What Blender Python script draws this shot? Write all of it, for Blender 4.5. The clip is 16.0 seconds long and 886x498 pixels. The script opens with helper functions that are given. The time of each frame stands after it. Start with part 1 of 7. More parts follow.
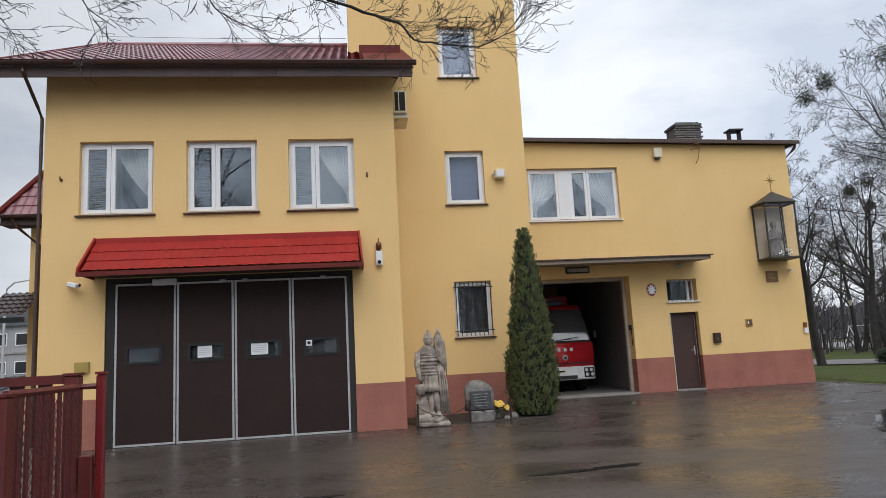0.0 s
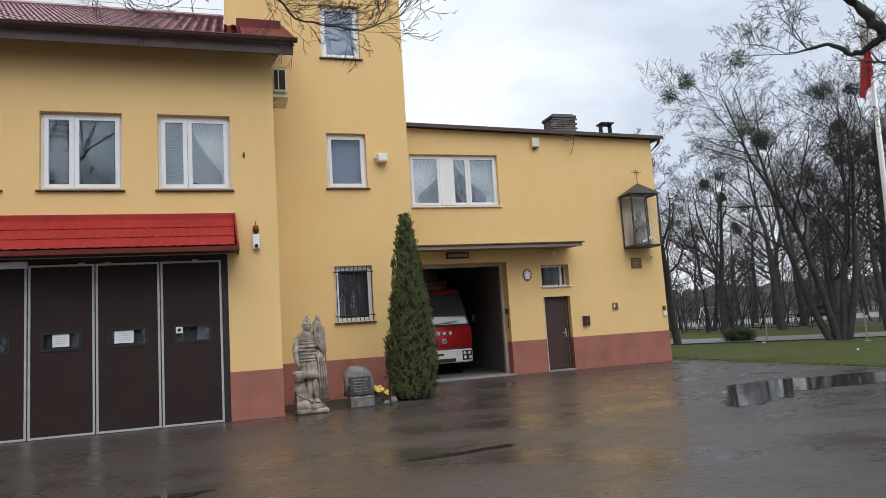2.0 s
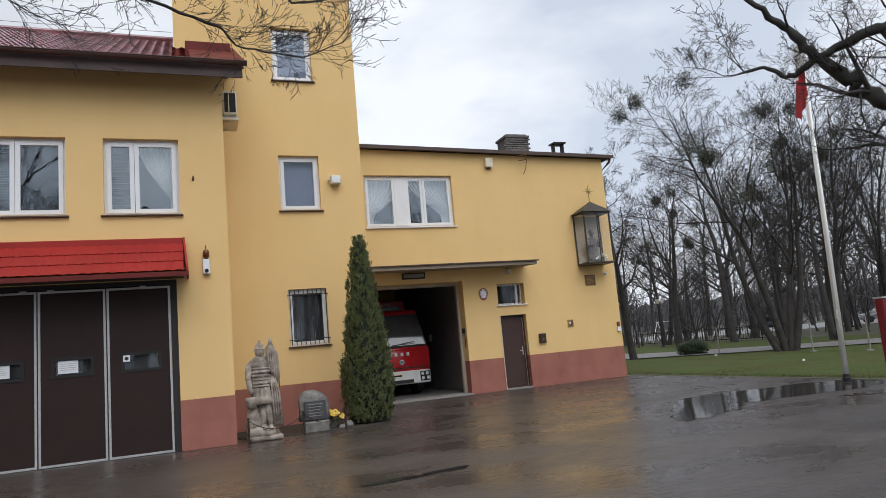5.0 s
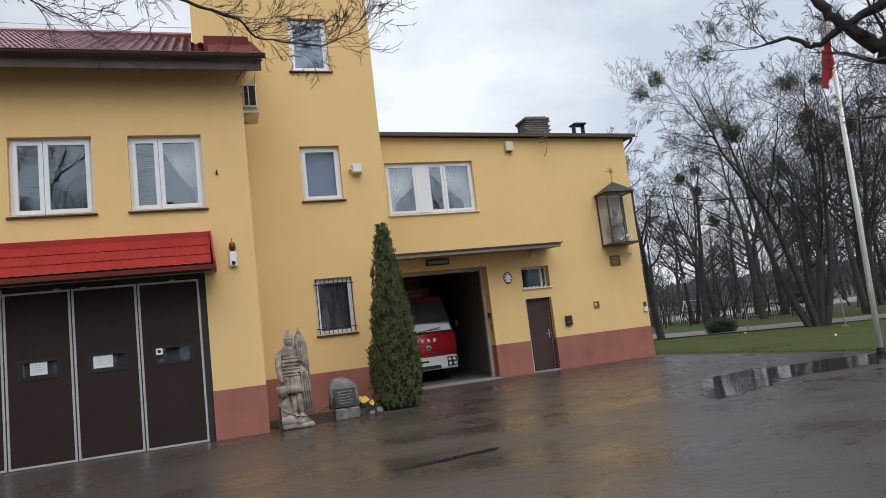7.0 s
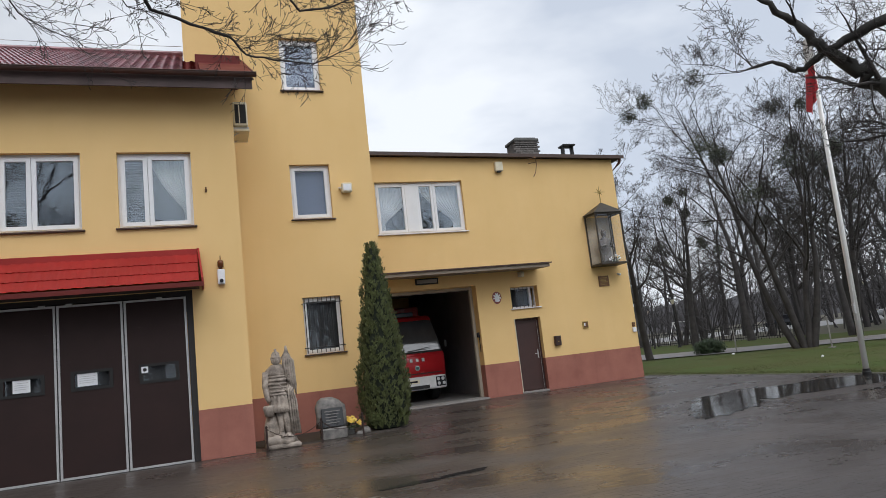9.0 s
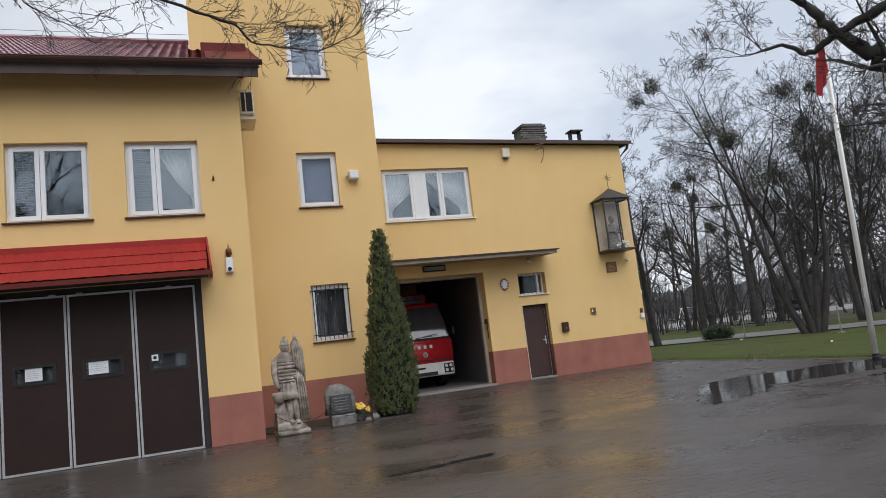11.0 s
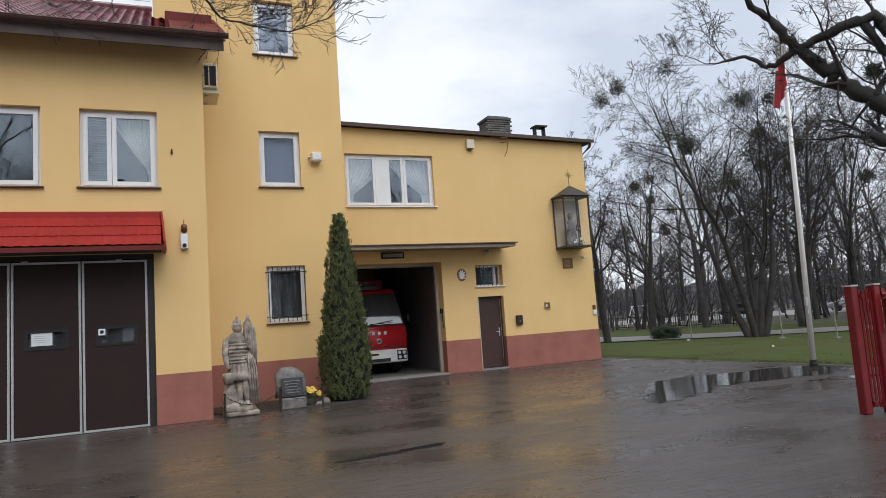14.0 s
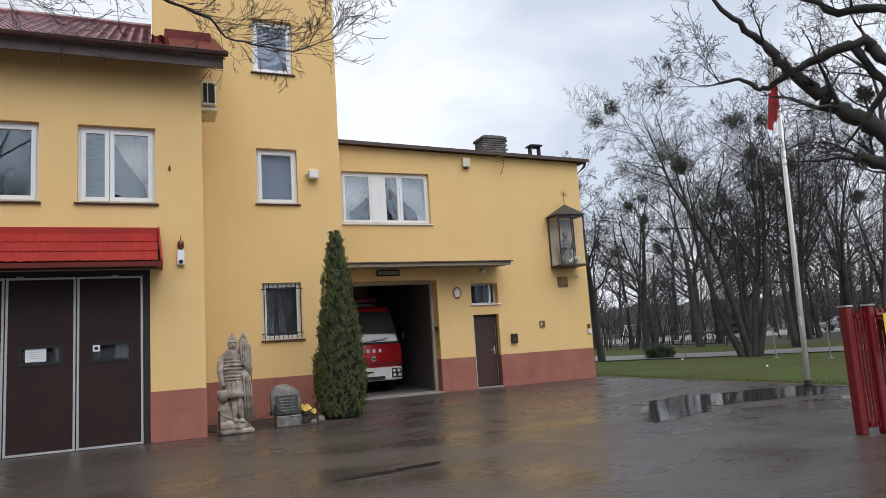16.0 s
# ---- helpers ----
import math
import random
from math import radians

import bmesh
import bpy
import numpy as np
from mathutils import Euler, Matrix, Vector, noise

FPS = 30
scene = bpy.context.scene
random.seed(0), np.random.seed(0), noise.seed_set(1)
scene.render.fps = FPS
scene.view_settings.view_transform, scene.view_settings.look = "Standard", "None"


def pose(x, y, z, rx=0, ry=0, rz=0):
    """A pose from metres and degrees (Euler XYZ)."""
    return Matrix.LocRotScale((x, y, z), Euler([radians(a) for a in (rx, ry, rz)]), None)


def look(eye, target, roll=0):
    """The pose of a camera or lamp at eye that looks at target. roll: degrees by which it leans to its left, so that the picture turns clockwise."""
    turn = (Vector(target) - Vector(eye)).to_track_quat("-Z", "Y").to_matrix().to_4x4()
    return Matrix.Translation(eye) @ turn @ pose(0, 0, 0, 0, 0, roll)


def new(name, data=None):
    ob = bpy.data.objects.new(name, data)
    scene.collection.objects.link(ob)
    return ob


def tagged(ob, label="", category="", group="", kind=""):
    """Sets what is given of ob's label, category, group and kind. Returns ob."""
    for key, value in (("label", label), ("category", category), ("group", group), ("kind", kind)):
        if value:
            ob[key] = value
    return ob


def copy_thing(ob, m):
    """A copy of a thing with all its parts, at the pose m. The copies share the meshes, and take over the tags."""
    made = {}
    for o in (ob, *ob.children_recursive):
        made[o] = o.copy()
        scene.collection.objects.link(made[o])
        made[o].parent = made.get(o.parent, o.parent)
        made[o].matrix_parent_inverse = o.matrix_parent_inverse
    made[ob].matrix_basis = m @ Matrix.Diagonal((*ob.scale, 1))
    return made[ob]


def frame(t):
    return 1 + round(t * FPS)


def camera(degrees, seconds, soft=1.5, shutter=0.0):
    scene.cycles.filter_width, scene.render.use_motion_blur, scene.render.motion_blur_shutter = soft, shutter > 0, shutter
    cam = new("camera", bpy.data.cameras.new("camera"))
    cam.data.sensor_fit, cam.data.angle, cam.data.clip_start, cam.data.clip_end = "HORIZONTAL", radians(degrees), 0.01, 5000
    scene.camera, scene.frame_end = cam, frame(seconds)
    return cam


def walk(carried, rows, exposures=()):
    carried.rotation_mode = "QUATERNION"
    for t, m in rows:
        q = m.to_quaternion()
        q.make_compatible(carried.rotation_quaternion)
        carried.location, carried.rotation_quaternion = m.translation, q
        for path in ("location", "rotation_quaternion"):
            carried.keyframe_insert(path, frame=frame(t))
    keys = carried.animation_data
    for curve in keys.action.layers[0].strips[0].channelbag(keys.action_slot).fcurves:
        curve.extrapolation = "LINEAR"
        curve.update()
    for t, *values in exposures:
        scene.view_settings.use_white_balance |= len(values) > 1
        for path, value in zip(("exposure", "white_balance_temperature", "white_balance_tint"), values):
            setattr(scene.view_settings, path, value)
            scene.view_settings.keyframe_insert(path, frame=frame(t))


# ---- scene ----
cam = camera(65.9, 16.0, soft=0.6)
PATH = [
    (0, (-0.896, -13.256, 1.384), (-0.636, -11.295, 1.683), -3.1),
    (0.5, (-0.835, -13.283, 1.427), (-0.468, -11.337, 1.701), -3.0),
    (1, (-0.863, -13.269, 1.417), (-0.354, -11.357, 1.709), -2.5),
    (1.5, (-0.808, -13.309, 1.368), (-0.253, -11.401, 1.595), -3.2),
    (2, (-0.885, -13.221, 1.428), (-0.289, -11.325, 1.658), -3.7),
    (2.5, (-0.845, -13.261, 1.416), (-0.241, -11.378, 1.714), -3.8),
    (3, (-0.826, -13.259, 1.455), (-0.222, -11.373, 1.739), -4.6),
    (3.5, (-0.789, -13.295, 1.475), (-0.12, -11.432, 1.76), -5.3),
    (3.7, (-0.779, -13.295, 1.471), (-0.08, -11.442, 1.747), -5.3),
    (5.8, (-0.777, -13.31, 1.432), (-0.068, -11.46, 1.706), -5.1),
    (6, (-0.778, -13.315, 1.414), (-0.076, -11.46, 1.675), -5.3),
    (6.5, (-0.787, -13.302, 1.375), (-0.121, -11.434, 1.632), -5.8),
    (7, (-0.798, -13.3, 1.436), (-0.155, -11.422, 1.679), -6.7),
    (7.5, (-0.802, -13.308, 1.44), (-0.171, -11.434, 1.738), -6.4),
    (8, (-0.782, -13.342, 1.412), (-0.125, -11.481, 1.734), -6.6),
    (8.5, (-0.791, -13.321, 1.433), (-0.115, -11.467, 1.754), -6.3),
    (9, (-0.792, -13.315, 1.408), (-0.117, -11.456, 1.706), -6.5),
    (11.5, (-0.79, -13.314, 1.407), (-0.146, -11.438, 1.665), -6.7),
    (12, (-0.806, -13.282, 1.485), (-0.185, -11.399, 1.74), -6.2),
    (12.5, (-0.777, -13.361, 1.488), (-0.083, -11.507, 1.773), -5.6),
    (13, (-0.824, -13.288, 1.353), (-0.066, -11.45, 1.574), -5.0),
    (13.5, (-0.786, -13.372, 1.415), (-0.004, -11.546, 1.648), -4.2),
    (14, (-0.82, -13.324, 1.444), (-0.055, -11.488, 1.659), -4.0),
    (14.5, (-0.844, -13.312, 1.443), (-0.056, -11.486, 1.659), -4.0),
    (15, (-0.853, -13.326, 1.444), (-0.066, -11.5, 1.655), -4.0),
    (15.5, (-0.873, -13.326, 1.425), (-0.057, -11.509, 1.613), -3.5),
    (16, (-0.888, -13.333, 1.449), (-0.105, -11.512, 1.714), -3.7),
]
EXPOSURES = [(0, 0.26), (2, 0.31), (3.5, 0.25), (6.5, 0.23), (8.5, 0.17), (9, 0.20), (12.5, 0.23), (13, 0.23), (14, 0.28), (16, 0.30)]
walk(cam, [(t, look(eye, target, roll)) for t, eye, target, roll in PATH], EXPOSURES)

# ---- world, sun, exposure ----
world = bpy.data.worlds.new("overcast_sky")
scene.world = world
world.use_nodes = True
wn = world.node_tree
wn.nodes.clear()


def wnode(kind, **kw):
    n = wn.nodes.new(kind)
    for k, v in kw.items():
        n.inputs[k].default_value = v
    return n


w_out = wnode("ShaderNodeOutputWorld")
w_bg = wnode("ShaderNodeBackground", Strength=1.0)
sky = wnode("ShaderNodeTexSky")
sky.sky_type, sky.sun_disc = "NISHITA", False
sky.sun_elevation, sky.sun_rotation = radians(52), radians(180)
sky_dim = wnode("ShaderNodeVectorMath")
sky_dim.operation = "SCALE"
sky_dim.inputs["Scale"].default_value = 0.1
w_co = wnode("ShaderNodeTexCoord")
w_map = wnode("ShaderNodeMapping", Scale=(1.0, 1.0, 2.6))
w_noise = wnode("ShaderNodeTexNoise", Scale=2.3, Detail=5.0, Roughness=0.5, Distortion=0.3)
w_ramp = wnode("ShaderNodeValToRGB")
w_ramp.color_ramp.elements[0].position, w_ramp.color_ramp.elements[0].color = 0.36, (0.54, 0.595, 0.69, 1)
w_ramp.color_ramp.elements[1].position, w_ramp.color_ramp.elements[1].color = 0.57, (0.835, 0.87, 0.925, 1)
w_mix = wnode("ShaderNodeMixRGB", Fac=0.9)
wn.links.new(w_co.outputs["Generated"], w_map.inputs["Vector"])
wn.links.new(w_map.outputs["Vector"], w_noise.inputs["Vector"])
wn.links.new(w_noise.outputs["Fac"], w_ramp.inputs["Fac"])
wn.links.new(sky.outputs["Color"], sky_dim.inputs[0])
wn.links.new(sky_dim.outputs["Vector"], w_mix.inputs["Color1"])
wn.links.new(w_ramp.outputs["Color"], w_mix.inputs["Color2"])
w_sep = wnode("ShaderNodeSeparateXYZ")
w_side = wnode("ShaderNodeMapRange")
w_side.interpolation_type = "SMOOTHSTEP"
for k, v in (("From Min", -0.75), ("From Max", 0.25), ("To Min", 0.60), ("To Max", 1.04)):
    w_side.inputs[k].default_value = v
w_var = wnode("ShaderNodeVectorMath")
w_var.operation = "SCALE"
wn.links.new(w_co.outputs["Generated"], w_sep.inputs["Vector"])
wn.links.new(w_sep.outputs["X"], w_side.inputs["Value"])
wn.links.new(w_mix.outputs["Color"], w_var.inputs[0])
wn.links.new(w_side.outputs["Result"], w_var.inputs["Scale"])
wn.links.new(w_var.outputs["Vector"], w_bg.inputs["Color"])
wn.links.new(w_bg.outputs["Background"], w_out.inputs["Surface"])

sun_data = bpy.data.lights.new("sun", "SUN")
sun_data.energy, sun_data.angle, sun_data.color = 1.5, radians(60), (0.97, 0.98, 1.0)
sun = new("sun", sun_data)
sun.matrix_world = look((0, -25, 32), (0, 0, 0))


# ---- materials ----
def mat(name, color, rough=0.7, metal=0.0, color2=None, scale=3.0, grain=60.0, bump=0.15, streak=0.0, spec=0.5, rough_var=0.12, stretch=(1, 1, 1), island=0.0, objrand=0.0):
    """A surface with variation at two scales: broad stains and fine grain."""
    m = bpy.data.materials.new(name)
    m.use_nodes = True
    nt = m.node_tree
    b = nt.nodes["Principled BSDF"]
    co = nt.nodes.new("ShaderNodeTexCoord")
    mp = nt.nodes.new("ShaderNodeMapping")
    mp.inputs["Scale"].default_value = stretch
    nt.links.new(co.outputs["Object"], mp.inputs["Vector"])
    big = nt.nodes.new("ShaderNodeTexNoise")
    big.inputs["Scale"].default_value, big.inputs["Detail"].default_value, big.inputs["Roughness"].default_value = scale, 5.0, 0.6
    fine = nt.nodes.new("ShaderNodeTexNoise")
    fine.inputs["Scale"].default_value, fine.inputs["Detail"].default_value = grain, 3.0
    nt.links.new(mp.outputs["Vector"], big.inputs["Vector"])
    nt.links.new(mp.outputs["Vector"], fine.inputs["Vector"])
    c2 = color2 or tuple(c * 0.8 for c in color)
    mix = nt.nodes.new("ShaderNodeMixRGB")
    mix.inputs["Color1"].default_value, mix.inputs["Color2"].default_value = (*color, 1), (*c2, 1)
    rg = nt.nodes.new("ShaderNodeMapRange")
    rg.inputs["From Min"].default_value, rg.inputs["From Max"].default_value = 0.35, 0.7
    nt.links.new(big.outputs["Fac"], rg.inputs["Value"])
    nt.links.new(rg.outputs["Result"], mix.inputs["Fac"])
    out = mix.outputs["Color"]
    g = nt.nodes.new("ShaderNodeMixRGB")
    g.blend_type = "OVERLAY"
    g.inputs["Fac"].default_value = 0.22
    nt.links.new(out, g.inputs["Color1"])
    nt.links.new(fine.outputs["Fac"], g.inputs["Color2"])
    out = g.outputs["Color"]
    if streak:
        sm = nt.nodes.new("ShaderNodeMapping")
        sm.inputs["Scale"].default_value = (3.0, 3.0, 0.22)
        st = nt.nodes.new("ShaderNodeTexNoise")
        st.inputs["Scale"].default_value, st.inputs["Detail"].default_value = 1.4, 6.0
        sr = nt.nodes.new("ShaderNodeMapRange")
        sr.inputs["From Min"].default_value, sr.inputs["From Max"].default_value = 0.48, 0.75
        sr.inputs["To Max"].default_value = streak
        nt.links.new(co.outputs["Object"], sm.inputs["Vector"])
        nt.links.new(sm.outputs["Vector"], st.inputs["Vector"])
        nt.links.new(st.outputs["Fac"], sr.inputs["Value"])
        s2 = nt.nodes.new("ShaderNodeMixRGB")
        s2.inputs["Color2"].default_value = (*(c * 0.55 for c in color), 1)
        nt.links.new(sr.outputs["Result"], s2.inputs["Fac"])
        nt.links.new(out, s2.inputs["Color1"])
        out = s2.outputs["Color"]
    if island or objrand:
        if island:
            rnd = nt.nodes.new("ShaderNodeNewGeometry").outputs["Random Per Island"]
        else:
            rnd = nt.nodes.new("ShaderNodeObjectInfo").outputs["Random"]
        hs = nt.nodes.new("ShaderNodeHueSaturation")
        rr = nt.nodes.new("ShaderNodeMapRange")
        a = island or objrand
        rr.inputs["To Min"].default_value, rr.inputs["To Max"].default_value = 1 - a, 1 + a
        nt.links.new(rnd, rr.inputs["Value"])
        nt.links.new(rr.outputs["Result"], hs.inputs["Value"])
        nt.links.new(out, hs.inputs["Color"])
        out = hs.outputs["Color"]
    nt.links.new(out, b.inputs["Base Color"])
    rv = nt.nodes.new("ShaderNodeMapRange")
    rv.inputs["To Min"].default_value, rv.inputs["To Max"].default_value = max(0.02, rough - rough_var), min(1.0, rough + rough_var)
    nt.links.new(big.outputs["Fac"], rv.inputs["Value"])
    nt.links.new(rv.outputs["Result"], b.inputs["Roughness"])
    b.inputs["Metallic"].default_value = metal
    b.inputs["Specular IOR Level"].default_value = spec
    if bump:
        bp = nt.nodes.new("ShaderNodeBump")
        bp.inputs["Strength"].default_value, bp.inputs["Distance"].default_value = bump, 0.01
        nt.links.new(fine.outputs["Fac"], bp.inputs["Height"])
        nt.links.new(bp.outputs["Normal"], b.inputs["Normal"])
    return m


def wet_mat(name, color, color2, island=0.0, objrand=0.0, dry=0.43, wet=0.20):
    """Wet paving: stains, and a film of water whose thickness sets the gloss."""
    m = mat(name, color, rough=0.35, color2=color2, scale=0.7, grain=45, bump=0.25, island=island, objrand=objrand)
    nt = m.node_tree
    b = nt.nodes["Principled BSDF"]
    geo = nt.nodes.new("ShaderNodeNewGeometry")
    mp = nt.nodes.new("ShaderNodeMapping")
    mp.inputs["Scale"].default_value = (0.32, 0.55, 1)
    film_noise = nt.nodes.new("ShaderNodeTexNoise")
    film_noise.inputs["Scale"].default_value, film_noise.inputs["Detail"].default_value, film_noise.inputs["Roughness"].default_value = 1.3, 7.0, 0.6
    rr = nt.nodes.new("ShaderNodeMapRange")
    rr.inputs["From Min"].default_value, rr.inputs["From Max"].default_value = 0.4, 0.62
    rr.inputs["To Min"].default_value, rr.inputs["To Max"].default_value = dry, wet
    nt.links.new(geo.outputs["Position"], mp.inputs["Vector"])
    nt.links.new(mp.outputs["Vector"], film_noise.inputs["Vector"])
    nt.links.new(film_noise.outputs["Fac"], rr.inputs["Value"])
    nt.links.new(rr.outputs["Result"], b.inputs["Roughness"])
    b.inputs["IOR"].default_value = 1.62
    rip = nt.nodes.new("ShaderNodeTexNoise")
    rip.inputs["Scale"].default_value, rip.inputs["Detail"].default_value = 7.0, 3.0
    rmap = nt.nodes.new("ShaderNodeMapping")
    rmap.inputs["Scale"].default_value = (0.5, 1.4, 1)
    rb = nt.nodes.new("ShaderNodeBump")
    rb.inputs["Strength"].default_value, rb.inputs["Distance"].default_value = 0.3, 0.02
    nt.links.new(geo.outputs["Position"], rmap.inputs["Vector"])
    nt.links.new(rmap.outputs["Vector"], rip.inputs["Vector"])
    nt.links.new(rip.outputs["Fac"], rb.inputs["Height"])
    nt.links.new(rb.outputs["Normal"], b.inputs["Normal"])
    return m


YELLOW = mat("yellow_render", (0.80, 0.55, 0.25), 0.85, color2=(0.765, 0.52, 0.228), scale=0.8, grain=70, bump=0.14, streak=0.05, spec=0.25)
TERRA = mat("terracotta_plinth_paint", (0.36, 0.145, 0.108), 0.75, color2=(0.29, 0.112, 0.084), scale=1.6, grain=70, bump=0.12, streak=0.3, spec=0.3)
GREYWALL = mat("grey_render", (0.45, 0.40, 0.33), 0.85, scale=1.2, grain=150, streak=0.3, spec=0.2)
WHITE = mat("white_plastic", (0.80, 0.81, 0.83), 0.35, color2=(0.74, 0.75, 0.77), scale=2, grain=30, bump=0.02)
BROWN = mat("brown_sheet_metal", (0.085, 0.04, 0.03), 0.5, color2=(0.06, 0.03, 0.024), scale=2.5, bump=0.05)
SILL = mat("dark_brown_sill", (0.07, 0.04, 0.03), 0.45, bump=0.04)
DOORBROWN = mat("dark_brown_coated_panel", (0.029, 0.0135, 0.012), 0.6, color2=(0.023, 0.0115, 0.0105), scale=1.5, grain=90, bump=0.06, streak=0.15, spec=0.3)
GALV = mat("galvanised_trim", (0.55, 0.55, 0.55), 0.42, metal=0.4, scale=4, bump=0.05)
ENTRYM = mat("reddish_brown_door_paint", (0.055, 0.023, 0.019), 0.5, color2=(0.043, 0.019, 0.016), scale=1.5, bump=0.05)
CREAM_P = mat("pale_edge_bead", (0.7, 0.64, 0.52), 0.6, bump=0.03)
DARKFRAME = mat("dark_door_frame", (0.02, 0.016, 0.016), 0.6, bump=0.06)
REDTILE = mat("red_metal_tile", (0.34, 0.022, 0.017), 0.5, color2=(0.27, 0.017, 0.013), scale=2, bump=0.05, spec=0.3)
# base lifted pinkish to carry the wet roof's sky sheen, over weathered patches
MAROON = mat("weathered_maroon_tile_sky_sheen", (0.36, 0.16, 0.18), 0.2, color2=(0.17, 0.085, 0.095), scale=1.1, grain=30, bump=0.1, spec=0.85)
REDFLASH = mat("red_flashing", (0.15, 0.024, 0.02), 0.6, color2=(0.115, 0.02, 0.017), scale=2, bump=0.05, spec=0.2)
SOFFIT = mat("soffit_board", (0.06, 0.04, 0.035), 0.7, bump=0.1)
CURTAIN = mat("white_net_curtain", (0.55, 0.56, 0.58), 0.9, bump=0.1, grain=150)
BLINDM = mat("grey_blind_slat", (0.085, 0.09, 0.105), 0.7, bump=0)
# colour of the sheets that stand for unlit space behind panes
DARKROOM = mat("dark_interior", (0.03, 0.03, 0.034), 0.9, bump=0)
# bay wall and floor greys lowered so the inside reads dark
BAYWALL = mat("dark_grey_bay_paint", (0.22, 0.21, 0.22), 0.9, scale=1.2, streak=0.3)
BAYFLOOR = mat("dark_grey_bay_floor", (0.13, 0.125, 0.12), 0.7, scale=1.2)
CONCRETE = mat("concrete", (0.30, 0.28, 0.26), 0.8, color2=(0.22, 0.21, 0.2), scale=2.5, grain=80, bump=0.3)
BLACKIRON = mat("black_iron", (0.02, 0.02, 0.021), 0.5, metal=0.3, bump=0.05)
GATERED = mat("red_gate_paint", (0.19, 0.012, 0.016), 0.35, color2=(0.14, 0.010, 0.012), scale=3, bump=0.08)
GATEDARK = mat("dark_maroon_gate_paint", (0.15, 0.022, 0.021), 0.4, color2=(0.095, 0.018, 0.016), scale=4, bump=0.1)
BLACKRUBBER = mat("black_rubber", (0.015, 0.015, 0.015), 0.7, bump=0.05)
STONE = mat("carved_sandstone", (0.52, 0.44, 0.37), 0.85, color2=(0.085, 0.068, 0.056), scale=6.0, grain=55, bump=0.9, streak=0.55)
GRANITE = mat("grey_granite", (0.24, 0.22, 0.20), 0.6, color2=(0.10, 0.095, 0.09), scale=9, grain=160, bump=0.35)
POLEWHITE = mat("white_pole_paint", (0.88, 0.88, 0.86), 0.25, color2=(0.83, 0.83, 0.81), scale=2, bump=0.03)
BARK = mat("wet_bark", (0.055, 0.048, 0.045), 0.85, color2=(0.030, 0.027, 0.026), scale=2.5, grain=25, bump=0.8)
TWIG = mat("twigs", (0.050, 0.044, 0.042), 0.8, bump=0.1)
FARTWIG = mat("far_twigs", (0.064, 0.058, 0.058), 0.85, bump=0.1)
OAKBARK = mat("wet_oak_bark", (0.034, 0.031, 0.031), 0.8, color2=(0.050, 0.051, 0.042), scale=2.2, grain=18, bump=0.9)
GRASS = mat("winter_grass", (0.066, 0.096, 0.025), 0.9, color2=(0.084, 0.080, 0.031), scale=0.35, grain=12, bump=0.6, spec=0.12)
EARTH = mat("damp_ground", (0.058, 0.060, 0.032), 0.9, color2=(0.07, 0.053, 0.038), scale=0.25, grain=9, bump=0.6)
PATHM = mat("path_paving", (0.22, 0.20, 0.19), 0.55, color2=(0.17, 0.155, 0.15), scale=0.6, grain=20, bump=0.2)
YARDM = wet_mat("wet_yard_bedding", (0.07, 0.057, 0.05), (0.055, 0.046, 0.041))
PAVERM = wet_mat("wet_block_paving", (0.078, 0.061, 0.052), (0.055, 0.044, 0.038), island=0.035)
PAVERP = wet_mat("wet_block_paving_loose", (0.078, 0.061, 0.052), (0.055, 0.044, 0.038), objrand=0.035)

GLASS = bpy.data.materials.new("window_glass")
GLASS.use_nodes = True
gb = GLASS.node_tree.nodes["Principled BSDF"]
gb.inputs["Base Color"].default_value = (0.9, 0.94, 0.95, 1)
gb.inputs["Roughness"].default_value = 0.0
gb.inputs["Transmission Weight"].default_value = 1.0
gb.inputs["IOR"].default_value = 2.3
# blue tint colours reflections like a bluer sky; the copies below keep it
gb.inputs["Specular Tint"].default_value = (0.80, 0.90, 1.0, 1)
gn = GLASS.node_tree.nodes.new("ShaderNodeTexNoise")
gn.inputs["Scale"].default_value = 1.6
gbump = GLASS.node_tree.nodes.new("ShaderNodeBump")
gbump.inputs["Strength"].default_value, gbump.inputs["Distance"].default_value = 0.03, 0.02
GLASS.node_tree.links.new(gn.outputs["Fac"], gbump.inputs["Height"])
GLASS.node_tree.links.new(gbump.outputs["Normal"], gb.inputs["Normal"])

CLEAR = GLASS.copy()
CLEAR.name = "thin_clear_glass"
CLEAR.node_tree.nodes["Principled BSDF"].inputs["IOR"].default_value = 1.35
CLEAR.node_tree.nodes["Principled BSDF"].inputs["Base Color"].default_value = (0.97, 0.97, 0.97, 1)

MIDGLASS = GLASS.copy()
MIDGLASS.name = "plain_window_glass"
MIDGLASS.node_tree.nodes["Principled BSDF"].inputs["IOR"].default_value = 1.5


# ---- mesh helpers ----
def box(bm, x0, x1, y0, y1, z0, z1, bevel=0.0):
    vs = [bm.verts.new((x, y, z)) for x in (x0, x1) for y in (y0, y1) for z in (z0, z1)]
    fs = [(0, 1, 3, 2), (4, 6, 7, 5), (0, 4, 5, 1), (2, 3, 7, 6), (0, 2, 6, 4), (1, 5, 7, 3)]
    faces = [bm.faces.new([vs[i] for i in f]) for f in fs]
    if bevel:
        edges = list({e for f in faces for e in f.edges})
        bmesh.ops.bevel(bm, geom=edges, offset=bevel, segments=1, affect="EDGES")
    return vs


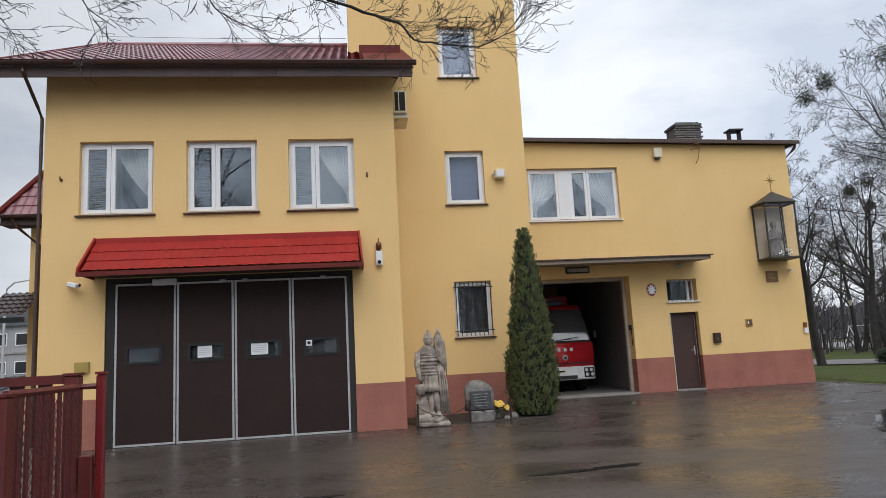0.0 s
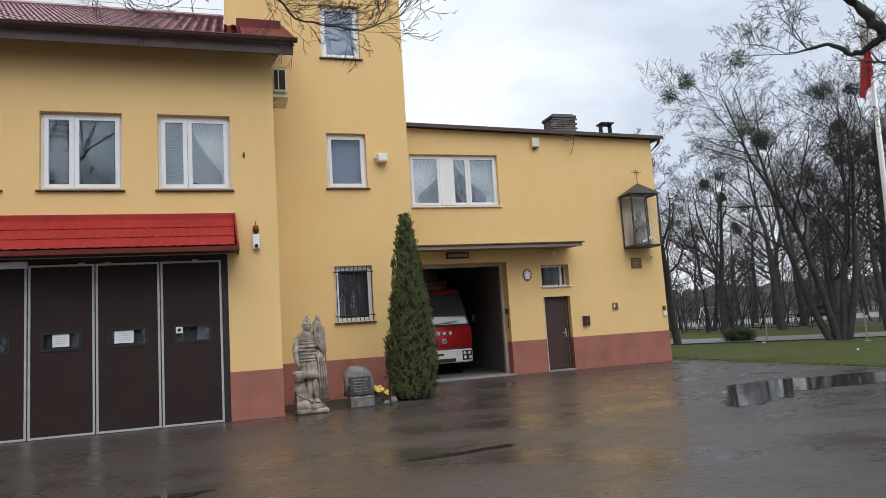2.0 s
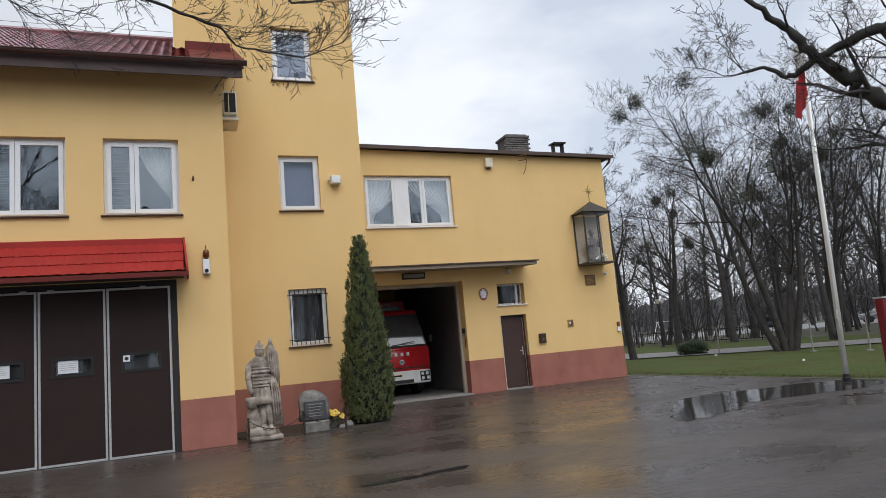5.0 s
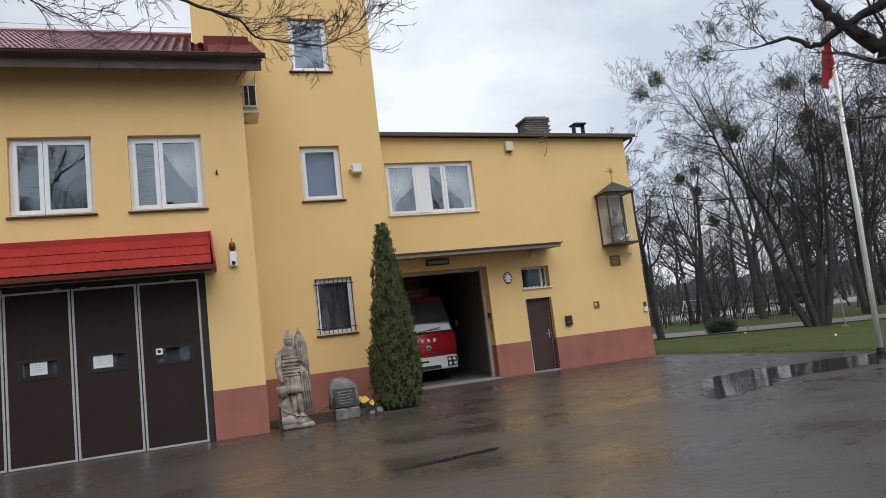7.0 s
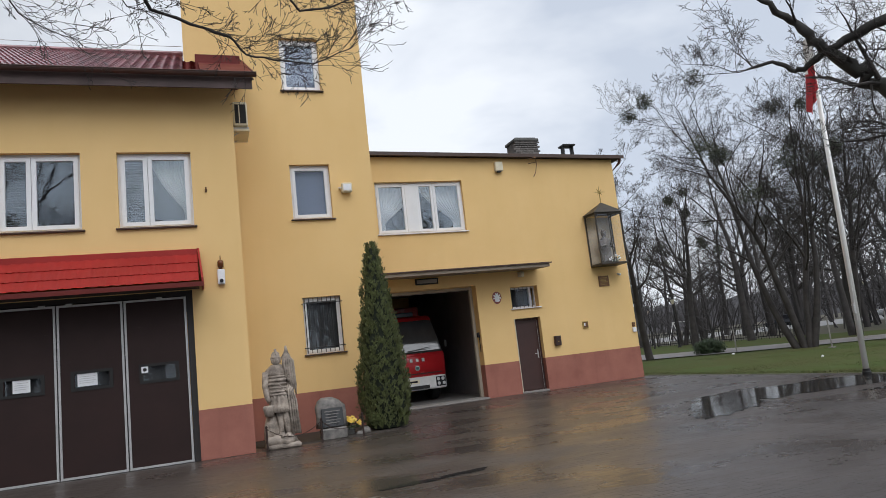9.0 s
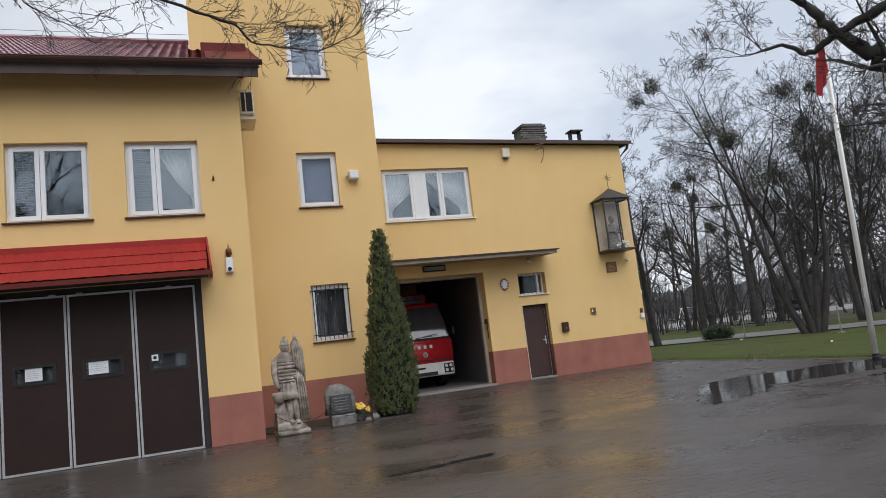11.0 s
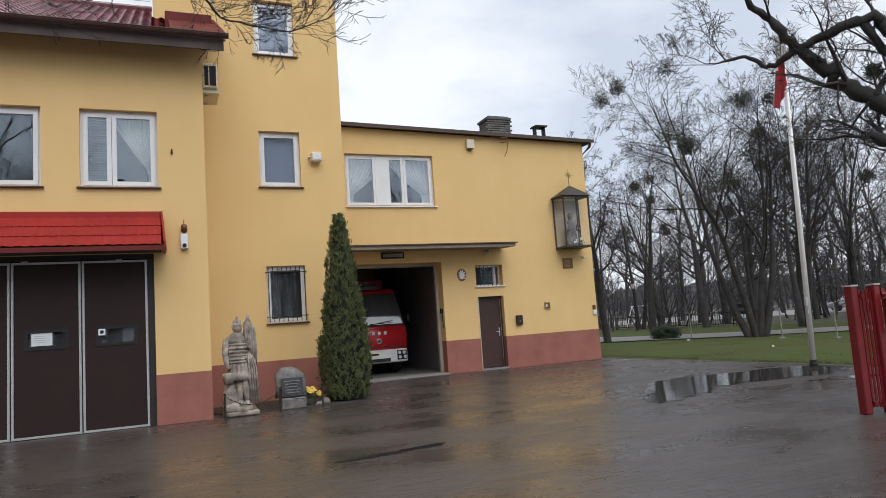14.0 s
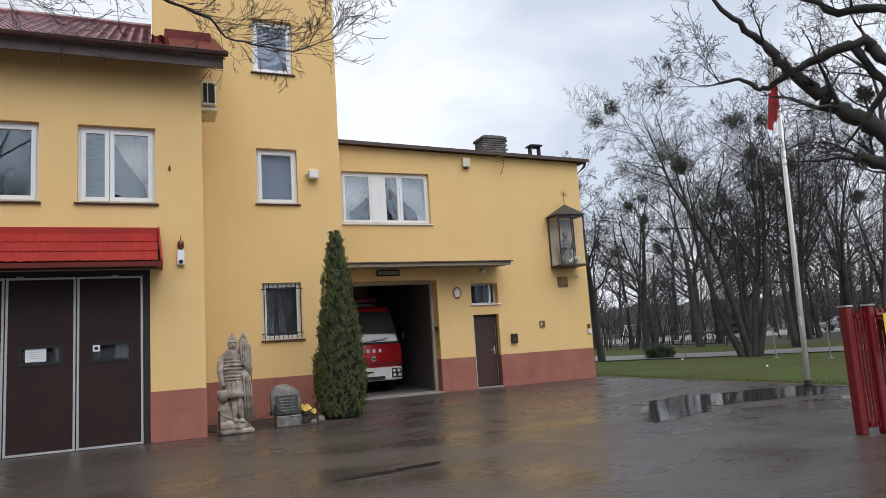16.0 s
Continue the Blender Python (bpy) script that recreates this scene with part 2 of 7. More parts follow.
def tube(bm, pts, radii, sides=8, cap=True):
    """A round bar along pts with a radius at each point."""
    rings = []
    pts = [Vector(p) for p in pts]
    for i, p in enumerate(pts):
        d = (pts[min(i + 1, len(pts) - 1)] - pts[max(i - 1, 0)]).normalized()
        a = d.orthogonal().normalized() if abs(d.z) > 0.95 else d.cross(Vector((0, 0, 1))).normalized()
        b = d.cross(a)
        r = radii[i] if hasattr(radii, "__len__") else radii
        rings.append([bm.verts.new(p + (a * math.cos(2 * math.pi * k / sides) + b * math.sin(2 * math.pi * k / sides)) * r) for k in range(sides)])
    for ra, rb in zip(rings, rings[1:]):
        for k in range(sides):
            bm.faces.new((ra[k], ra[(k + 1) % sides], rb[(k + 1) % sides], rb[k]))
    if cap:
        bm.faces.new(rings[0])
        bm.faces.new(rings[-1])


def lathe(bm, profile, cx=0.0, cy=0.0, sides=16):
    """A turned body from (radius, height) pairs."""
    rings = [[bm.verts.new((cx + max(r, 1e-4) * math.cos(2 * math.pi * k / sides), cy + max(r, 1e-4) * math.sin(2 * math.pi * k / sides), z)) for k in range(sides)] for r, z in profile]
    for ra, rb in zip(rings, rings[1:]):
        for k in range(sides):
            bm.faces.new((ra[k], ra[(k + 1) % sides], rb[(k + 1) % sides], rb[k]))
    bm.faces.new(rings[0])
    bm.faces.new(rings[-1])


def holed(bm, x0, x1, z0, z1, y0, y1, holes):
    """A wall in the xz plane from y0 (front) to y1 with openings (x0, x1, z0, z1) going through it."""
    xs = sorted({x0, x1, *[min(max(h[i], x0), x1) for h in holes for i in (0, 1)]})
    zs = sorted({z0, z1, *[min(max(h[i], z0), z1) for h in holes for i in (2, 3)]})
    solid = {}
    for i in range(len(xs) - 1):
        for j in range(len(zs) - 1):
            cx, cz = (xs[i] + xs[i + 1]) / 2, (zs[j] + zs[j + 1]) / 2
            solid[i, j] = not any(h[0] < cx < h[1] and h[2] < cz < h[3] for h in holes)
    cache = {}

    def v(i, j, k):
        if (i, j, k) not in cache:
            cache[i, j, k] = bm.verts.new((xs[i], (y0, y1)[k], zs[j]))
        return cache[i, j, k]

    for (i, j), s in solid.items():
        if not s:
            continue
        bm.faces.new((v(i, j, 0), v(i + 1, j, 0), v(i + 1, j + 1, 0), v(i, j + 1, 0)))
        bm.faces.new((v(i, j, 1), v(i, j + 1, 1), v(i + 1, j + 1, 1), v(i + 1, j, 1)))
        for di, dj, a, b in ((-1, 0, (i, j), (i, j + 1)), (1, 0, (i + 1, j + 1), (i + 1, j)), (0, -1, (i + 1, j), (i, j)), (0, 1, (i, j + 1), (i + 1, j + 1))):
            if not solid.get((i + di, j + dj), False):
                bm.faces.new((v(*a, 0), v(*b, 0), v(*b, 1), v(*a, 1)))


def root_of(ob):
    while ob.parent:
        ob = ob.parent
    return ob


def part(name, bm, material, parent, label="", smooth=False, turn=None):
    """One mesh object under a thing or a part. Its mesh is given in world metres, or in the thing's own frame where turn is 'local'."""
    me = bpy.data.meshes.new(name)
    if turn != "local":
        bmesh.ops.translate(bm, verts=bm.verts, vec=-root_of(parent).location)
    bmesh.ops.recalc_face_normals(bm, faces=bm.faces)
    bm.to_mesh(me)
    bm.free()
    me.materials.append(material)
    if smooth:
        me.polygons.foreach_set("use_smooth", [True] * len(me.polygons))
    ob = new(name, me)
    ob.parent = parent
    if label:
        tagged(ob, label)
    return ob


def thing(name, at, label, category, group="", kind=""):
    ob = new(name)
    ob.empty_display_size = 0.1
    ob.location = at
    return tagged(ob, label, category, group, kind)


def solo(name, bm, material, label, category, kind="", smooth=False, group=""):
    """A thing or a piece of the setting that is one single mesh."""
    me = bpy.data.meshes.new(name)
    bmesh.ops.recalc_face_normals(bm, faces=bm.faces)
    bm.to_mesh(me)
    bm.free()
    me.materials.append(material)
    if smooth:
        me.polygons.foreach_set("use_smooth", [True] * len(me.polygons))
    return tagged(new(name, me), label, category, group, kind)


def B():
    return bmesh.new()


def box_part(name, dims, material, parent, label="", bevel=0.0):
    bm = B()
    box(bm, *dims, bevel)
    return part(name, bm, material, parent, label)


# ---- ground ----
bm = B()
ring = [(-600, -500), (900, -500), (900, 900), (-600, 900)]
bm.faces.new([bm.verts.new((x, y, -0.06)) for x, y in ring])
solo("ground", bm, EARTH, "damp winter ground reaching the horizon", "ground", "structure")
bm = B()
box(bm, -40, 12.1, -30, 12, -0.055, -0.0035)
solo("yard", bm, YARDM, "wet bedding under the block paving of the yard", "yard", "structure")
# lawn, slightly uneven
bm = B()
gx, gy = 40, 60
verts = [[bm.verts.new((12.22 + 20 * i / gx, -12 + 45 * j / gy, (0.035 if i else -0.05) + 0.025 * noise.noise((i * 0.35, j * 0.35, 0)) * (i > 0))) for j in range(gy + 1)] for i in range(gx + 1)]
for i in range(gx):
    for j in range(gy):
        bm.faces.new((verts[i][j], verts[i + 1][j], verts[i + 1][j + 1], verts[i][j + 1]))
solo("lawn", bm, GRASS, "short patchy winter lawn beside the yard", "lawn", "structure", True)

# ---- main house: two storeys, garage doors below ----
house = thing("main_house", (-3.3, 0, 0), "two-storey yellow rendered fire station house with maroon tile roof", "building")
HW = [(-5.97, -4.63, 4.27, 5.70), (-4.03, -2.70, 4.27, 5.70), (-2.10, -0.82, 4.27, 5.70)]
GATE = (-5.46, -0.93, -1, 3.06)
bm = B()
holed(bm, -6.6, 0, 0, 7.3, 0, 0.35, [*HW, GATE])
part("wall", bm, YELLOW, house)
bm = B()
box(bm, -6.606, GATE[0] + 0.004, -0.006, 0.1, 0, 0.88)
part("plinth", bm, TERRA, house, "terracotta painted plinth")
box_part("plinth", (GATE[1] - 0.004, 0.006, -0.006, 0.1, 0, 0.88), TERRA, house, "terracotta painted plinth")
bm = B()
gable = [(0.35, 0), (9.0, 0), (9.0, 7.0), (4.5, 9.45), (0.35, 7.2)]
ga = [bm.verts.new((-6.6, y, z)) for y, z in gable]
gc = [bm.verts.new((-6.25, y, z)) for y, z in gable]
bm.faces.new(ga), bm.faces.new(gc)
for i in range(5):
    bm.faces.new((ga[i], ga[(i + 1) % 5], gc[(i + 1) % 5], gc[i]))
part("side_wall", bm, YELLOW, house)
box_part("side_wall", (-0.35, 0, 0.35, 2.2, 0, 7.6), YELLOW, house)
box_part("rear_wall", (-6.25, -0.86, 9.0, 9.3, 0, 7.0), YELLOW, house)
box_part("floor_slab", (-6.25, -0.35, 0.35, 9.0, 3.5, 3.7), CONCRETE, house)


def window(parent, x0, x1, z0, z1, y, splits, curtain=None, depth=0.12, sill=True, sillmat=None, fw=0.06, cw=0.075, glass=None):
    """White plastic window: outer frame, casements divided at the fractions given, panes, sill and what hangs behind."""
    win = part("window", frame_bm(x0, x1, z0, z1, y + depth, y + depth + 0.07, fw), WHITE, parent, "white plastic window")
    cuts = [x0 + fw - 0.015, *[x0 + (x1 - x0) * f for f in splits], x1 - fw + 0.015]
    for a, b in zip(cuts, cuts[1:]):
        part("casement", frame_bm(a + 0.004, b - 0.004, z0 + fw - 0.01, z1 - fw + 0.01, y + depth - 0.025, y + depth + 0.05, cw), WHITE, win)
        bm = B()
        box(bm, a + cw, b - cw, y + depth + 0.01, y + depth + 0.016, z0 + fw + cw - 0.015, z1 - fw - cw + 0.015)
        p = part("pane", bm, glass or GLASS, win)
        p.visible_shadow = False
    if sill:
        bm = B()
        box(bm, x0 - 0.05, x1 + 0.05, y - 0.06, y + depth, z0 - 0.035, z0 - 0.005, 0.006)
        part("sill", bm, sillmat or SILL, win, "dark brown sheet sill")
    if curtain:
        part("curtain", curtain_bm(x0 if curtain == "both" else x0 + 0.42 * (x1 - x0), x1, z0, z1, y + depth + 0.2, curtain), CURTAIN, win, "white net curtain tied to the side")
    return win


def frame_bm(x0, x1, z0, z1, y0, y1, w):
    bm = B()
    holed(bm, x0, x1, z0, z1, y0, y1, [(x0 + w, x1 - w, z0 + w, z1 - w)])
    return bm


def curtain_bm(x0, x1, z0, z1, y, mode):
    """Pleated net, gathered sideways towards the bottom: 'r', 'l' or 'both'."""
    bm = B()
    nx, nz = 64, 14

    def sheet(a, b, side):
        grid = []
        for j in range(nz + 1):
            f = j / nz
            row = []
            pull = min(1.0, max(0.0, f * 1.35)) ** 1.5 * 0.78
            for i in range(nx + 1):
                u = i / nx
                x = a + (b - a) * u
                anchor = b if side == "r" else a
                x = x + (anchor - x) * pull
                row.append(bm.verts.new((x, y + 0.018 * math.sin(u * 70 + f), z1 - (z1 - z0) * f)))
            grid.append(row)
        for j in range(nz):
            for i in range(nx):
                bm.faces.new((grid[j][i], grid[j][i + 1], grid[j + 1][i + 1], grid[j + 1][i]))

    if mode == "both":
        mid = (x0 + x1) / 2
        sheet(x0, mid, "l")
        sheet(mid, x1, "r")
    else:
        sheet(x0, x1, mode)
    return bm


for h in HW:
    w = window(house, *h, 0, [0.40], None if h is HW[1] else "r")
    for k in range(26):
        z = h[2] + 0.14 + 0.046 * k
        bm = B()
        vs = box(bm, h[0] + 0.10, h[0] + 0.40 * (h[1] - h[0]) - 0.03, 0.24, 0.27, z, z + 0.003)
        bmesh.ops.rotate(bm, verts=bm.verts, cent=(h[0], 0.255, z), matrix=Matrix.Rotation(radians(38), 3, "X"))
        part("blind_slat", bm, BLINDM, w)
# near-black sheet standing for the dim room behind the upper windows
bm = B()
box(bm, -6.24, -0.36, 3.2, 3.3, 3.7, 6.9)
part("dark_room_sheet", bm, DARKROOM, house)
bm = B()
box(bm, -6.24, -0.36, 0.36, 8.9, 6.9, 7.0)
part("upper_ceiling", bm, WHITE, house)


# roof: stepped and waved metal tile sheet
def tile_sheet(bm, x0, x1, y0, z0, y1, z1, wave=0.19, step=0.35, amp=0.018, nx_per=6, lap=0.024, scallop=0.02):
    """Waves across, a step at every course up the slope."""
    nx = max(8, int((x1 - x0) / wave * nx_per))
    length = math.hypot(y1 - y0, z1 - z0)
    courses = max(1, int(round(length / step)))
    up = Vector((0, y1 - y0, z1 - z0)) / length
    nrm = Vector((0, -up.z, up.y))
    if nrm.z < 0:
        nrm = -nrm
    last = None
    for c in range(courses):
        rows = []
        for f, lift in ((0.0, lap), (0.5, lap / 2), (1.0, 0.0)):
            row = []
            for i in range(nx + 1):
                x = x0 + (x1 - x0) * i / nx
                h = amp * math.cos((x - x0) / wave * 2 * math.pi) + lift
                dip = scallop * math.cos((x - x0) / wave * 2 * math.pi) * (f == 0.0)
                p = Vector((x, y0, z0)) + up * ((c + f) / courses * length - dip) + nrm * h
                row.append(bm.verts.new(p))
            rows.append(row)
        if last:
            ra, rb = last, rows[0]
            for i in range(nx):
                bm.faces.new((ra[i], ra[i + 1], rb[i + 1], rb[i]))
                bm.edges.get((ra[i], ra[i + 1])).smooth = False
                bm.edges.get((rb[i], rb[i + 1])).smooth = False
        for ra, rb in zip(rows, rows[1:]):
            for i in range(nx):
                bm.faces.new((ra[i], ra[i + 1], rb[i + 1], rb[i]))
        last = rows[-1]


EZ, SL = 6.98, 0.535
bm = B()
tile_sheet(bm, -7.25, -0.88, -0.62, EZ + 0.05, 4.5, EZ + 0.05 + 5.12 * SL, amp=0.03)
roof = part("roof", bm, MAROON, house, "weathered maroon metal tile roof, sky sheen in its colour", True)
bm = B()
tile_sheet(bm, -7.25, -0.88, 9.6, EZ + 0.05, 4.5, EZ + 0.05 + 5.1 * SL)
part("roof_rear", bm, MAROON, house)
bm = B()
tile_sheet(bm, -0.87, -0.55, -0.62, EZ + 0.05, 2.19, EZ + 0.05 + 2.81 * SL)
vs = [bm.verts.new(p) for p in ((-0.56, -0.62, EZ + 0.09), (0.42, -0.62, EZ + 0.09), (0.42, 2.19, EZ + 0.13 + 2.81 * SL), (-0.56, 2.19, EZ + 0.13 + 2.81 * SL))]
bm.faces.new(vs)
part("roof_corner", bm, REDFLASH, house, "red sheet roof corner against the tower")
bm = B()
box(bm, -0.62, 0.30, 1.2, 2.195, EZ + 0.9, EZ + 1.28, 0.01)
part("flashing", bm, REDFLASH, house, "red wall flashing at the tower")
bm = B()
tube(bm, [(-7.3, 4.5, EZ + 0.08 + 5.12 * SL), (-0.87, 4.5, EZ + 0.08 + 5.12 * SL)], 0.07, 8)
part("ridge_cap", bm, MAROON, house)
bm = B()
# verge board on the gable side
for y0, y1 in ((-0.62, 4.5), (9.6, 4.5)):
    z0, z1 = EZ + 0.06, EZ + 0.06 + abs(y1 - y0) * SL
    a = [bm.verts.new(p) for p in ((-7.31, y0, z0 - 0.14), (-7.31, y1, z1 - 0.14), (-7.31, y1, z1 + 0.05), (-7.31, y0, z0 + 0.05))]
    b = [bm.verts.new(p) for p in ((-7.24, y0, z0 - 0.14), (-7.24, y1, z1 - 0.14), (-7.24, y1, z1 + 0.05), (-7.24, y0, z0 + 0.05))]
    bm.faces.new(a), bm.faces.new(b)
    for i in range(4):
        bm.faces.new((a[i], a[(i + 1) % 4], b[(i + 1) % 4], b[i]))
part("verge_trim", bm, REDFLASH, house)
bm = B()
box(bm, -7.25, 0.36, -0.6, -0.56, EZ - 0.23, EZ + 0.02)
part("fascia", bm, mat("brown_fascia_board", (0.085, 0.05, 0.046), 0.6, color2=(0.06, 0.038, 0.036), scale=1.5, streak=0.3), house)
bm = B()
a = [bm.verts.new(p) for p in ((-7.25, -0.56, EZ - 0.04), (0.40, -0.56, EZ - 0.04), (0.40, 2.19, EZ - 0.04 + 2.75 * SL), (-7.25, 2.19, EZ - 0.04 + 2.75 * SL))]
b = [bm.verts.new(v.co + Vector((0, 0, 0.03))) for v in a]
bm.faces.new(a), bm.faces.new(b)
for i in range(4):
    bm.faces.new((a[i], a[(i + 1) % 4], b[(i + 1) % 4], b[i]))
part("soffit", bm, SOFFIT, house)


def gutter(x0, x1, y, z, parent, r=0.07, material=None):
    bm = B()
    n = 8
    prof = [(r * math.cos(math.pi + math.pi * k / n), r * math.sin(math.pi + math.pi * k / n)) for k in range(n + 1)]
    prof += [((r - 0.008) * math.cos(-math.pi * k / n), (r - 0.008) * math.sin(-math.pi * k / n)) for k in range(n + 1)]
    ends = []
    for x in (x0, x1):
        ends.append([bm.verts.new((x, y + a, z + b)) for a, b in prof])
    m = len(prof)
    for i in range(m):
        bm.faces.new((ends[0][i], ends[0][(i + 1) % m], ends[1][(i + 1) % m], ends[1][i]))
    tube(bm, [(x0, y - r, z), (x1, y - r, z)], 0.012, 6)
    return part("gutter", bm, material or BROWN, parent, "dark brown rain gutter")


gutter(-7.6, 0.44, -0.70, EZ + 0.03, house)
bm = B()
tube(bm, [(-6.72, -0.70, EZ - 0.02), (-6.72, -0.70, EZ - 0.15), (-6.70, -0.1, EZ - 0.62), (-6.68, 0.05, EZ - 0.8), (-6.68, 0.05, 0.1)], 0.032, 10)
part("downpipe", bm, SILL, house, "dark brown downpipe")

# folding garage doors
bm = B()
holed(bm, -5.46, -0.93, 0, 3.06, 0.03, 0.17, [(-5.30, -1.04, -1, 2.97)])
part("door_frame", bm, DARKFRAME, house)
leaf_x = [(-5.29, -4.215), (-4.195, -3.17), (-3.15, -2.11), (-2.09, -1.05)]
papers = {1: (-3.83, -3.57), 2: (-2.86, -2.55)}
for k, (a, b) in enumerate(leaf_x):
    c = (a + b) / 2 + (-0.03, 0.0, 0.0, 0.02)[k]
    wz0, wz1 = 1.46, 1.80
    bm = B()
    holed(bm, a, b, 0.008, 2.95, 0.045, 0.095, [(c - 0.27, c + 0.27, wz0 + 0.05, wz1 - 0.05)])
    # faint pressed ribs across the sandwich panel
    for r in range(1, 6):
        z = 0.03 + 2.92 * r / 6
        if not wz0 - 0.06 < z < wz1 + 0.06:
            box(bm, a + 0.05, b - 0.05, 0.042, 0.046, z - 0.006, z + 0.006)
    leaf = part("garage_leaf", bm, DOORBROWN, house, "dark brown folding garage door leaf")
    part("leaf_trim", frame_bm(a, b, 0.008, 2.95, 0.025, 0.05, 0.036), GALV, leaf, "galvanised edge trim")
    part("window_frame", frame_bm(c - 0.33, c + 0.33, wz0, wz1, 0.03, 0.06, 0.05), BLACKRUBBER, leaf)
    bm = B()
    box(bm, c - 0.275, c + 0.275, 0.06, 0.066, wz0 + 0.045, wz1 - 0.045)
    part("pane", bm, MIDGLASS, leaf).visible_shadow = False
    # near-black sheet paints the dark garage behind this pane
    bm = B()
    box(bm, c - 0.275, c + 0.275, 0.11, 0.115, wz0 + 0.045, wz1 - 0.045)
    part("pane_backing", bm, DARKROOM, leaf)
    if k in papers:
        p0, p1 = papers[k]
        bm = B()
        box(bm, p0, p1, 0.053, 0.057, wz0 + 0.07, wz1 - 0.055)
        part("paper_notice", bm, WHITE, leaf, "white paper notice taped in the door window")
        bm = B()
        for q in range(4):
            box(bm, p0 + 0.03, p1 - 0.03 - 0.03 * (q % 2), 0.051, 0.0525, wz1 - 0.11 - q * 0.035, wz1 - 0.102 - q * 0.035)
        part("unreadable_text", bm, GALV, leaf)
    if k == 3:
        box_part("sticker", (a + 0.245, a + 0.355, 0.024, 0.028, 1.645, 1.755), WHITE, leaf, "small white square sticker", 0)
        bm = B()
        lathe(bm, [(0.0, 0), (0.032, 0), (0.032, 0.003), (0.0, 0.003)], sides=14)
        bmesh.ops.rotate(bm, verts=bm.verts, cent=(0, 0, 0), matrix=Matrix.Rotation(radians(90), 3, "X"))
        bmesh.ops.translate(bm, verts=bm.verts, vec=(a + 0.30, 0.0235, 1.70))
        part("sticker_mark", bm, DARKFRAME, leaf)
    if k < 3:
        box_part("rubber_seal", (b + 0.001, b + 0.019, 0.05, 0.08, 0.03, 2.95), BLACKRUBBER, leaf)
    # hinge shoe at the head of each leaf
    hx = (a + 0.72, b - 0.2, a + 0.2, b - 0.45)[k]
    box_part("head_bracket", (hx - 0.05, hx + 0.05, 0.0, 0.045, 2.93, 2.97), GALV, leaf)
bm = B()
box(bm, -5.46, -0.93, 0.09, 0.3, -0.03, 0.03)
part("threshold", bm, CONCRETE, house)
bm = B()
box(bm, -4.62, -4.19, -0.06, 0.03, 2.90, 3.02, 0.015)
part("strip_lamp", bm, WHITE, house, "white emergency light strip above the door")

# red tile canopy over the garage doors
bm = B()
tile_sheet(bm, -5.60, -0.80, -0.76, 3.12, -0.14, 3.70, wave=0.185, step=0.32, amp=0.005, nx_per=8, lap=0.016, scallop=0.018)
canopy = part("canopy", bm, REDTILE, house, "bright red metal tile canopy", True)
bm = B()
box(bm, -5.60, -0.80, -0.15, -0.006, 3.66, 3.80, 0.008)
part("top_flashing", bm, REDTILE, canopy)
for xa, xb in ((-5.64, -5.60), (-0.80, -0.765)):
    bm = B()
    a = [bm.verts.new(p) for p in ((xa, -0.79, 3.05), (xa, -0.006, 3.05), (xa, -0.006, 3.81), (xa, -0.13, 3.81), (xa, -0.79, 3.17))]
    b = [bm.verts.new((xb, v.co.y, v.co.z)) for v in a]
    for v in a + b:
        v.co.x += (0.045 if xa > -3 else -0.045) * (3.81 - v.co.z) / 0.7
    bm.faces.new(a), bm.faces.new(b)
    for i in range(5):
        bm.faces.new((a[i], a[(i + 1) % 5], b[(i + 1) % 5], b[i]))
    part("side_flashing", bm, REDTILE, canopy)
bm = B()
box(bm, -5.68, -0.725, -0.80, -0.76, 3.02, 3.10)
part("fascia", bm, REDFLASH, canopy)
bm = B()
box(bm, -5.6, -0.8, -0.76, -0.006, 3.07, 3.09)
part("canopy_soffit", bm, SOFFIT, canopy)

# ---- stair tower ----
tower = thing("stair_tower", (1.2, 2.2, 0), "tall yellow rendered stair tower with three small windows", "building")
TW = [(1.31, 2.23, 4.78, 6.08), (1.29, 2.21, 7.90, 9.22), (1.36, 2.22, 1.70, 2.97)]
bm = B()
holed(bm, -0.85, 3.24, 0, 13.0, 2.2, 2.55, TW)
part("wall", bm, YELLOW, tower)
bm = B()
box(bm, 0.008, 3.246, 2.194, 2.25, 0, 0.88)
part("plinth", bm, TERRA, tower, "terracotta painted plinth")
box_part("side_wall", (2.9, 3.24, 2.55, 7, 0, 13.0), YELLOW, tower)
box_part("side_wall", (-0.85, -0.5, 2.55, 7, 0, 13.0), YELLOW, tower)
box_part("rear_wall", (-0.5, 2.9, 6.7, 7, 0, 13.0), YELLOW, tower)
box_part("roof", (-1.0, 3.4, 2.05, 7.15, 13.0, 13.15), BROWN, tower)
box_part("landing", (-0.5, 2.9, 2.56, 6.7, 3.3, 3.5), CONCRETE, tower)
box_part("landing", (-0.5, 2.9, 2.56, 6.7, 6.5, 6.7), CONCRETE, tower)
for i, h in enumerate(TW):
    w = window(tower, *h, 2.2, [], None, glass=MIDGLASS) if i < 2 else window(tower, *h, 2.2, [], None, depth=0.12, fw=0.05, cw=0.055, glass=MIDGLASS)
    # upper panes get a blue-grey sheet, the low one near-black for darkness inside
    bm = B()
    box(bm, h[0] + 0.06, h[1] - 0.06, 2.42, 2.43, h[2] + 0.06, h[3] - 0.06)
    if i < 2:
        part("window_backing", bm, mat("blue_grey_sheet", (0.11, 0.13, 0.20), 0.8, bump=0.05), w, "blue-grey sheet behind the pane")
    else:
        part("window_backing", bm, DARKROOM, w)
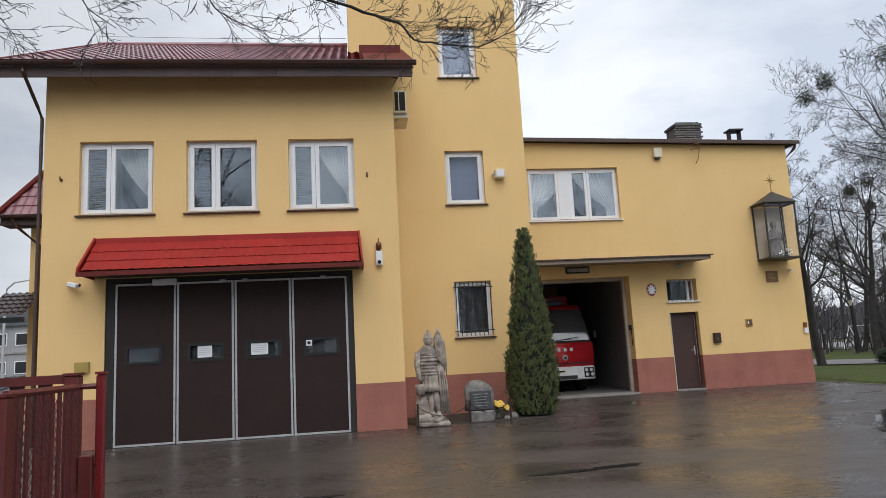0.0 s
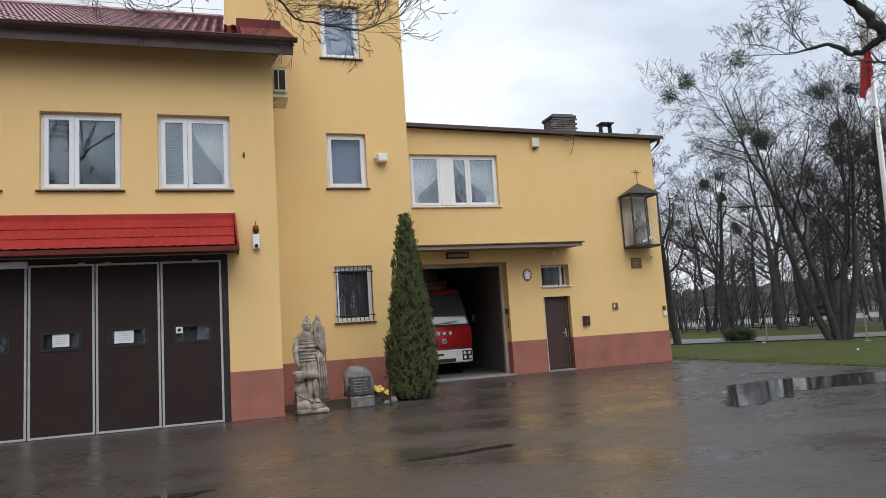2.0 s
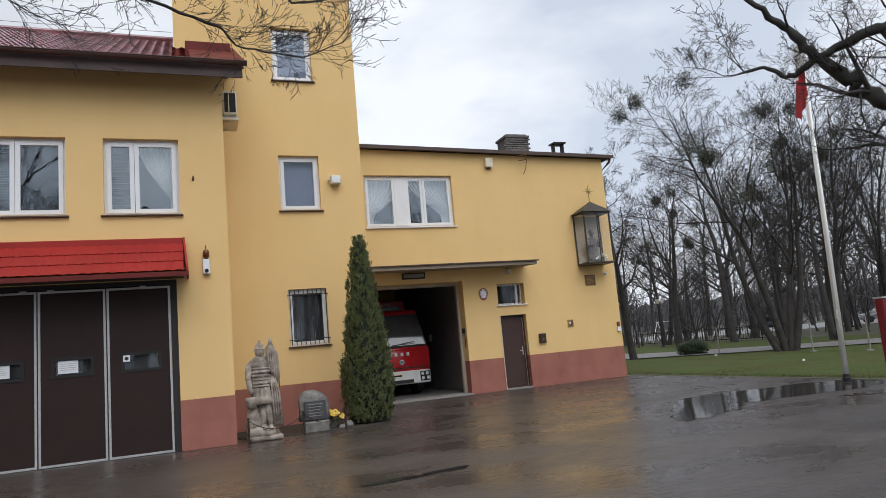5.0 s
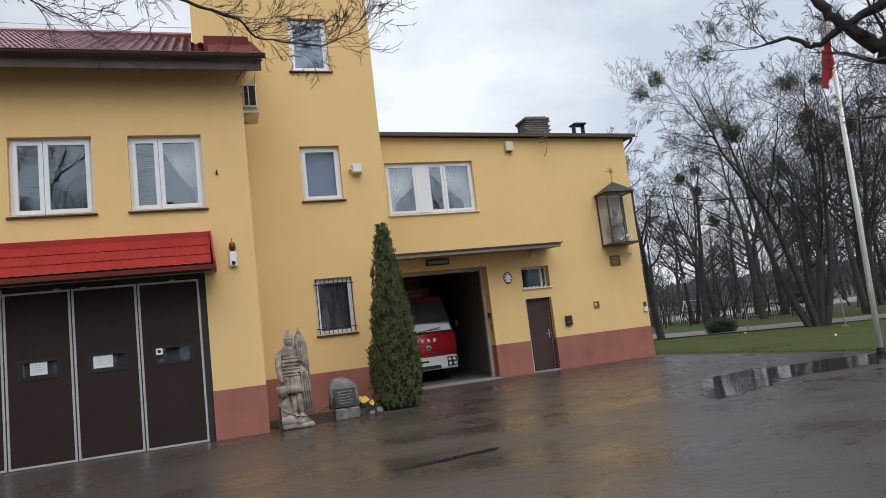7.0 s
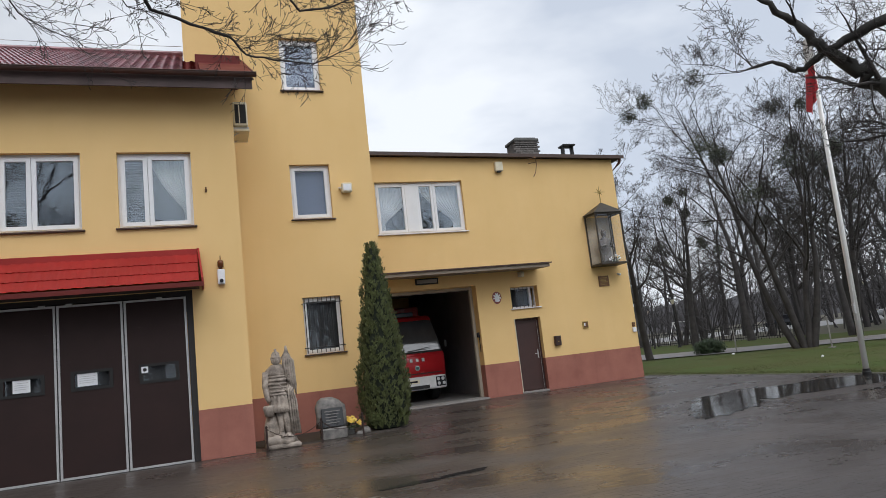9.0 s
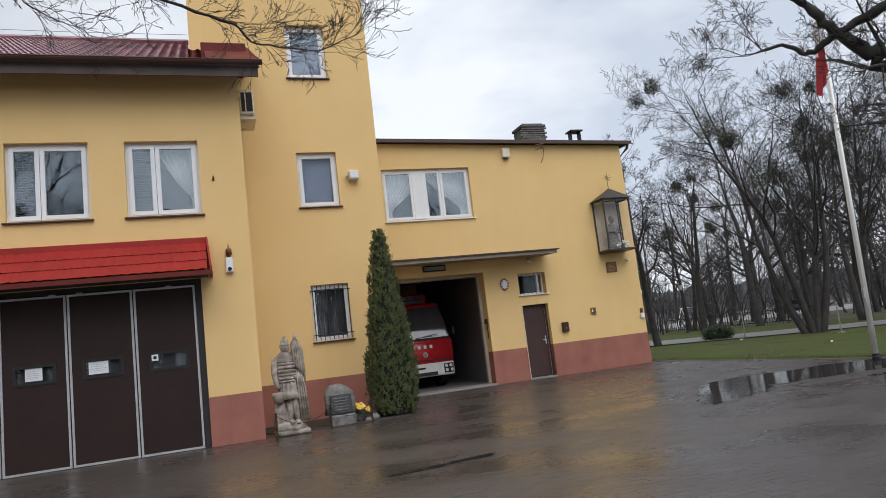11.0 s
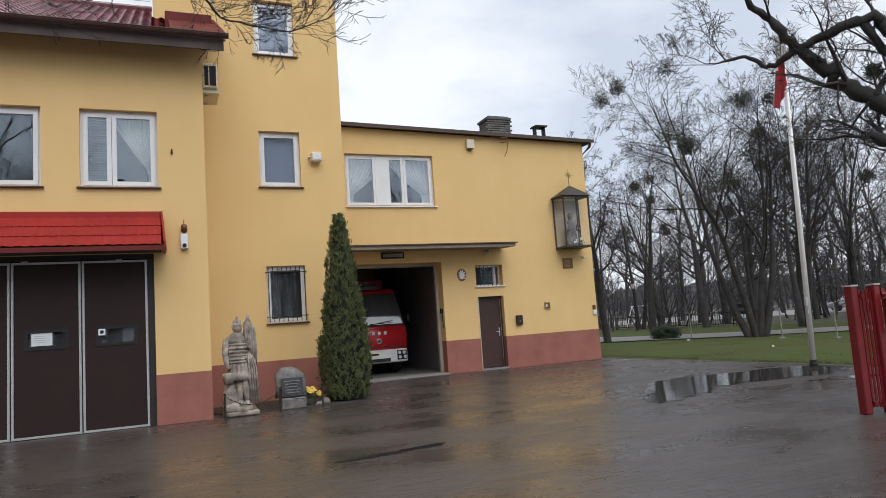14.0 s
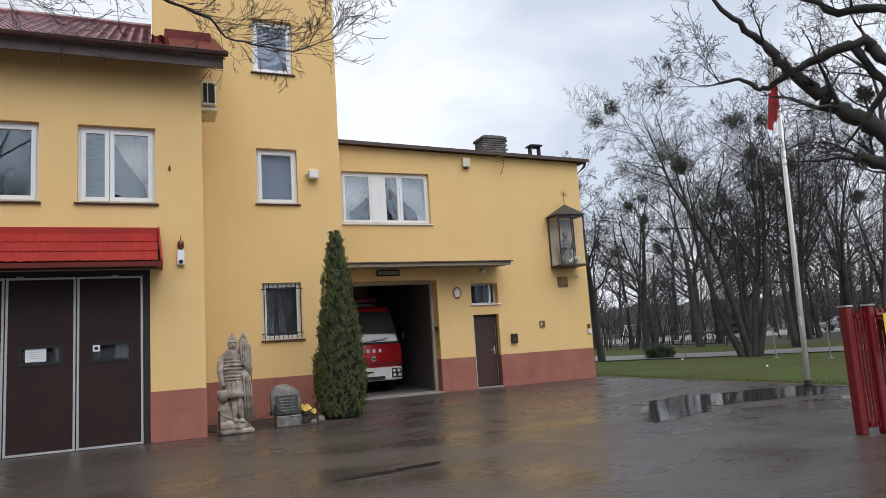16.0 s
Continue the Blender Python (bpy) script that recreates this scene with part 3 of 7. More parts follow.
# bars on the low window
low = TW[2]
for k in range(9):
    bm = B()
    x = low[0] + 0.03 + (low[1] - low[0] - 0.06) * k / 8
    tube(bm, [(x, 2.16, low[2] + 0.02), (x, 2.16, low[3] - 0.02)], 0.009, 6)
    part("window_bar", bm, BLACKIRON, tower)
for z in (low[2] + 0.14, low[3] - 0.14):
    bm = B()
    tube(bm, [(low[0] - 0.02, 2.155, z), (low[1] + 0.02, 2.155, z)], 0.011, 6)
    for x in (low[0] - 0.02, low[1] + 0.02):
        tube(bm, [(x, 2.155, z), (x, 2.2, z)], 0.011, 6)
    part("cross_bar", bm, BLACKIRON, tower)

# ---- garage wing ----
wing = thing("garage_wing", (7.5, 4.82, 0), "yellow rendered flat-roofed wing with open vehicle bay", "building")
WW = (3.97, 6.60, 4.82, 6.32)
BAY = (3.72, 6.65, -1, 3.2)
DOOR = (7.72, 8.57, -1, 2.13)
TRANS = (7.72, 8.60, 2.44, 3.06)
X1 = 11.83
bm = B()
holed(bm, 3.245, X1, 0, 7.1, 4.82, 5.27, [WW, BAY, DOOR, TRANS])
for v in bm.verts:
    if v.co.z > 7.0:
        v.co.z = 7.085 - 0.0236 * (v.co.x - 3.26)
part("wall", bm, YELLOW, wing)
bm = B()
box(bm, BAY[1] - 0.004, DOOR[0] + 0.004, 4.814, 5.135, 0, 0.93)
part("plinth", bm, TERRA, wing, "terracotta painted plinth")
box_part("plinth", (DOOR[1] - 0.004, X1 + 0.006, 4.814, 4.975, 0, 0.93), TERRA, wing, "terracotta painted plinth")
box_part("plinth", (3.253, BAY[0] + 0.004, 4.814, 5.0, 0, 0.93), TERRA, wing, "terracotta painted plinth")
box_part("plinth_side", (X1, X1 + 0.006, 5.0, 13.0, 0, 0.93), TERRA, wing)
box_part("plinth_side", (3.246, 3.252, 2.25, 4.81, 0, 0.88), TERRA, tower)
box_part("side_wall", (X1 - 0.35, X1, 5.27, 13, 0, 6.88), YELLOW, wing)
box_part("rear_wall", (3.25, X1 - 0.35, 12.65, 13, 0, 6.82), YELLOW, wing)
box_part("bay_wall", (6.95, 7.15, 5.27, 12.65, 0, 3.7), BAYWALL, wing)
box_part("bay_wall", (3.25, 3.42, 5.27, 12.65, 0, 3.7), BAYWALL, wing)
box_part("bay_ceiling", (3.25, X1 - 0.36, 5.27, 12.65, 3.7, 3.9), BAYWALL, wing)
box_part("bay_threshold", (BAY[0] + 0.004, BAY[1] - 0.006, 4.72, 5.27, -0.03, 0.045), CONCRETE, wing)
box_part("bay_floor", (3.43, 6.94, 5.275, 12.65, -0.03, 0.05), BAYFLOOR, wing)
# thin sloping roof slab with overhang
bm = B()
vs = box(bm, 3.26, X1 + 0.32, 4.62, 13.3, 7.10, 7.17)
for v in vs:
    v.co.z += -0.0236 * (v.co.x - 3.26) + 0.01 * (v.co.y - 4.62)
part("roof", bm, SOFFIT, wing, "thin dark roof edge")
bm = B()
vs = box(bm, 3.26, X1 + 0.34, 4.60, 4.62, 7.075, 7.178)
for v in vs:
    v.co.z += -0.0236 * (v.co.x - 3.26)
part("drip_edge", bm, SILL, wing)
bm = B()
tube(bm, [(X1 + 0.22, 4.66, 6.88), (X1 + 0.22, 4.72, 6.75), (X1 + 0.08, 5.1, 6.5), (X1 + 0.08, 5.1, 0.1)], 0.045, 8)
part("downpipe", bm, BROWN, wing)
# main window: casement, blank panel, narrow and wide casement
a, b, z0, z1 = WW
w = window(wing, a, b, z0, z1, 4.82, [0.34, 0.47, 0.66], "both", sillmat=WHITE)
box_part("blank_panel", (a + (b - a) * 0.335, a + (b - a) * 0.475, 4.905, 5.0, z0 + 0.05, z1 - 0.05), WHITE, w, "white blank panel", 0.01)
# near-black sheet in place of the dim room behind the wing window
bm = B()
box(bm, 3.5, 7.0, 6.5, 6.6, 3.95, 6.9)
part("dark_room_sheet", bm, DARKROOM, wing)
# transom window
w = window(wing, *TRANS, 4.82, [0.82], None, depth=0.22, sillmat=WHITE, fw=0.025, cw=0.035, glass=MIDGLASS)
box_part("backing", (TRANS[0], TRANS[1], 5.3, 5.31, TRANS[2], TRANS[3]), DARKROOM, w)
for k in range(6):
    x = TRANS[0] + 0.09 + 0.13 * k
    bm = B()
    tube(bm, [(x, 4.99, TRANS[2]), (x, 4.99, TRANS[3])], 0.008, 5)
    part("window_bar", bm, BLACKIRON, w)
# concrete canopy over the bay and door
bm = B()
vs = box(bm, 3.26, 8.62, 3.9, 4.815, 3.49, 3.585, 0)
for v in vs:
    v.co.z += 0.05 * (v.co.y - 3.9)
cano = part("canopy", bm, mat("stained_canopy_concrete", (0.30, 0.25, 0.20), 0.85, scale=1.5, grain=120, streak=0.3, spec=0.2), wing, "thin flat canopy slab with metal drip edge")
bm = B()
box(bm, 3.26, 8.68, 3.85, 4.815, 3.588, 3.618)
for v in bm.verts:
    v.co.z += 0.05 * (v.co.y - 3.9)
part("drip_edge", bm, BROWN, cano)
bm = B()
box(bm, 4.85, 5.52, 4.75, 4.815, 3.33, 3.50, 0.012)
grille = part("lamp_housing", bm, BLACKIRON, wing, "grey lamp housing above the bay")
bm = B()
box(bm, 4.89, 5.48, 4.74, 4.752, 3.365, 3.465)
part("cover", bm, CONCRETE, grille)
# bay lining: steel jamb, raised sectional door
bm = B()
box(bm, 6.56, 6.645, 5.14, 5.26, 0, 3.2)
box(bm, 3.725, 3.80, 5.14, 5.26, 0, 3.2)
box(bm, 3.80, 6.56, 5.14, 5.26, 3.12, 3.195)
part("jamb", bm, GREYWALL, wing)
bm = B()
box(bm, 3.70, 6.70, 5.40, 5.46, 3.15, 3.68, 0.01)
sect = part("raised_bay_door", bm, DARKFRAME, wing, "dark sectional door rolled up")
bm = B()
box(bm, 3.70, 6.70, 5.385, 5.465, 3.125, 3.148)
part("bottom_seal", bm, GALV, sect)
# entrance door
d = DOOR
bm = B()
holed(bm, d[0], d[1], 0.04, d[3], 4.98, 5.04, [(d[0] + 0.05, d[1] - 0.05, 0.06, d[3] - 0.05)])
fr = part("entrance_frame", bm, ENTRYM, wing)
bm = B()
box(bm, d[0] + 0.052, d[1] - 0.052, 4.995, 5.04, 0.065, d[3] - 0.052, 0.005)
leaf = part("entrance_door", bm, ENTRYM, wing, "dark brown steel entrance door")
bm = B()
box(bm, d[1] - 0.15, d[1] - 0.115, 4.98, 4.996, 0.95, 1.2, 0.004)
tube(bm, [(d[1] - 0.132, 4.985, 1.08), (d[1] - 0.132, 4.94, 1.08), (d[1] - 0.25, 4.94, 1.08)], 0.009, 8)
part("door_handle", bm, GALV, leaf, "steel lever handle")
box_part("pale_bead", (d[0] + 0.001, d[0] + 0.018, 4.80, 4.83, 0.04, d[3] - 0.001), CREAM_P, wing)
box_part("edge_strip", (d[1] - 0.058, d[1] - 0.05, 4.99, 4.996, 0.07, 2.05), GALV, leaf)
box_part("door_step", (d[0], d[1], 4.80, 5.1, 0.0, 0.04), CONCRETE, wing)

# ---- fixtures on the walls ----
DARKGLASS = mat("dark_lens", (0.02, 0.02, 0.025), 0.15, bump=0)
ORANGE = mat("amber_lens", (0.16, 0.05, 0.015), 0.25, bump=0)
BRONZE = mat("bronze_plaque", (0.17, 0.085, 0.04), 0.5, metal=0.4, grain=40, bump=0.3)
GOLD = mat("gilt_metal", (0.35, 0.24, 0.08), 0.4, metal=0.7, bump=0.05)
LEADM = mat("aged_copper_sheet", (0.065, 0.055, 0.045), 0.5, metal=0.4, bump=0.1)
MAILM = mat("dark_mailbox_paint", (0.04, 0.018, 0.015), 0.4, bump=0.03)
CREAM = mat("cream_plastic", (0.78, 0.71, 0.54), 0.5, bump=0.03)
OLIVE = mat("olive_box_paint", (0.42, 0.30, 0.08), 0.6, bump=0.05)
CRESTRED = mat("crest_red", (0.26, 0.07, 0.06), 0.4, bump=0)
BRICKG = mat("sooty_chimney_brick", (0.17, 0.155, 0.145), 0.85, color2=(0.09, 0.085, 0.08), scale=6, grain=60, bump=0.5, objrand=0.25)

# siren box with a beacon
t1 = thing("siren_box", (-0.405, -0.006, 3.14), "white siren box with an amber beacon on the wall", "siren")
bm = B()
box(bm, -0.47, -0.34, -0.09, -0.001, 3.12, 3.40, 0.012)
part("housing", bm, WHITE, t1)
bm = B()
lathe(bm, [(0.03, 0), (0.036, 0.01), (0.036, 0.02), (0.0, 0.022)], sides=14)
bmesh.ops.rotate(bm, verts=bm.verts, cent=(0, 0, 0), matrix=Matrix.Rotation(radians(90), 3, "X"))
bmesh.ops.translate(bm, verts=bm.verts, vec=(-0.405, -0.088, 3.18))
part("speaker_hole", bm, DARKGLASS, t1)
bm = B()
lathe(bm, [(0.03, 3.40), (0.03, 3.44), (0.055, 3.44), (0.055, 3.55), (0.04, 3.57), (0.01, 3.575), (0.008, 3.66), (0.0, 3.66)], -0.405, -0.05, 12)
part("beacon", bm, ORANGE, t1, "amber beacon with a short aerial", True)


def wall_camera(x, y, z, turn, s=1.0):
    t = thing("security_camera", (x, y, z), "small white security camera on a wall bracket", "camera", "wall cameras")
    bm = B()
    box(bm, -0.04 * s, 0.04 * s, -0.19 * s, 0.0, -0.035 * s, 0.035 * s, 0.012 * s)
    bmesh.ops.translate(bm, verts=bm.verts, vec=(0, -0.06 * s, 0))
    bmesh.ops.rotate(bm, verts=bm.verts, cent=(0, -0.06 * s, 0), matrix=Matrix.Rotation(radians(turn), 3, "Z") @ Matrix.Rotation(radians(14), 3, "X"))
    part("body", bm, WHITE, t, turn="local")
    bm = B()
    tube(bm, [(0, 0, 0.02 * s), (0, -0.08 * s, 0.02 * s)], 0.014 * s, 8)
    part("bracket", bm, WHITE, t, turn="local")
    bm = B()
    bmesh.ops.create_icosphere(bm, subdivisions=1, radius=0.026 * s, matrix=Matrix.Translation(Matrix.Rotation(radians(turn), 3, "Z") @ Vector((0, -0.2 * s, -0.03 * s)) + Vector((0, -0.03 * s, 0))))
    part("lens", bm, DARKGLASS, t, turn="local")


wall_camera(-6.08, -0.002, 2.98, 65, 1.2)
wall_camera(11.42, 4.818, 3.2, -15, 0.9)
for x, z in ((-6.28, 4.96), (-0.58, 4.93)):
    t = thing("wall_hook", (x, 0, z), "small rusty flag holder on the wall", "hook", "wall hooks")
    bm = B()
    tube(bm, [(x, 0, z), (x, -0.06, z), (x, -0.08, z + 0.05)], 0.014, 6)
    box(bm, x - 0.02, x + 0.02, -0.008, -0.001, z - 0.03, z + 0.03)
    part("bracket", bm, BRONZE, t)
t = thing("meter_box", (-5.82, 0, 1.38), "olive yellow meter box on the wall", "meter box")
box_part("cabinet", (-5.95, -5.70, -0.06, -0.001, 1.36, 1.56), OLIVE, t, "", 0.008)
box_part("lid", (-5.94, -5.71, -0.068, -0.0605, 1.37, 1.55), OLIVE, t)

# air conditioner on the side of the house
t = thing("air_conditioner", (0.16, 0.9, 6.42), "white outdoor air conditioner on brackets under the eave", "air conditioner")
bm = B()
box(bm, 0.05, 0.34, 0.75, 1.45, 6.50, 7.02, 0.02)
part("casing", bm, CREAM, t)
bm = B()
box(bm, 0.09, 0.31, 0.742, 0.749, 6.55, 6.96)
part("grille", bm, BLACKRUBBER, t)
box_part("slat", (0.165, 0.185, 0.735, 0.741, 6.55, 6.96), CREAM, t)
for y in (0.85, 1.35):
    bm = B()
    box(bm, 0.001, 0.36, y - 0.02, y + 0.02, 6.45, 6.495)
    tube(bm, [(0.005, y, 6.3), (0.3, y, 6.46)], 0.012, 6)
    part("bracket", bm, GALV, t)
box_part("drip_tray", (0.01, 0.36, 0.72, 1.48, 6.38, 6.42), CREAM, t)

# flood lamp on the tower
t = thing("flood_lamp", (2.58, 2.2, 5.45), "cream flood lamp on the tower wall", "lamp")
bm = B()
box(bm, 2.46, 2.70, 2.02, 2.18, 5.36, 5.58, 0.02)
part("housing", bm, CREAM, t)
box_part("glass", (2.49, 2.67, 2.012, 2.019, 5.40, 5.54), WHITE, t)
bm = B()
tube(bm, [(2.44, 2.198, 5.47), (2.40, 2.1, 5.47), (2.46, 2.08, 5.47)], 0.015, 6)
part("sensor_arm", bm, GALV, t)

# objects on the wing
WY = 4.82
t = thing("vent_box", (7.83, WY, 6.7), "cream alarm box below the roof edge", "alarm box")
box_part("housing", (7.70, 7.94, WY - 0.13, WY - 0.001, 6.56, 6.84), CREAM, t, "", 0.012)
box_part("base", (7.77, 7.87, WY - 0.10, WY - 0.001, 6.52, 6.555), DARKGLASS, t)
t = thing("wall_antenna", (8.95, WY, 6.6), "rusty bent aerial bracket on the wall", "antenna")
bm = B()
tube(bm, [(8.97, WY, 6.95), (8.97, WY - 0.25, 6.95), (8.99, WY - 0.28, 6.7), (8.93, WY - 0.28, 6.45), (8.84, WY - 0.28, 6.3)], 0.013, 6)
part("mast", bm, BRONZE, t)
for z in (6.88, 6.74):
    bm = B()
    tube(bm, [(8.72, WY - 0.27, z - 0.02), (9.02, WY - 0.27, z + 0.03)], 0.013, 5)
    part("crossbar", bm, BRONZE, t)
t = thing("porch_lamp", (8.12, WY, 3.42), "round frosted porch lamp under the canopy", "lamp")
bm = B()
lathe(bm, [(0.0, 0), (0.075, 0.01), (0.085, 0.04), (0.06, 0.09), (0.0, 0.1)], sides=16)
bmesh.ops.rotate(bm, verts=bm.verts, cent=(0, 0, 0), matrix=Matrix.Rotation(radians(90), 3, "X"))
bmesh.ops.translate(bm, verts=bm.verts, vec=(8.12, WY - 0.03, 3.42))
part("globe", bm, CREAM, t, "", True)
box_part("base_plate", (8.02, 8.22, WY - 0.03, WY - 0.001, 3.34, 3.5), CREAM, t, "", 0.01)
# coat of arms plate
t = thing("crest_plate", (7.265, WY, 2.79), "oval red-rimmed crest plate with a white bird shape", "sign")
bm = B()
pts = [(0.145 * math.cos(a) * (1.0 if math.sin(a) > -0.3 else 0.9), 0.18 * math.sin(a)) for a in [2 * math.pi * k / 20 for k in range(20)]]
fr = [bm.verts.new((7.265 + x, WY - 0.02, 2.79 + z)) for x, z in pts]
bk = [bm.verts.new((7.265 + x, WY - 0.001, 2.79 + z)) for x, z in pts]
bm.faces.new(fr), bm.faces.new(bk)
for i in range(20):
    bm.faces.new((fr[i], fr[(i + 1) % 20], bk[(i + 1) % 20], bk[i]))
part("plate", bm, CRESTRED, t)
bm = B()
lathe(bm, [(0.0, 0), (0.028, 0.0), (0.045, 0.06), (0.03, 0.12), (0.022, 0.16), (0.0, 0.18)], sides=10)
bmesh.ops.scale(bm, verts=bm.verts, vec=(1, 0.12, 1))
for sgn in (-1, 1):
    for k in range(4):
        a = radians(75 - 42 * k)
        tube(bm, [(0.01 * sgn, 0, 0.1), (sgn * 0.095 * math.cos(a), 0, 0.1 + 0.11 * math.sin(a))], [0.022, 0.014], 5)
bmesh.ops.scale(bm, verts=bm.verts, vec=(1.0, 0.6, 1.25))
for v in bm.verts:
    v.co.x *= 1.25
bmesh.ops.translate(bm, verts=bm.verts, vec=(7.265, WY - 0.026, 2.67))
part("white_bird", bm, WHITE, t, "white relief bird")
t = thing("mailbox", (9.02, WY, 1.24), "dark brown metal mailbox on the wall", "mailbox")
box_part("body", (8.92, 9.12, WY - 0.10, WY - 0.001, 1.24, 1.52), MAILM, t, "", 0.012)
box_part("flap", (8.94, 9.10, WY - 0.112, WY - 0.101, 1.44, 1.50), MAILM, t)
box_part("keyhole_plate", (9.0, 9.04, WY - 0.106, WY - 0.101, 1.33, 1.37), GOLD, t)
t = thing("gas_tap_box", (10.03, WY, 1.65), "small yellow-framed tap box on the wall", "wall box")
box_part("frame", (9.94, 10.13, WY - 0.04, WY - 0.001, 1.65, 1.86), OLIVE, t, "", 0.006)
box_part("door", (9.965, 10.105, WY - 0.048, WY - 0.041, 1.675, 1.835), BRONZE, t)
box_part("label", (9.98, 10.02, WY - 0.052, WY - 0.0485, 1.72, 1.80), WHITE, t)
t = thing("memorial_plaque", (10.9, WY, 2.86), "bronze memorial plaque on the wall", "plaque")
box_part("plate", (10.72, 11.08, WY - 0.025, WY - 0.001, 2.86, 3.18), BRONZE, t, "", 0.006)
for k in range(6):
    box_part("unreadable_line", (10.77 + 0.02 * (k % 2), 11.03 - 0.03 * (k % 3), WY - 0.029, WY - 0.0255, 3.11 - k * 0.04, 3.122 - k * 0.04), GOLD, t)
t = thing("socket_box", (11.72, WY, 1.5), "small white socket boxes at the wall corner", "socket")
box_part("box", (11.66, 11.78, WY - 0.06, WY - 0.001, 1.38, 1.52), WHITE, t, "", 0.008)
box_part("switch", (11.67, 11.76, WY - 0.05, WY - 0.001, 1.54, 1.68), BRONZE, t, "", 0.008)
t = thing("bay_switch", (6.6, 5.0, 1.5), "dark key switch in the bay reveal", "switch")
box_part("box", (6.59, 6.649, 4.92, 5.02, 1.72, 1.86), DARKGLASS, t, "", 0.006)
box_part("cable", (6.63, 6.644, 4.95, 4.97, 1.3, 1.72), BLACKRUBBER, t)

# glazed wall shrine with a small figure inside
shrine = thing("wall_shrine", (10.95, WY, 3.45), "glazed metal wall shrine with pyramid roof and gilt star", "shrine")
sx0, sx1, sy0, sy1, sz0, sz1 = 10.52, 11.46, 4.18, 4.815, 3.52, 5.0
box_part("floor", (sx0, sx1, sy0, sy1, sz0 - 0.06, sz0), LEADM, shrine, "", 0.01)
box_part("back", (sx0, sx1, sy1 - 0.02, sy1, sz0, sz1), GREYWALL, shrine)
for x in (sx0, sx1 - 0.035):
    for y in (sy0, sy1 - 0.06):
        box_part("corner_post", (x, x + 0.035, y, y + 0.035, sz0, sz1), LEADM, shrine)
box_part("glazing_bar", ((sx0 + sx1) / 2 - 0.012, (sx0 + sx1) / 2 + 0.012, sy0 + 0.004, sy0 + 0.03, sz0, sz1), LEADM, shrine)
for dims in ((sx0, sx1, sy0, sy0 + 0.035, sz1, sz1 + 0.05), (sx0, sx0 + 0.035, sy0 + 0.035, sy1, sz1, sz1 + 0.05), (sx1 - 0.035, sx1, sy0 + 0.035, sy1, sz1, sz1 + 0.05)):
    box_part("top_rail", dims, LEADM, shrine)
for dims in ((sx0 + 0.035, sx1 - 0.035, sy0 + 0.012, sy0 + 0.017, sz0, sz1), (sx0 + 0.012, sx0 + 0.017, sy0 + 0.035, sy1 - 0.06, sz0, sz1), (sx1 - 0.017, sx1 - 0.012, sy0 + 0.035, sy1 - 0.06, sz0, sz1)):
    box_part("pane", dims, CLEAR, shrine).visible_shadow = False
bm = B()
base = [bm.verts.new(p) for p in ((sx0 - 0.06, sy0 - 0.06, sz1 + 0.05), (sx1 + 0.06, sy0 - 0.06, sz1 + 0.05), (sx1 + 0.06, sy1, sz1 + 0.05), (sx0 - 0.06, sy1, sz1 + 0.05))]
apex = bm.verts.new(((sx0 + sx1) / 2, (sy0 + sy1) / 2 - 0.02, sz1 + 0.42))
bm.faces.new(base)
for i in range(4):
    bm.faces.new((base[i], base[(i + 1) % 4], apex))
part("roof", bm, LEADM, shrine, "aged sheet metal pyramid roof")
cx, cy, cz = (sx0 + sx1) / 2, (sy0 + sy1) / 2 - 0.02, sz1 + 0.75
bm = B()
tube(bm, [(cx, cy, sz1 + 0.40), (cx, cy, cz)], 0.014, 6)
for k in range(4):
    a = math.pi * k / 4
    r = 0.19 if k % 2 == 0 else 0.13
    tube(bm, [(cx - r * math.cos(a), cy, cz - r * math.sin(a)), (cx, cy, cz), (cx + r * math.cos(a), cy, cz + r * math.sin(a))], [0.004, 0.02, 0.004], 5)
part("star", bm, GOLD, shrine, "gilt eight-pointed star on a rod")
bm = B()
lathe(bm, [(0.2, 0), (0.22, 0.1), (0.17, 0.3), (0.15, 0.52), (0.17, 0.68), (0.12, 0.78), (0.05, 0.82), (0.085, 0.88), (0.095, 0.96), (0.06, 1.04), (0.0, 1.06)], sides=14)
bmesh.ops.scale(bm, verts=bm.verts, vec=(1, 0.75, 1))
tube(bm, [(0.15, 0, 0.7), (0.24, -0.05, 0.5), (0.1, -0.16, 0.5)], [0.06, 0.05, 0.04], 8)
tube(bm, [(-0.15, 0, 0.7), (-0.22, -0.05, 0.5), (-0.05, -0.16, 0.55)], [0.06, 0.05, 0.04], 8)
bmesh.ops.translate(bm, verts=bm.verts, vec=(10.95, 4.52, sz0))
solo("shrine_figure", bm, mat("grey_plaster_figure", (0.16, 0.145, 0.135), 0.8, color2=(0.07, 0.06, 0.055), scale=6, bump=0.3), "small plain robed figure inside the glazed shrine", "statuette", smooth=True)
rnd = random.Random(5)
t = thing("shrine_flowers", (11.1, 4.36, sz0), "bunch of pale artificial flowers in the shrine", "flowers")
for k in range(16):
    bm = B()
    p = Vector((11.12 + rnd.uniform(-0.2, 0.2), 4.36 + rnd.uniform(-0.06, 0.06), sz0 + rnd.uniform(0.05, 0.24)))
    bmesh.ops.create_icosphere(bm, subdivisions=1, radius=rnd.uniform(0.025, 0.045), matrix=Matrix.Translation(p))
    for v in bm.verts:
        v.co += Vector((rnd.uniform(-1, 1), rnd.uniform(-1, 1), rnd.uniform(-1, 1))) * 0.012
    part("blossom", bm, WHITE if k % 3 else CREAM, t)
bm = B()
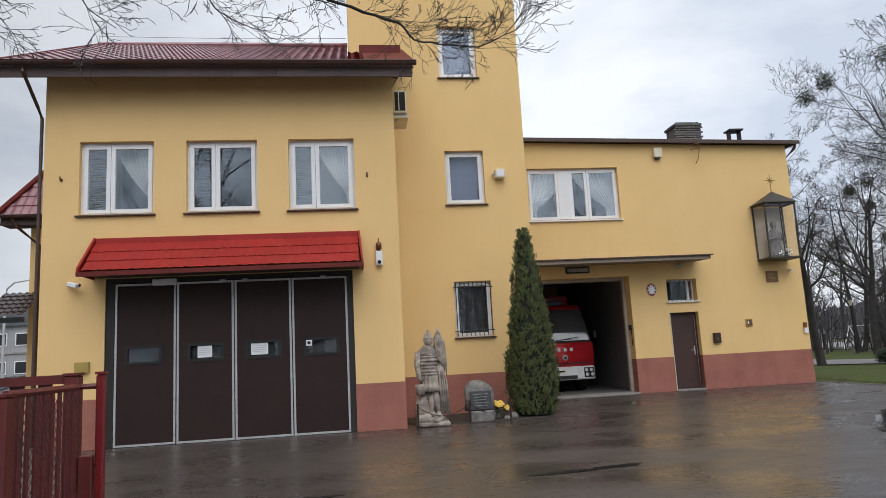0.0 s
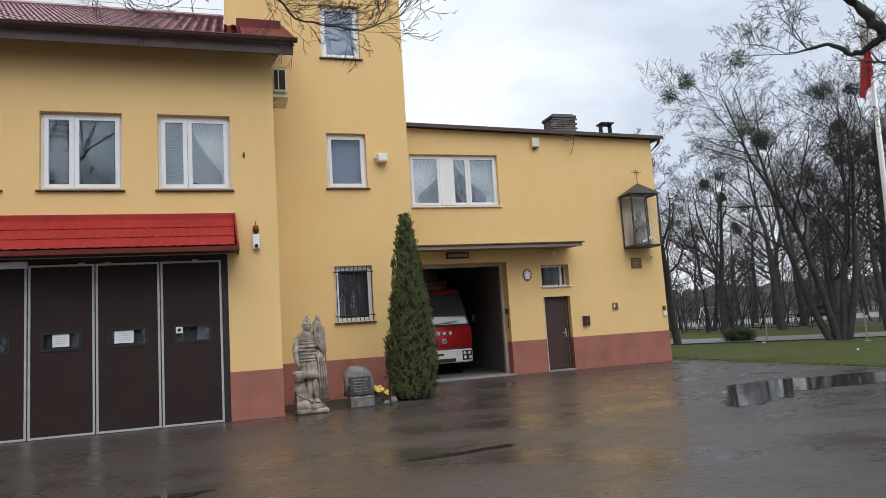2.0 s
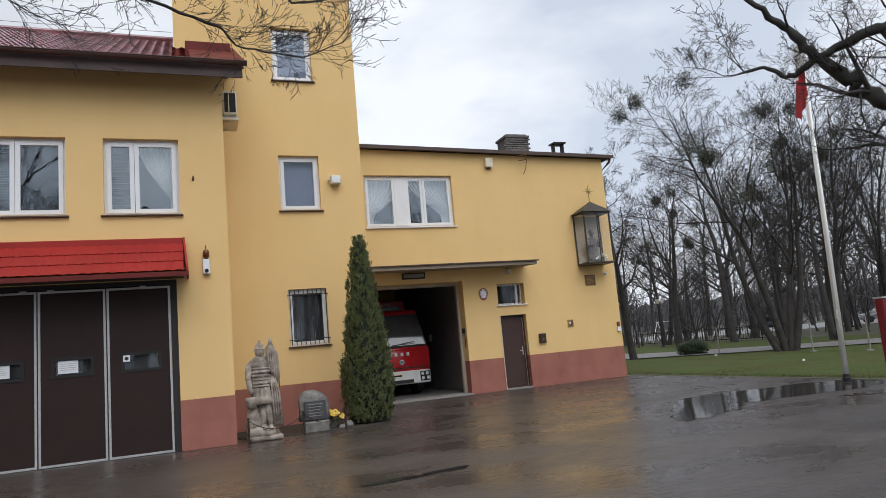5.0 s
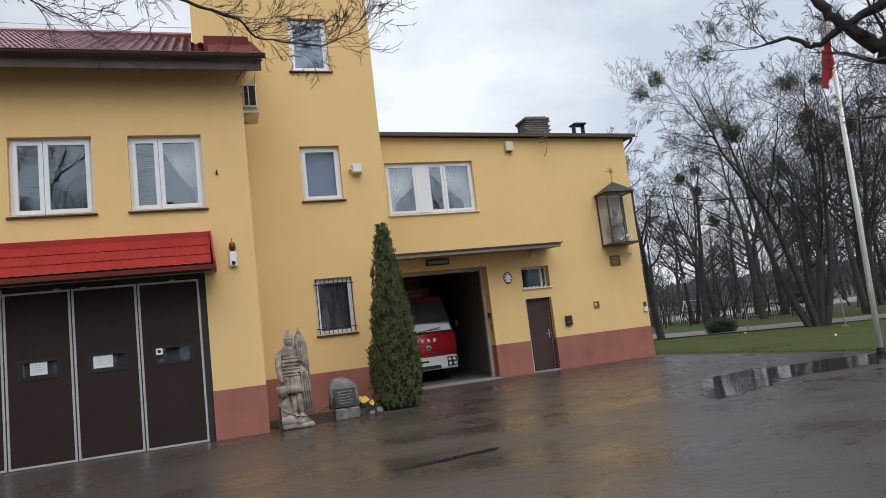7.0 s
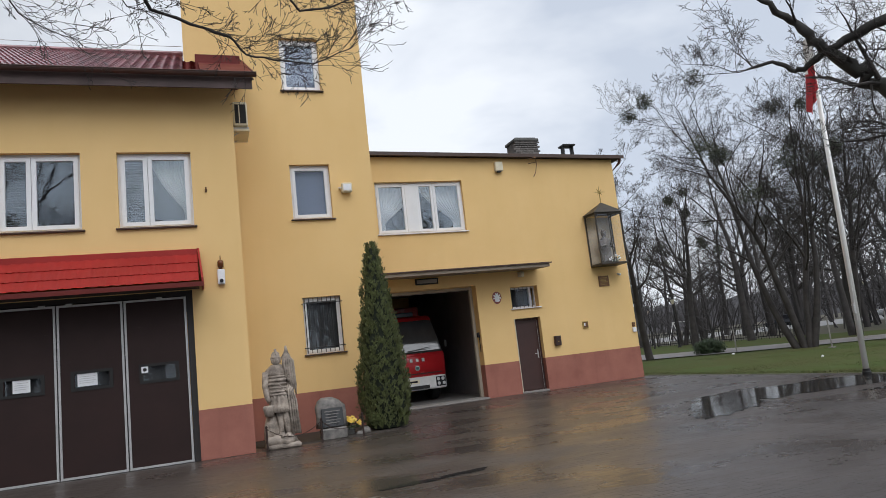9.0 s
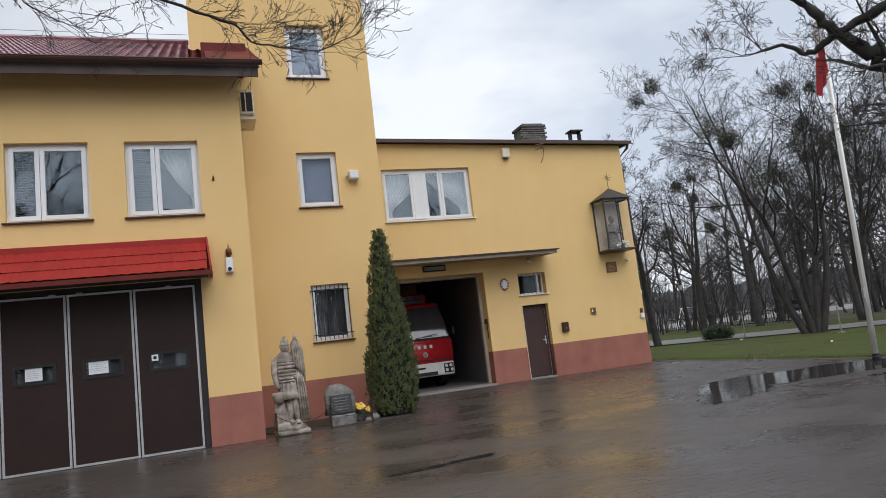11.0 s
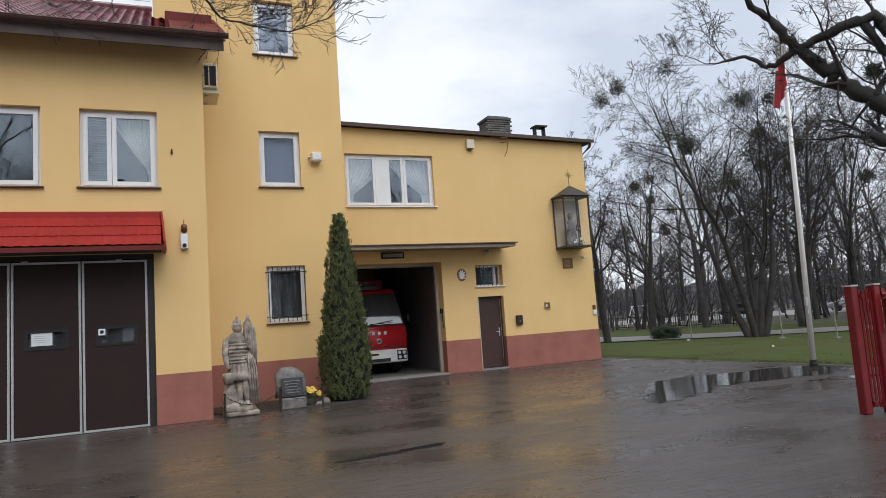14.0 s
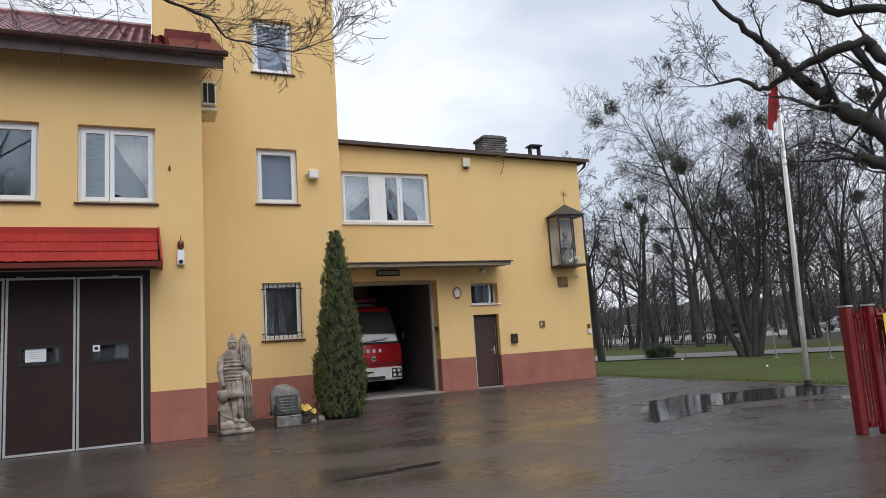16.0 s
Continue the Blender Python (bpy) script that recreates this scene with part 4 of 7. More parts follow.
for k in range(14):
    a = rnd.uniform(0, 6.28)
    tube(bm, [(11.12, 4.36, sz0), (11.12 + 0.18 * math.cos(a), 4.36 + 0.05 * math.sin(a), sz0 + rnd.uniform(0.06, 0.2))], 0.006, 4)
part("stems", bm, mat("dull_green_stems", (0.05, 0.09, 0.04), 0.7, bump=0), t)

# chimney of brick courses, roof vent
chim = thing("chimney", (10.05, 7.4, 7.3), "sooty brick chimney with a slab cap", "chimney")
box_part("core", (9.66, 10.50, 7.06, 7.74, 7.15, 8.3), BRICKG, chim)
brick = bpy.data.meshes.new("brick")
bm = B()
box(bm, -0.115, 0.115, -0.02, 0.02, -0.03, 0.03, 0.006)
bm.to_mesh(brick)
bm.free()
brick.materials.append(BRICKG)
for c in range(12):
    for k in range(4):
        ob = new("brick", brick)
        ob.parent = chim
        ob.location = Vector((9.72 + 0.235 * k + (0.03 if c % 2 else -0.03), 7.045 + rnd.uniform(-0.006, 0.004), 7.36 + 0.078 * c)) - chim.location
bm = B()
box(bm, 9.61, 10.55, 7.0, 7.8, 8.26, 8.36, 0.02)
box(bm, 9.68, 10.48, 7.06, 7.74, 8.36, 8.41, 0.02)
part("cap", bm, mat("sooty_cap", (0.11, 0.11, 0.105), 0.8, scale=4), chim)
t = thing("roof_vent", (11.75, 7.2, 7.3), "small dark roof vent with a flat cap", "vent")
box_part("cap", (11.5, 11.98, 7.0, 7.4, 8.10, 8.15), BLACKIRON, t)
for x in (11.56, 11.92):
    box_part("leg", (x - 0.02, x + 0.02, 7.1, 7.3, 7.2, 8.10), BLACKIRON, t)

# lightning wire along the ridge
bm = B()
tube(bm, [(-7.3, 4.5, 10.02), (-4, 4.5, 9.98), (-0.9, 4.5, 10.0)], 0.008, 5)
tube(bm, [(-7.28, 4.5, 9.75), (-7.28, 4.5, 10.06)], 0.012, 5)
tube(bm, [(-3.2, 4.5, 9.7), (-3.2, 4.5, 10.0)], 0.012, 5)
solo("lightning_wire", bm, GALV, "thin lightning conductor wire along the roof ridge", "wire")

# ---- before the tower: statue, memorial stone, flowers, chain, thuja ----
def ring_body(bm, rings, sides=20, wob=0.0, seed=0):
    """A closed body from (z, cx, cy, rx, ry) sections with carved unevenness."""
    rows = []
    for z, cx, cy, rx, ry in rings:
        row = []
        for k in range(sides):
            a = 2 * math.pi * k / sides
            w = 1 + wob * noise.noise((math.cos(a) * 2.2 + seed, math.sin(a) * 2.2, z * 5))
            row.append(bm.verts.new((cx + rx * w * math.cos(a), cy + ry * w * math.sin(a), z)))
        rows.append(row)
    for ra, rb in zip(rows, rows[1:]):
        for k in range(sides):
            bm.faces.new((ra[k], ra[(k + 1) % sides], rb[(k + 1) % sides], rb[k]))
    bm.faces.new(rows[0]), bm.faces.new(rows[-1])


def statue():
    bm = B()
    sx, sy = 0.50, 0.15
    # rough rock base
    box(bm, sx - 0.34, sx + 0.36, sy - 0.26, sy + 0.26, 0, 0.10, 0.03)
    box(bm, sx - 0.33, sx + 0.24, sy - 0.22, sy + 0.24, 0.07, 0.25, 0.05)
    ring_body(bm, [(0.08, sx + 0.02, sy, 0.30, 0.24), (0.18, sx, sy, 0.28, 0.22), (0.27, sx - 0.02, sy, 0.22, 0.18)], 9, 0.3, 1)
    ring_body(bm, [(0.2, sx - 0.2, sy + 0.02, 0.16, 0.14), (0.45, sx - 0.19, sy + 0.03, 0.15, 0.13), (0.62, sx - 0.17, sy + 0.05, 0.12, 0.1), (0.72, sx - 0.16, sy + 0.06, 0.05, 0.05)], 14, 0.45, 3)
    # legs
    tube(bm, [(sx + 0.0, sy - 0.06, 0.22), (sx + 0.0, sy - 0.03, 0.5), (sx - 0.02, sy, 0.82)], [0.055, 0.075, 0.095], 12)
    tube(bm, [(sx + 0.13, sy - 0.09, 0.24), (sx + 0.12, sy - 0.08, 0.5), (sx + 0.08, sy, 0.82)], [0.055, 0.072, 0.095], 12)
    for x in (sx, sx + 0.13):
        ring_body(bm, [(0.22, x, sy - 0.12, 0.06, 0.12), (0.27, x, sy - 0.11, 0.055, 0.1), (0.31, x, sy - 0.07, 0.045, 0.05)], 12, 0.1, 5)
    # kilt with pleats
    rows = []
    for z, r in ((0.70, 0.235), (0.80, 0.225), (0.95, 0.2), (1.06, 0.185)):
        rows.append([bm.verts.new((sx + 0.01 + r * (1 + 0.10 * math.cos(14 * a)) * math.cos(a), sy + 0.72 * r * (1 + 0.10 * math.cos(14 * a)) * math.sin(a), z)) for a in [2 * math.pi * k / 56 for k in range(56)]])
    for ra, rb in zip(rows, rows[1:]):
        for k in range(56):
            bm.faces.new((ra[k], ra[(k + 1) % 56], rb[(k + 1) % 56], rb[k]))
    bm.faces.new(rows[0]), bm.faces.new(rows[-1])
    # banded cuirass
    rings = []
    for k in range(13):
        z = 1.04 + 0.035 * k
        r = 0.185 + 0.02 * math.sin(k * 0.28) + (0.035 if k % 3 == 0 else 0)
        rings.append((z, sx, sy, r, r * 0.72))
    ring_body(bm, rings, 22, 0.04, 7)
    for k in range(5):
        z = 1.085 + 0.072 * k
        r = 0.205 + 0.012 * math.sin(k * 0.7)
        ring_body(bm, [(z, sx, sy, r - 0.02, (r - 0.02) * 0.74), (z + 0.008, sx, sy, r + 0.012, (r + 0.012) * 0.76), (z + 0.042, sx, sy, r + 0.016, (r + 0.016) * 0.76), (z + 0.05, sx, sy, r - 0.02, (r - 0.02) * 0.74)], 24, 0.05, k)
    # shoulders with mantle, neck, head, helmet
    ring_body(bm, [(1.42, sx - 0.02, sy + 0.02, 0.24, 0.15), (1.5, sx - 0.02, sy + 0.02, 0.25, 0.16), (1.57, sx - 0.02, sy + 0.02, 0.19, 0.13), (1.64, sx - 0.02, sy + 0.01, 0.1, 0.09)], 22, 0.18, 9)
    ring_body(bm, [(1.60, sx - 0.02, sy, 0.06, 0.06), (1.66, sx - 0.02, sy - 0.02, 0.075, 0.085), (1.74, sx - 0.02, sy - 0.02, 0.085, 0.1), (1.80, sx - 0.02, sy - 0.01, 0.08, 0.095), (1.86, sx - 0.02, sy, 0.05, 0.06)], 18, 0.06, 11)
    ring_body(bm, [(1.765, sx - 0.02, sy, 0.098, 0.12), (1.785, sx - 0.02, sy, 0.102, 0.122), (1.79, sx - 0.02, sy + 0.005, 0.095, 0.11), (1.86, sx - 0.02, sy + 0.01, 0.085, 0.1), (1.9, sx - 0.02, sy + 0.01, 0.04, 0.05)], 18, 0.03, 13)
    bm.verts.ensure_lookup_table()
    ring_body(bm, [(1.70, sx - 0.02, sy - 0.11, 0.02, 0.025), (1.74, sx - 0.02, sy - 0.105, 0.014, 0.02), (1.77, sx - 0.02, sy - 0.1, 0.008, 0.01)], 8)
    # arms
    tube(bm, [(sx - 0.23, sy, 1.5), (sx - 0.27, sy - 0.02, 1.25), (sx - 0.25, sy - 0.06, 1.0), (sx - 0.21, sy - 0.09, 0.92)], [0.08, 0.068, 0.052, 0.045], 12)
    tube(bm, [(sx + 0.2, sy, 1.5), (sx + 0.25, sy - 0.06, 1.28), (sx + 0.19, sy - 0.12, 1.32), (sx + 0.2, sy - 0.12, 1.42)], [0.08, 0.066, 0.052, 0.045], 12)
    # bucket at the lowered hand
    ring_body(bm, [(0.64, sx - 0.23, sy - 0.08, 0.09, 0.09), (0.82, sx - 0.23, sy - 0.08, 0.13, 0.12), (0.85, sx - 0.23, sy - 0.08, 0.11, 0.1)], 14, 0.12, 15)
    # cloak falling behind and to one side, in folds
    rows = []
    for z, off, half in ((0.23, 0.10, 0.30), (0.6, 0.09, 0.28), (1.0, 0.07, 0.25), (1.3, 0.04, 0.24), (1.52, 0.0, 0.22)):
        fr = []
        for k in range(29):
            u = k / 28
            fr.append((sx + off - half + 2 * half * u, sy + 0.13 - 0.12 * u + 0.06 * math.sin(u * 24) * (1.7 - z) * 0.7, z))
        rows.append([bm.verts.new(p) for p in fr] + [bm.verts.new((x, y + 0.06, z)) for x, y, z in reversed(fr)])
    for ra, rb in zip(rows, rows[1:]):
        for k in range(58):
            bm.faces.new((ra[k], ra[(k + 1) % 58], rb[(k + 1) % 58], rb[k]))
    bm.faces.new(rows[0]), bm.faces.new(rows[-1])
    # furled banner on its staff
    tube(bm, [(sx + 0.2, sy - 0.1, 0.3), (sx + 0.2, sy - 0.1, 1.95)], 0.018, 8)
    ring_body(bm, [(1.0, sx + 0.27, sy - 0.04, 0.03, 0.03), (1.15, sx + 0.26, sy - 0.05, 0.06, 0.05), (1.35, sx + 0.25, sy - 0.06, 0.075, 0.055), (1.6, sx + 0.21, sy - 0.08, 0.11, 0.07), (1.78, sx + 0.19, sy - 0.09, 0.09, 0.06), (1.88, sx + 0.19, sy - 0.1, 0.035, 0.03), (1.93, sx + 0.19, sy - 0.1, 0.03, 0.03), (1.99, sx + 0.19, sy - 0.1, 0.01, 0.01)], 18, 0.4, 17)
    for k in range(5):
        x = sx + 0.13 + 0.045 * k
        tube(bm, [(sx + 0.19, sy - 0.13, 1.86), (x, sy - 0.15, 1.68), (x + 0.02, sy - 0.13, 1.42 - 0.05 * k), (x + 0.03, sy - 0.09, 1.2 - 0.05 * k)], [0.012, 0.024, 0.026, 0.012], 7)
    for k in range(4):
        x = sx + 0.19 + 0.045 * k
        tube(bm, [(sx + 0.17 + 0.02 * k, sy - 0.09, 1.30), (x, sy - 0.13, 0.9), (x + 0.02, sy - 0.14, 0.26)], [0.012, 0.022, 0.028], 7)
    # crest and cheek guards of the helmet, belt, sword strap
    tube(bm, [(sx - 0.02, sy - 0.1, 1.83), (sx - 0.02, sy - 0.02, 1.93), (sx - 0.02, sy + 0.1, 1.86)], [0.015, 0.028, 0.015], 8)
    for s in (-1, 1):
        tube(bm, [(sx - 0.02 + 0.088 * s, sy - 0.03, 1.78), (sx - 0.02 + 0.075 * s, sy - 0.06, 1.66)], [0.026, 0.014], 8)
    ring_body(bm, [(1.035, sx, sy, 0.205, 0.155), (1.05, sx, sy, 0.212, 0.16), (1.075, sx, sy, 0.205, 0.155)], 24, 0.03, 2)
    tube(bm, [(sx - 0.2, sy - 0.06, 1.45), (sx - 0.02, sy - 0.165, 1.25), (sx + 0.16, sy - 0.12, 1.08)], 0.016, 6)
    for v in bm.verts:
        v.co.x, v.co.z = 0.5 + (v.co.x - 0.5) * 0.9, v.co.z * 0.94
    bmesh.ops.recalc_face_normals(bm, faces=bm.faces)
    bm.normal_update()
    for v in bm.verts:
        v.co += v.normal * 0.006 * noise.noise(v.co * 18) + v.normal * 0.007 * noise.noise(v.co * 7)
    return solo("statue", bm, STONE, "weathered sandstone statue of a helmeted soldier with banner", "statue", smooth=True)


statue()

stone = thing("memorial_stone", (1.5, 0.35, 0), "rough granite memorial stone with a dark inscribed plate", "memorial")
bm = B()
box(bm, 1.24, 1.74, 0.16, 0.52, 0, 0.22, 0.03)
for v in bm.verts:
    v.co += Vector((noise.noise(v.co * 7), noise.noise(v.co * 7 + Vector((5, 0, 0))), 0)) * 0.03
part("base_block", bm, GRANITE, stone)
bm = B()
ring_body(bm, [(0.22, 1.49, 0.38, 0.29, 0.13), (0.45, 1.48, 0.40, 0.3, 0.13), (0.62, 1.47, 0.42, 0.28, 0.12), (0.74, 1.44, 0.43, 0.2, 0.1), (0.80, 1.42, 0.44, 0.1, 0.06)], 20, 0.25, 21)
part("boulder", bm, GRANITE, stone, "", True)
bm = B()
vs = box(bm, 1.27, 1.69, 0.20, 0.235, 0.24, 0.60, 0.008)
bmesh.ops.rotate(bm, verts=bm.verts, cent=(1.48, 0.22, 0.24), matrix=Matrix.Rotation(radians(-9), 3, "X"))
pl = part("plate", bm, mat("black_granite_plate", (0.035, 0.037, 0.04), 0.3, bump=0.05), stone, "dark polished plate with unreadable lines")
for k in range(5):
    bm = B()
    box(bm, 1.33 + 0.02 * (k % 2), 1.63 - 0.03 * (k % 3), 0.194, 0.199, 0.53 - k * 0.055, 0.545 - k * 0.055)
    bmesh.ops.rotate(bm, verts=bm.verts, cent=(1.48, 0.22, 0.24), matrix=Matrix.Rotation(radians(-9), 3, "X"))
    part("unreadable_line", bm, GRANITE, pl)

YPETAL = mat("yellow_petals", (0.75, 0.48, 0.05), 0.7, color2=(0.8, 0.66, 0.2), scale=20, bump=0)
PLANTG = mat("dark_leaf", (0.035, 0.06, 0.022), 0.6, bump=0.1)
pot = thing("flower_pot", (1.92, 0.62, 0), "pot of yellow chrysanthemums by the memorial stone", "flowers")
bm = B()
lathe(bm, [(0.09, 0), (0.115, 0.11), (0.13, 0.12), (0.13, 0.14), (0.11, 0.14), (0.1, 0.12), (0.0, 0.12)], 1.86, 0.62, 16)
part("pot", bm, mat("grey_plastic_pot", (0.2, 0.19, 0.18), 0.6), pot)
bm = B()
for k in range(260):
    a, h = rnd.uniform(0, 6.28), rnd.uniform(0, 1)
    r = 0.24 * math.sqrt(rnd.random())
    p = Vector((1.86 + r * math.cos(a), 0.62 + r * math.sin(a), 0.13 + 0.17 * h * (1 - (r / 0.3) ** 2)))
    q = Vector((rnd.uniform(-1, 1), rnd.uniform(-1, 1), rnd.uniform(-0.3, 1))).normalized() * 0.05
    s = q.orthogonal().normalized() * 0.014
    bm.faces.new([bm.verts.new(v) for v in (p, p + q * 0.5 + s, p + q, p + q * 0.5 - s)])
tagged(part("leaves", bm, PLANTG, pot), kind="stuff")
for k in range(34):
    a = rnd.uniform(0, 6.28)
    r = 0.23 * math.sqrt(rnd.random())
    c = Vector((1.86 + r * math.cos(a), 0.60 + r * math.sin(a), 0.34 - 1.6 * r * r + rnd.uniform(-0.06, 0.02)))
    bm = B()
    up = (Vector((math.cos(a) * r * 3, math.sin(a) * r * 3 - 0.4, 0.8))).normalized()
    s1 = up.orthogonal().normalized()
    s2 = up.cross(s1)
    for j in range(10):
        b = 2 * math.pi * j / 10
        d = s1 * math.cos(b) + s2 * math.sin(b)
        e = s1 * -math.sin(b) + s2 * math.cos(b)
        bm.faces.new([bm.verts.new(v) for v in (c, c + d * 0.03 + e * 0.014 + up * 0.012, c + d * 0.052 + up * 0.004, c + d * 0.03 - e * 0.014 + up * 0.012)])
    part("blossom", bm, YPETAL, pot)
bm = B()
ring_body(bm, [(0, 2.16, 0.42, 0.1, 0.08), (0.08, 2.16, 0.42, 0.1, 0.08), (0.14, 2.16, 0.42, 0.05, 0.04)], 12, 0.3, 31)
solo("field_stone", bm, GRANITE, "rounded field stone at the edge of the bed", "stone", smooth=True)
bm = B()
ring_body(bm, [(0, 2.0, 0.3, 0.08, 0.06), (0.05, 2.0, 0.3, 0.08, 0.06), (0.09, 2.0, 0.3, 0.04, 0.03)], 12, 0.3, 33)
solo("field_stone", bm, GRANITE, "rounded field stone at the edge of the bed", "stone", smooth=True)
bm = B()
ring = [(1.6 + 1.7 * math.cos(a) * (1 + 0.06 * math.sin(5 * a)), 1.15 + 0.98 * math.sin(a) * (1 + 0.05 * math.cos(7 * a))) for a in [2 * math.pi * k / 40 for k in range(40)]]
top = [bm.verts.new((x, y, 0.025 + 0.012 * noise.noise((x * 3, y * 3, 0)))) for x, y in ring]
bot = [bm.verts.new((1.6 + (x - 1.6) * 1.04, 1.15 + (y - 1.15) * 1.04, -0.01)) for x, y in ring]
bm.faces.new(top)
for i in range(40):
    bm.faces.new((top[i], top[(i + 1) % 40], bot[(i + 1) % 40], bot[i]))
solo("planting_bed", bm, mat("wet_soil", (0.035, 0.027, 0.021), 0.75, grain=20, bump=0.8), "bed of wet dark soil before the tower", "soil", "structure")

# low chain from the statue past the stone
t = thing("chain_barrier", (0.18, -0.15, 0), "low rusty chain on short iron posts round the memorial", "chain")
CHAINM = mat("rusty_chain", (0.05, 0.03, 0.025), 0.7, metal=0.3)
posts = [(0.20, -0.16), (1.22, 0.02), (2.02, 0.05)]
for x, y in posts:
    bm = B()
    tube(bm, [(x, y, 0), (x, y, 0.42)], 0.018, 8)
    bmesh.ops.create_icosphere(bm, subdivisions=1, radius=0.028, matrix=Matrix.Translation((x, y, 0.43)))
    part("post", bm, CHAINM, t)
for (xa, ya), (xb, yb) in zip(posts, posts[1:]):
    bm = B()
    n = 26
    for k in range(n):
        u = (k + 0.5) / n
        c = Vector((xa + (xb - xa) * u, ya + (yb - ya) * u, 0.40 - 0.2 * 4 * u * (1 - u)))
        ax = Vector((xb - xa, yb - ya, -0.2 * 4 * (1 - 2 * u))).normalized()
        sd = ax.cross(Vector((0, 0, 1))).normalized() if k % 2 else Vector((0, 0, 1)).cross(ax.cross(Vector((0, 0, 1)))).normalized() * 0.9 + Vector((0, 0, 0.1))
        loop = [c + ax * 0.027 * math.cos(q) + sd * 0.014 * math.sin(q) for q in [2 * math.pi * j / 8 for j in range(9)]]
        tube(bm, loop, 0.0045, 4, False)
    part("chain", bm, CHAINM, t)

# thuja column: near-black core for the shade inside, small flattened sprays in overlapping fans
def thuja():
    r3 = random.Random(11)
    t = thing("thuja", (2.68, 0.72, 0), "tall dense columnar green thuja before the tower", "conifer")
    H, cx, cy = 3.92, 2.68, 0.72

    def rad(h):
        u = h / H
        return 0.57 * (min(1.0, 0.72 + 1.6 * u) if u < 0.18 else 1.0) * max(0.03, (1 - max(0.0, u - 0.12) / 0.9)) ** 0.66

    bm = B()
    tube(bm, [(cx, cy, 0), (cx, cy, 3.3)], [0.07, 0.02], 8)
    part("trunk", bm, BARK, t)
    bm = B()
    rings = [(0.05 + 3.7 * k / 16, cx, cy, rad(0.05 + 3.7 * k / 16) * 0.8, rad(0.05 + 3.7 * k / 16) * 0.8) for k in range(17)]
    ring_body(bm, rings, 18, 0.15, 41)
    part("shade_core", bm, mat("shaded_thuja_core", (0.012, 0.018, 0.008), 0.9, bump=0.2, grain=30), t)
    verts, faces = [], []
    for k in range(1500):
        u = (k + r3.random()) / 1500
        h0 = min(H - 0.12, 0.05 + (H - 0.1) * (1 - math.sqrt(1 - u)) * 1.02 if k % 3 else r3.uniform(0.05, H - 0.1))
        a0 = 2.39996 * k + r3.uniform(-0.3, 0.3)
        lump = 1 + 0.20 * noise.noise((math.cos(a0) * 1.9, math.sin(a0) * 1.9, h0 * 2.3)) + 0.12 * noise.noise((math.cos(a0) * 6, math.sin(a0) * 6, h0 * 7))
        r0 = rad(h0) * lump * r3.uniform(0.82, 1.02)
        out = Vector((math.cos(a0), math.sin(a0), 0))
        side = Vector((-math.sin(a0), math.cos(a0), 0))
        foot = Vector((cx, cy, h0)) + out * r0
        tilt = r3.uniform(-0.5, 0.5)
        plane = side * math.cos(tilt) + out * math.sin(tilt)
        size = r3.uniform(0.08, 0.15)
        for j in range(26):
            f = r3.uniform(-1, 1)
            up = (Vector((0, 0, 1)) + plane * f * 0.8 + out * r3.uniform(0.1, 0.5)).normalized()
            p = foot + up * size * r3.uniform(-0.25, 0.75) + out * r3.uniform(-0.035, 0.02)
            ln = r3.uniform(0.028, 0.062)
            tn = (plane * r3.uniform(0.5, 1) + out * r3.uniform(-0.6, 0.6)).normalized() * ln * 0.24
            i0 = len(verts)
            verts += [p, p + up * ln * 0.45 + tn, p + up * ln, p + up * ln * 0.45 - tn, p + up * ln * 0.75 + tn * 0.6, p + up * ln * 0.75 - tn * 0.6]
            faces += [(i0, i0 + 1, i0 + 4, i0 + 2), (i0, i0 + 2, i0 + 5, i0 + 3)]
    me = bpy.data.meshes.new("foliage")
    me.from_pydata([v - t.location for v in verts], [], faces)
    me.materials.append(mat("thuja_sprays", (0.125, 0.145, 0.048), 0.75, color2=(0.055, 0.068, 0.026), scale=7, island=0.3, bump=0))
    ob = new("foliage", me)
    ob.parent = t
    ob["kind"] = "stuff"


thuja()

# ---- fire truck in the bay ----
TRUCKRED = mat("fire_truck_red_paint", (0.42, 0.018, 0.022), 0.25, color2=(0.36, 0.015, 0.02), scale=1.5, bump=0)
TRUCKWHITE = mat("white_bumper_paint", (0.72, 0.72, 0.72), 0.35, bump=0)
truck = thing("fire_truck", (4.85, 6.3, 0.05), "red fire truck with white bumper parked in the bay", "truck")
tx0, tx1, ty = 3.72, 5.98, 6.3
bm = B()
prof = [(0.0, 0.80), (-0.03, 1.15), (0.0, 1.42), (0.06, 1.50), (2.0, 1.50), (2.0, 0.6), (0.2, 0.6)]
la = [bm.verts.new((tx0, ty + y, z)) for y, z in prof]
lb = [bm.verts.new((tx1, ty + y, z)) for y, z in prof]
bm.faces.new(la), bm.faces.new(lb)
for i in range(len(prof)):
    bm.faces.new((la[i], la[(i + 1) % len(prof)], lb[(i + 1) % len(prof)], lb[i]))
bmesh.ops.bevel(bm, geom=list(bm.edges), offset=0.04, segments=3, affect="EDGES")
cab = part("cab", bm, TRUCKRED, truck, "", True)


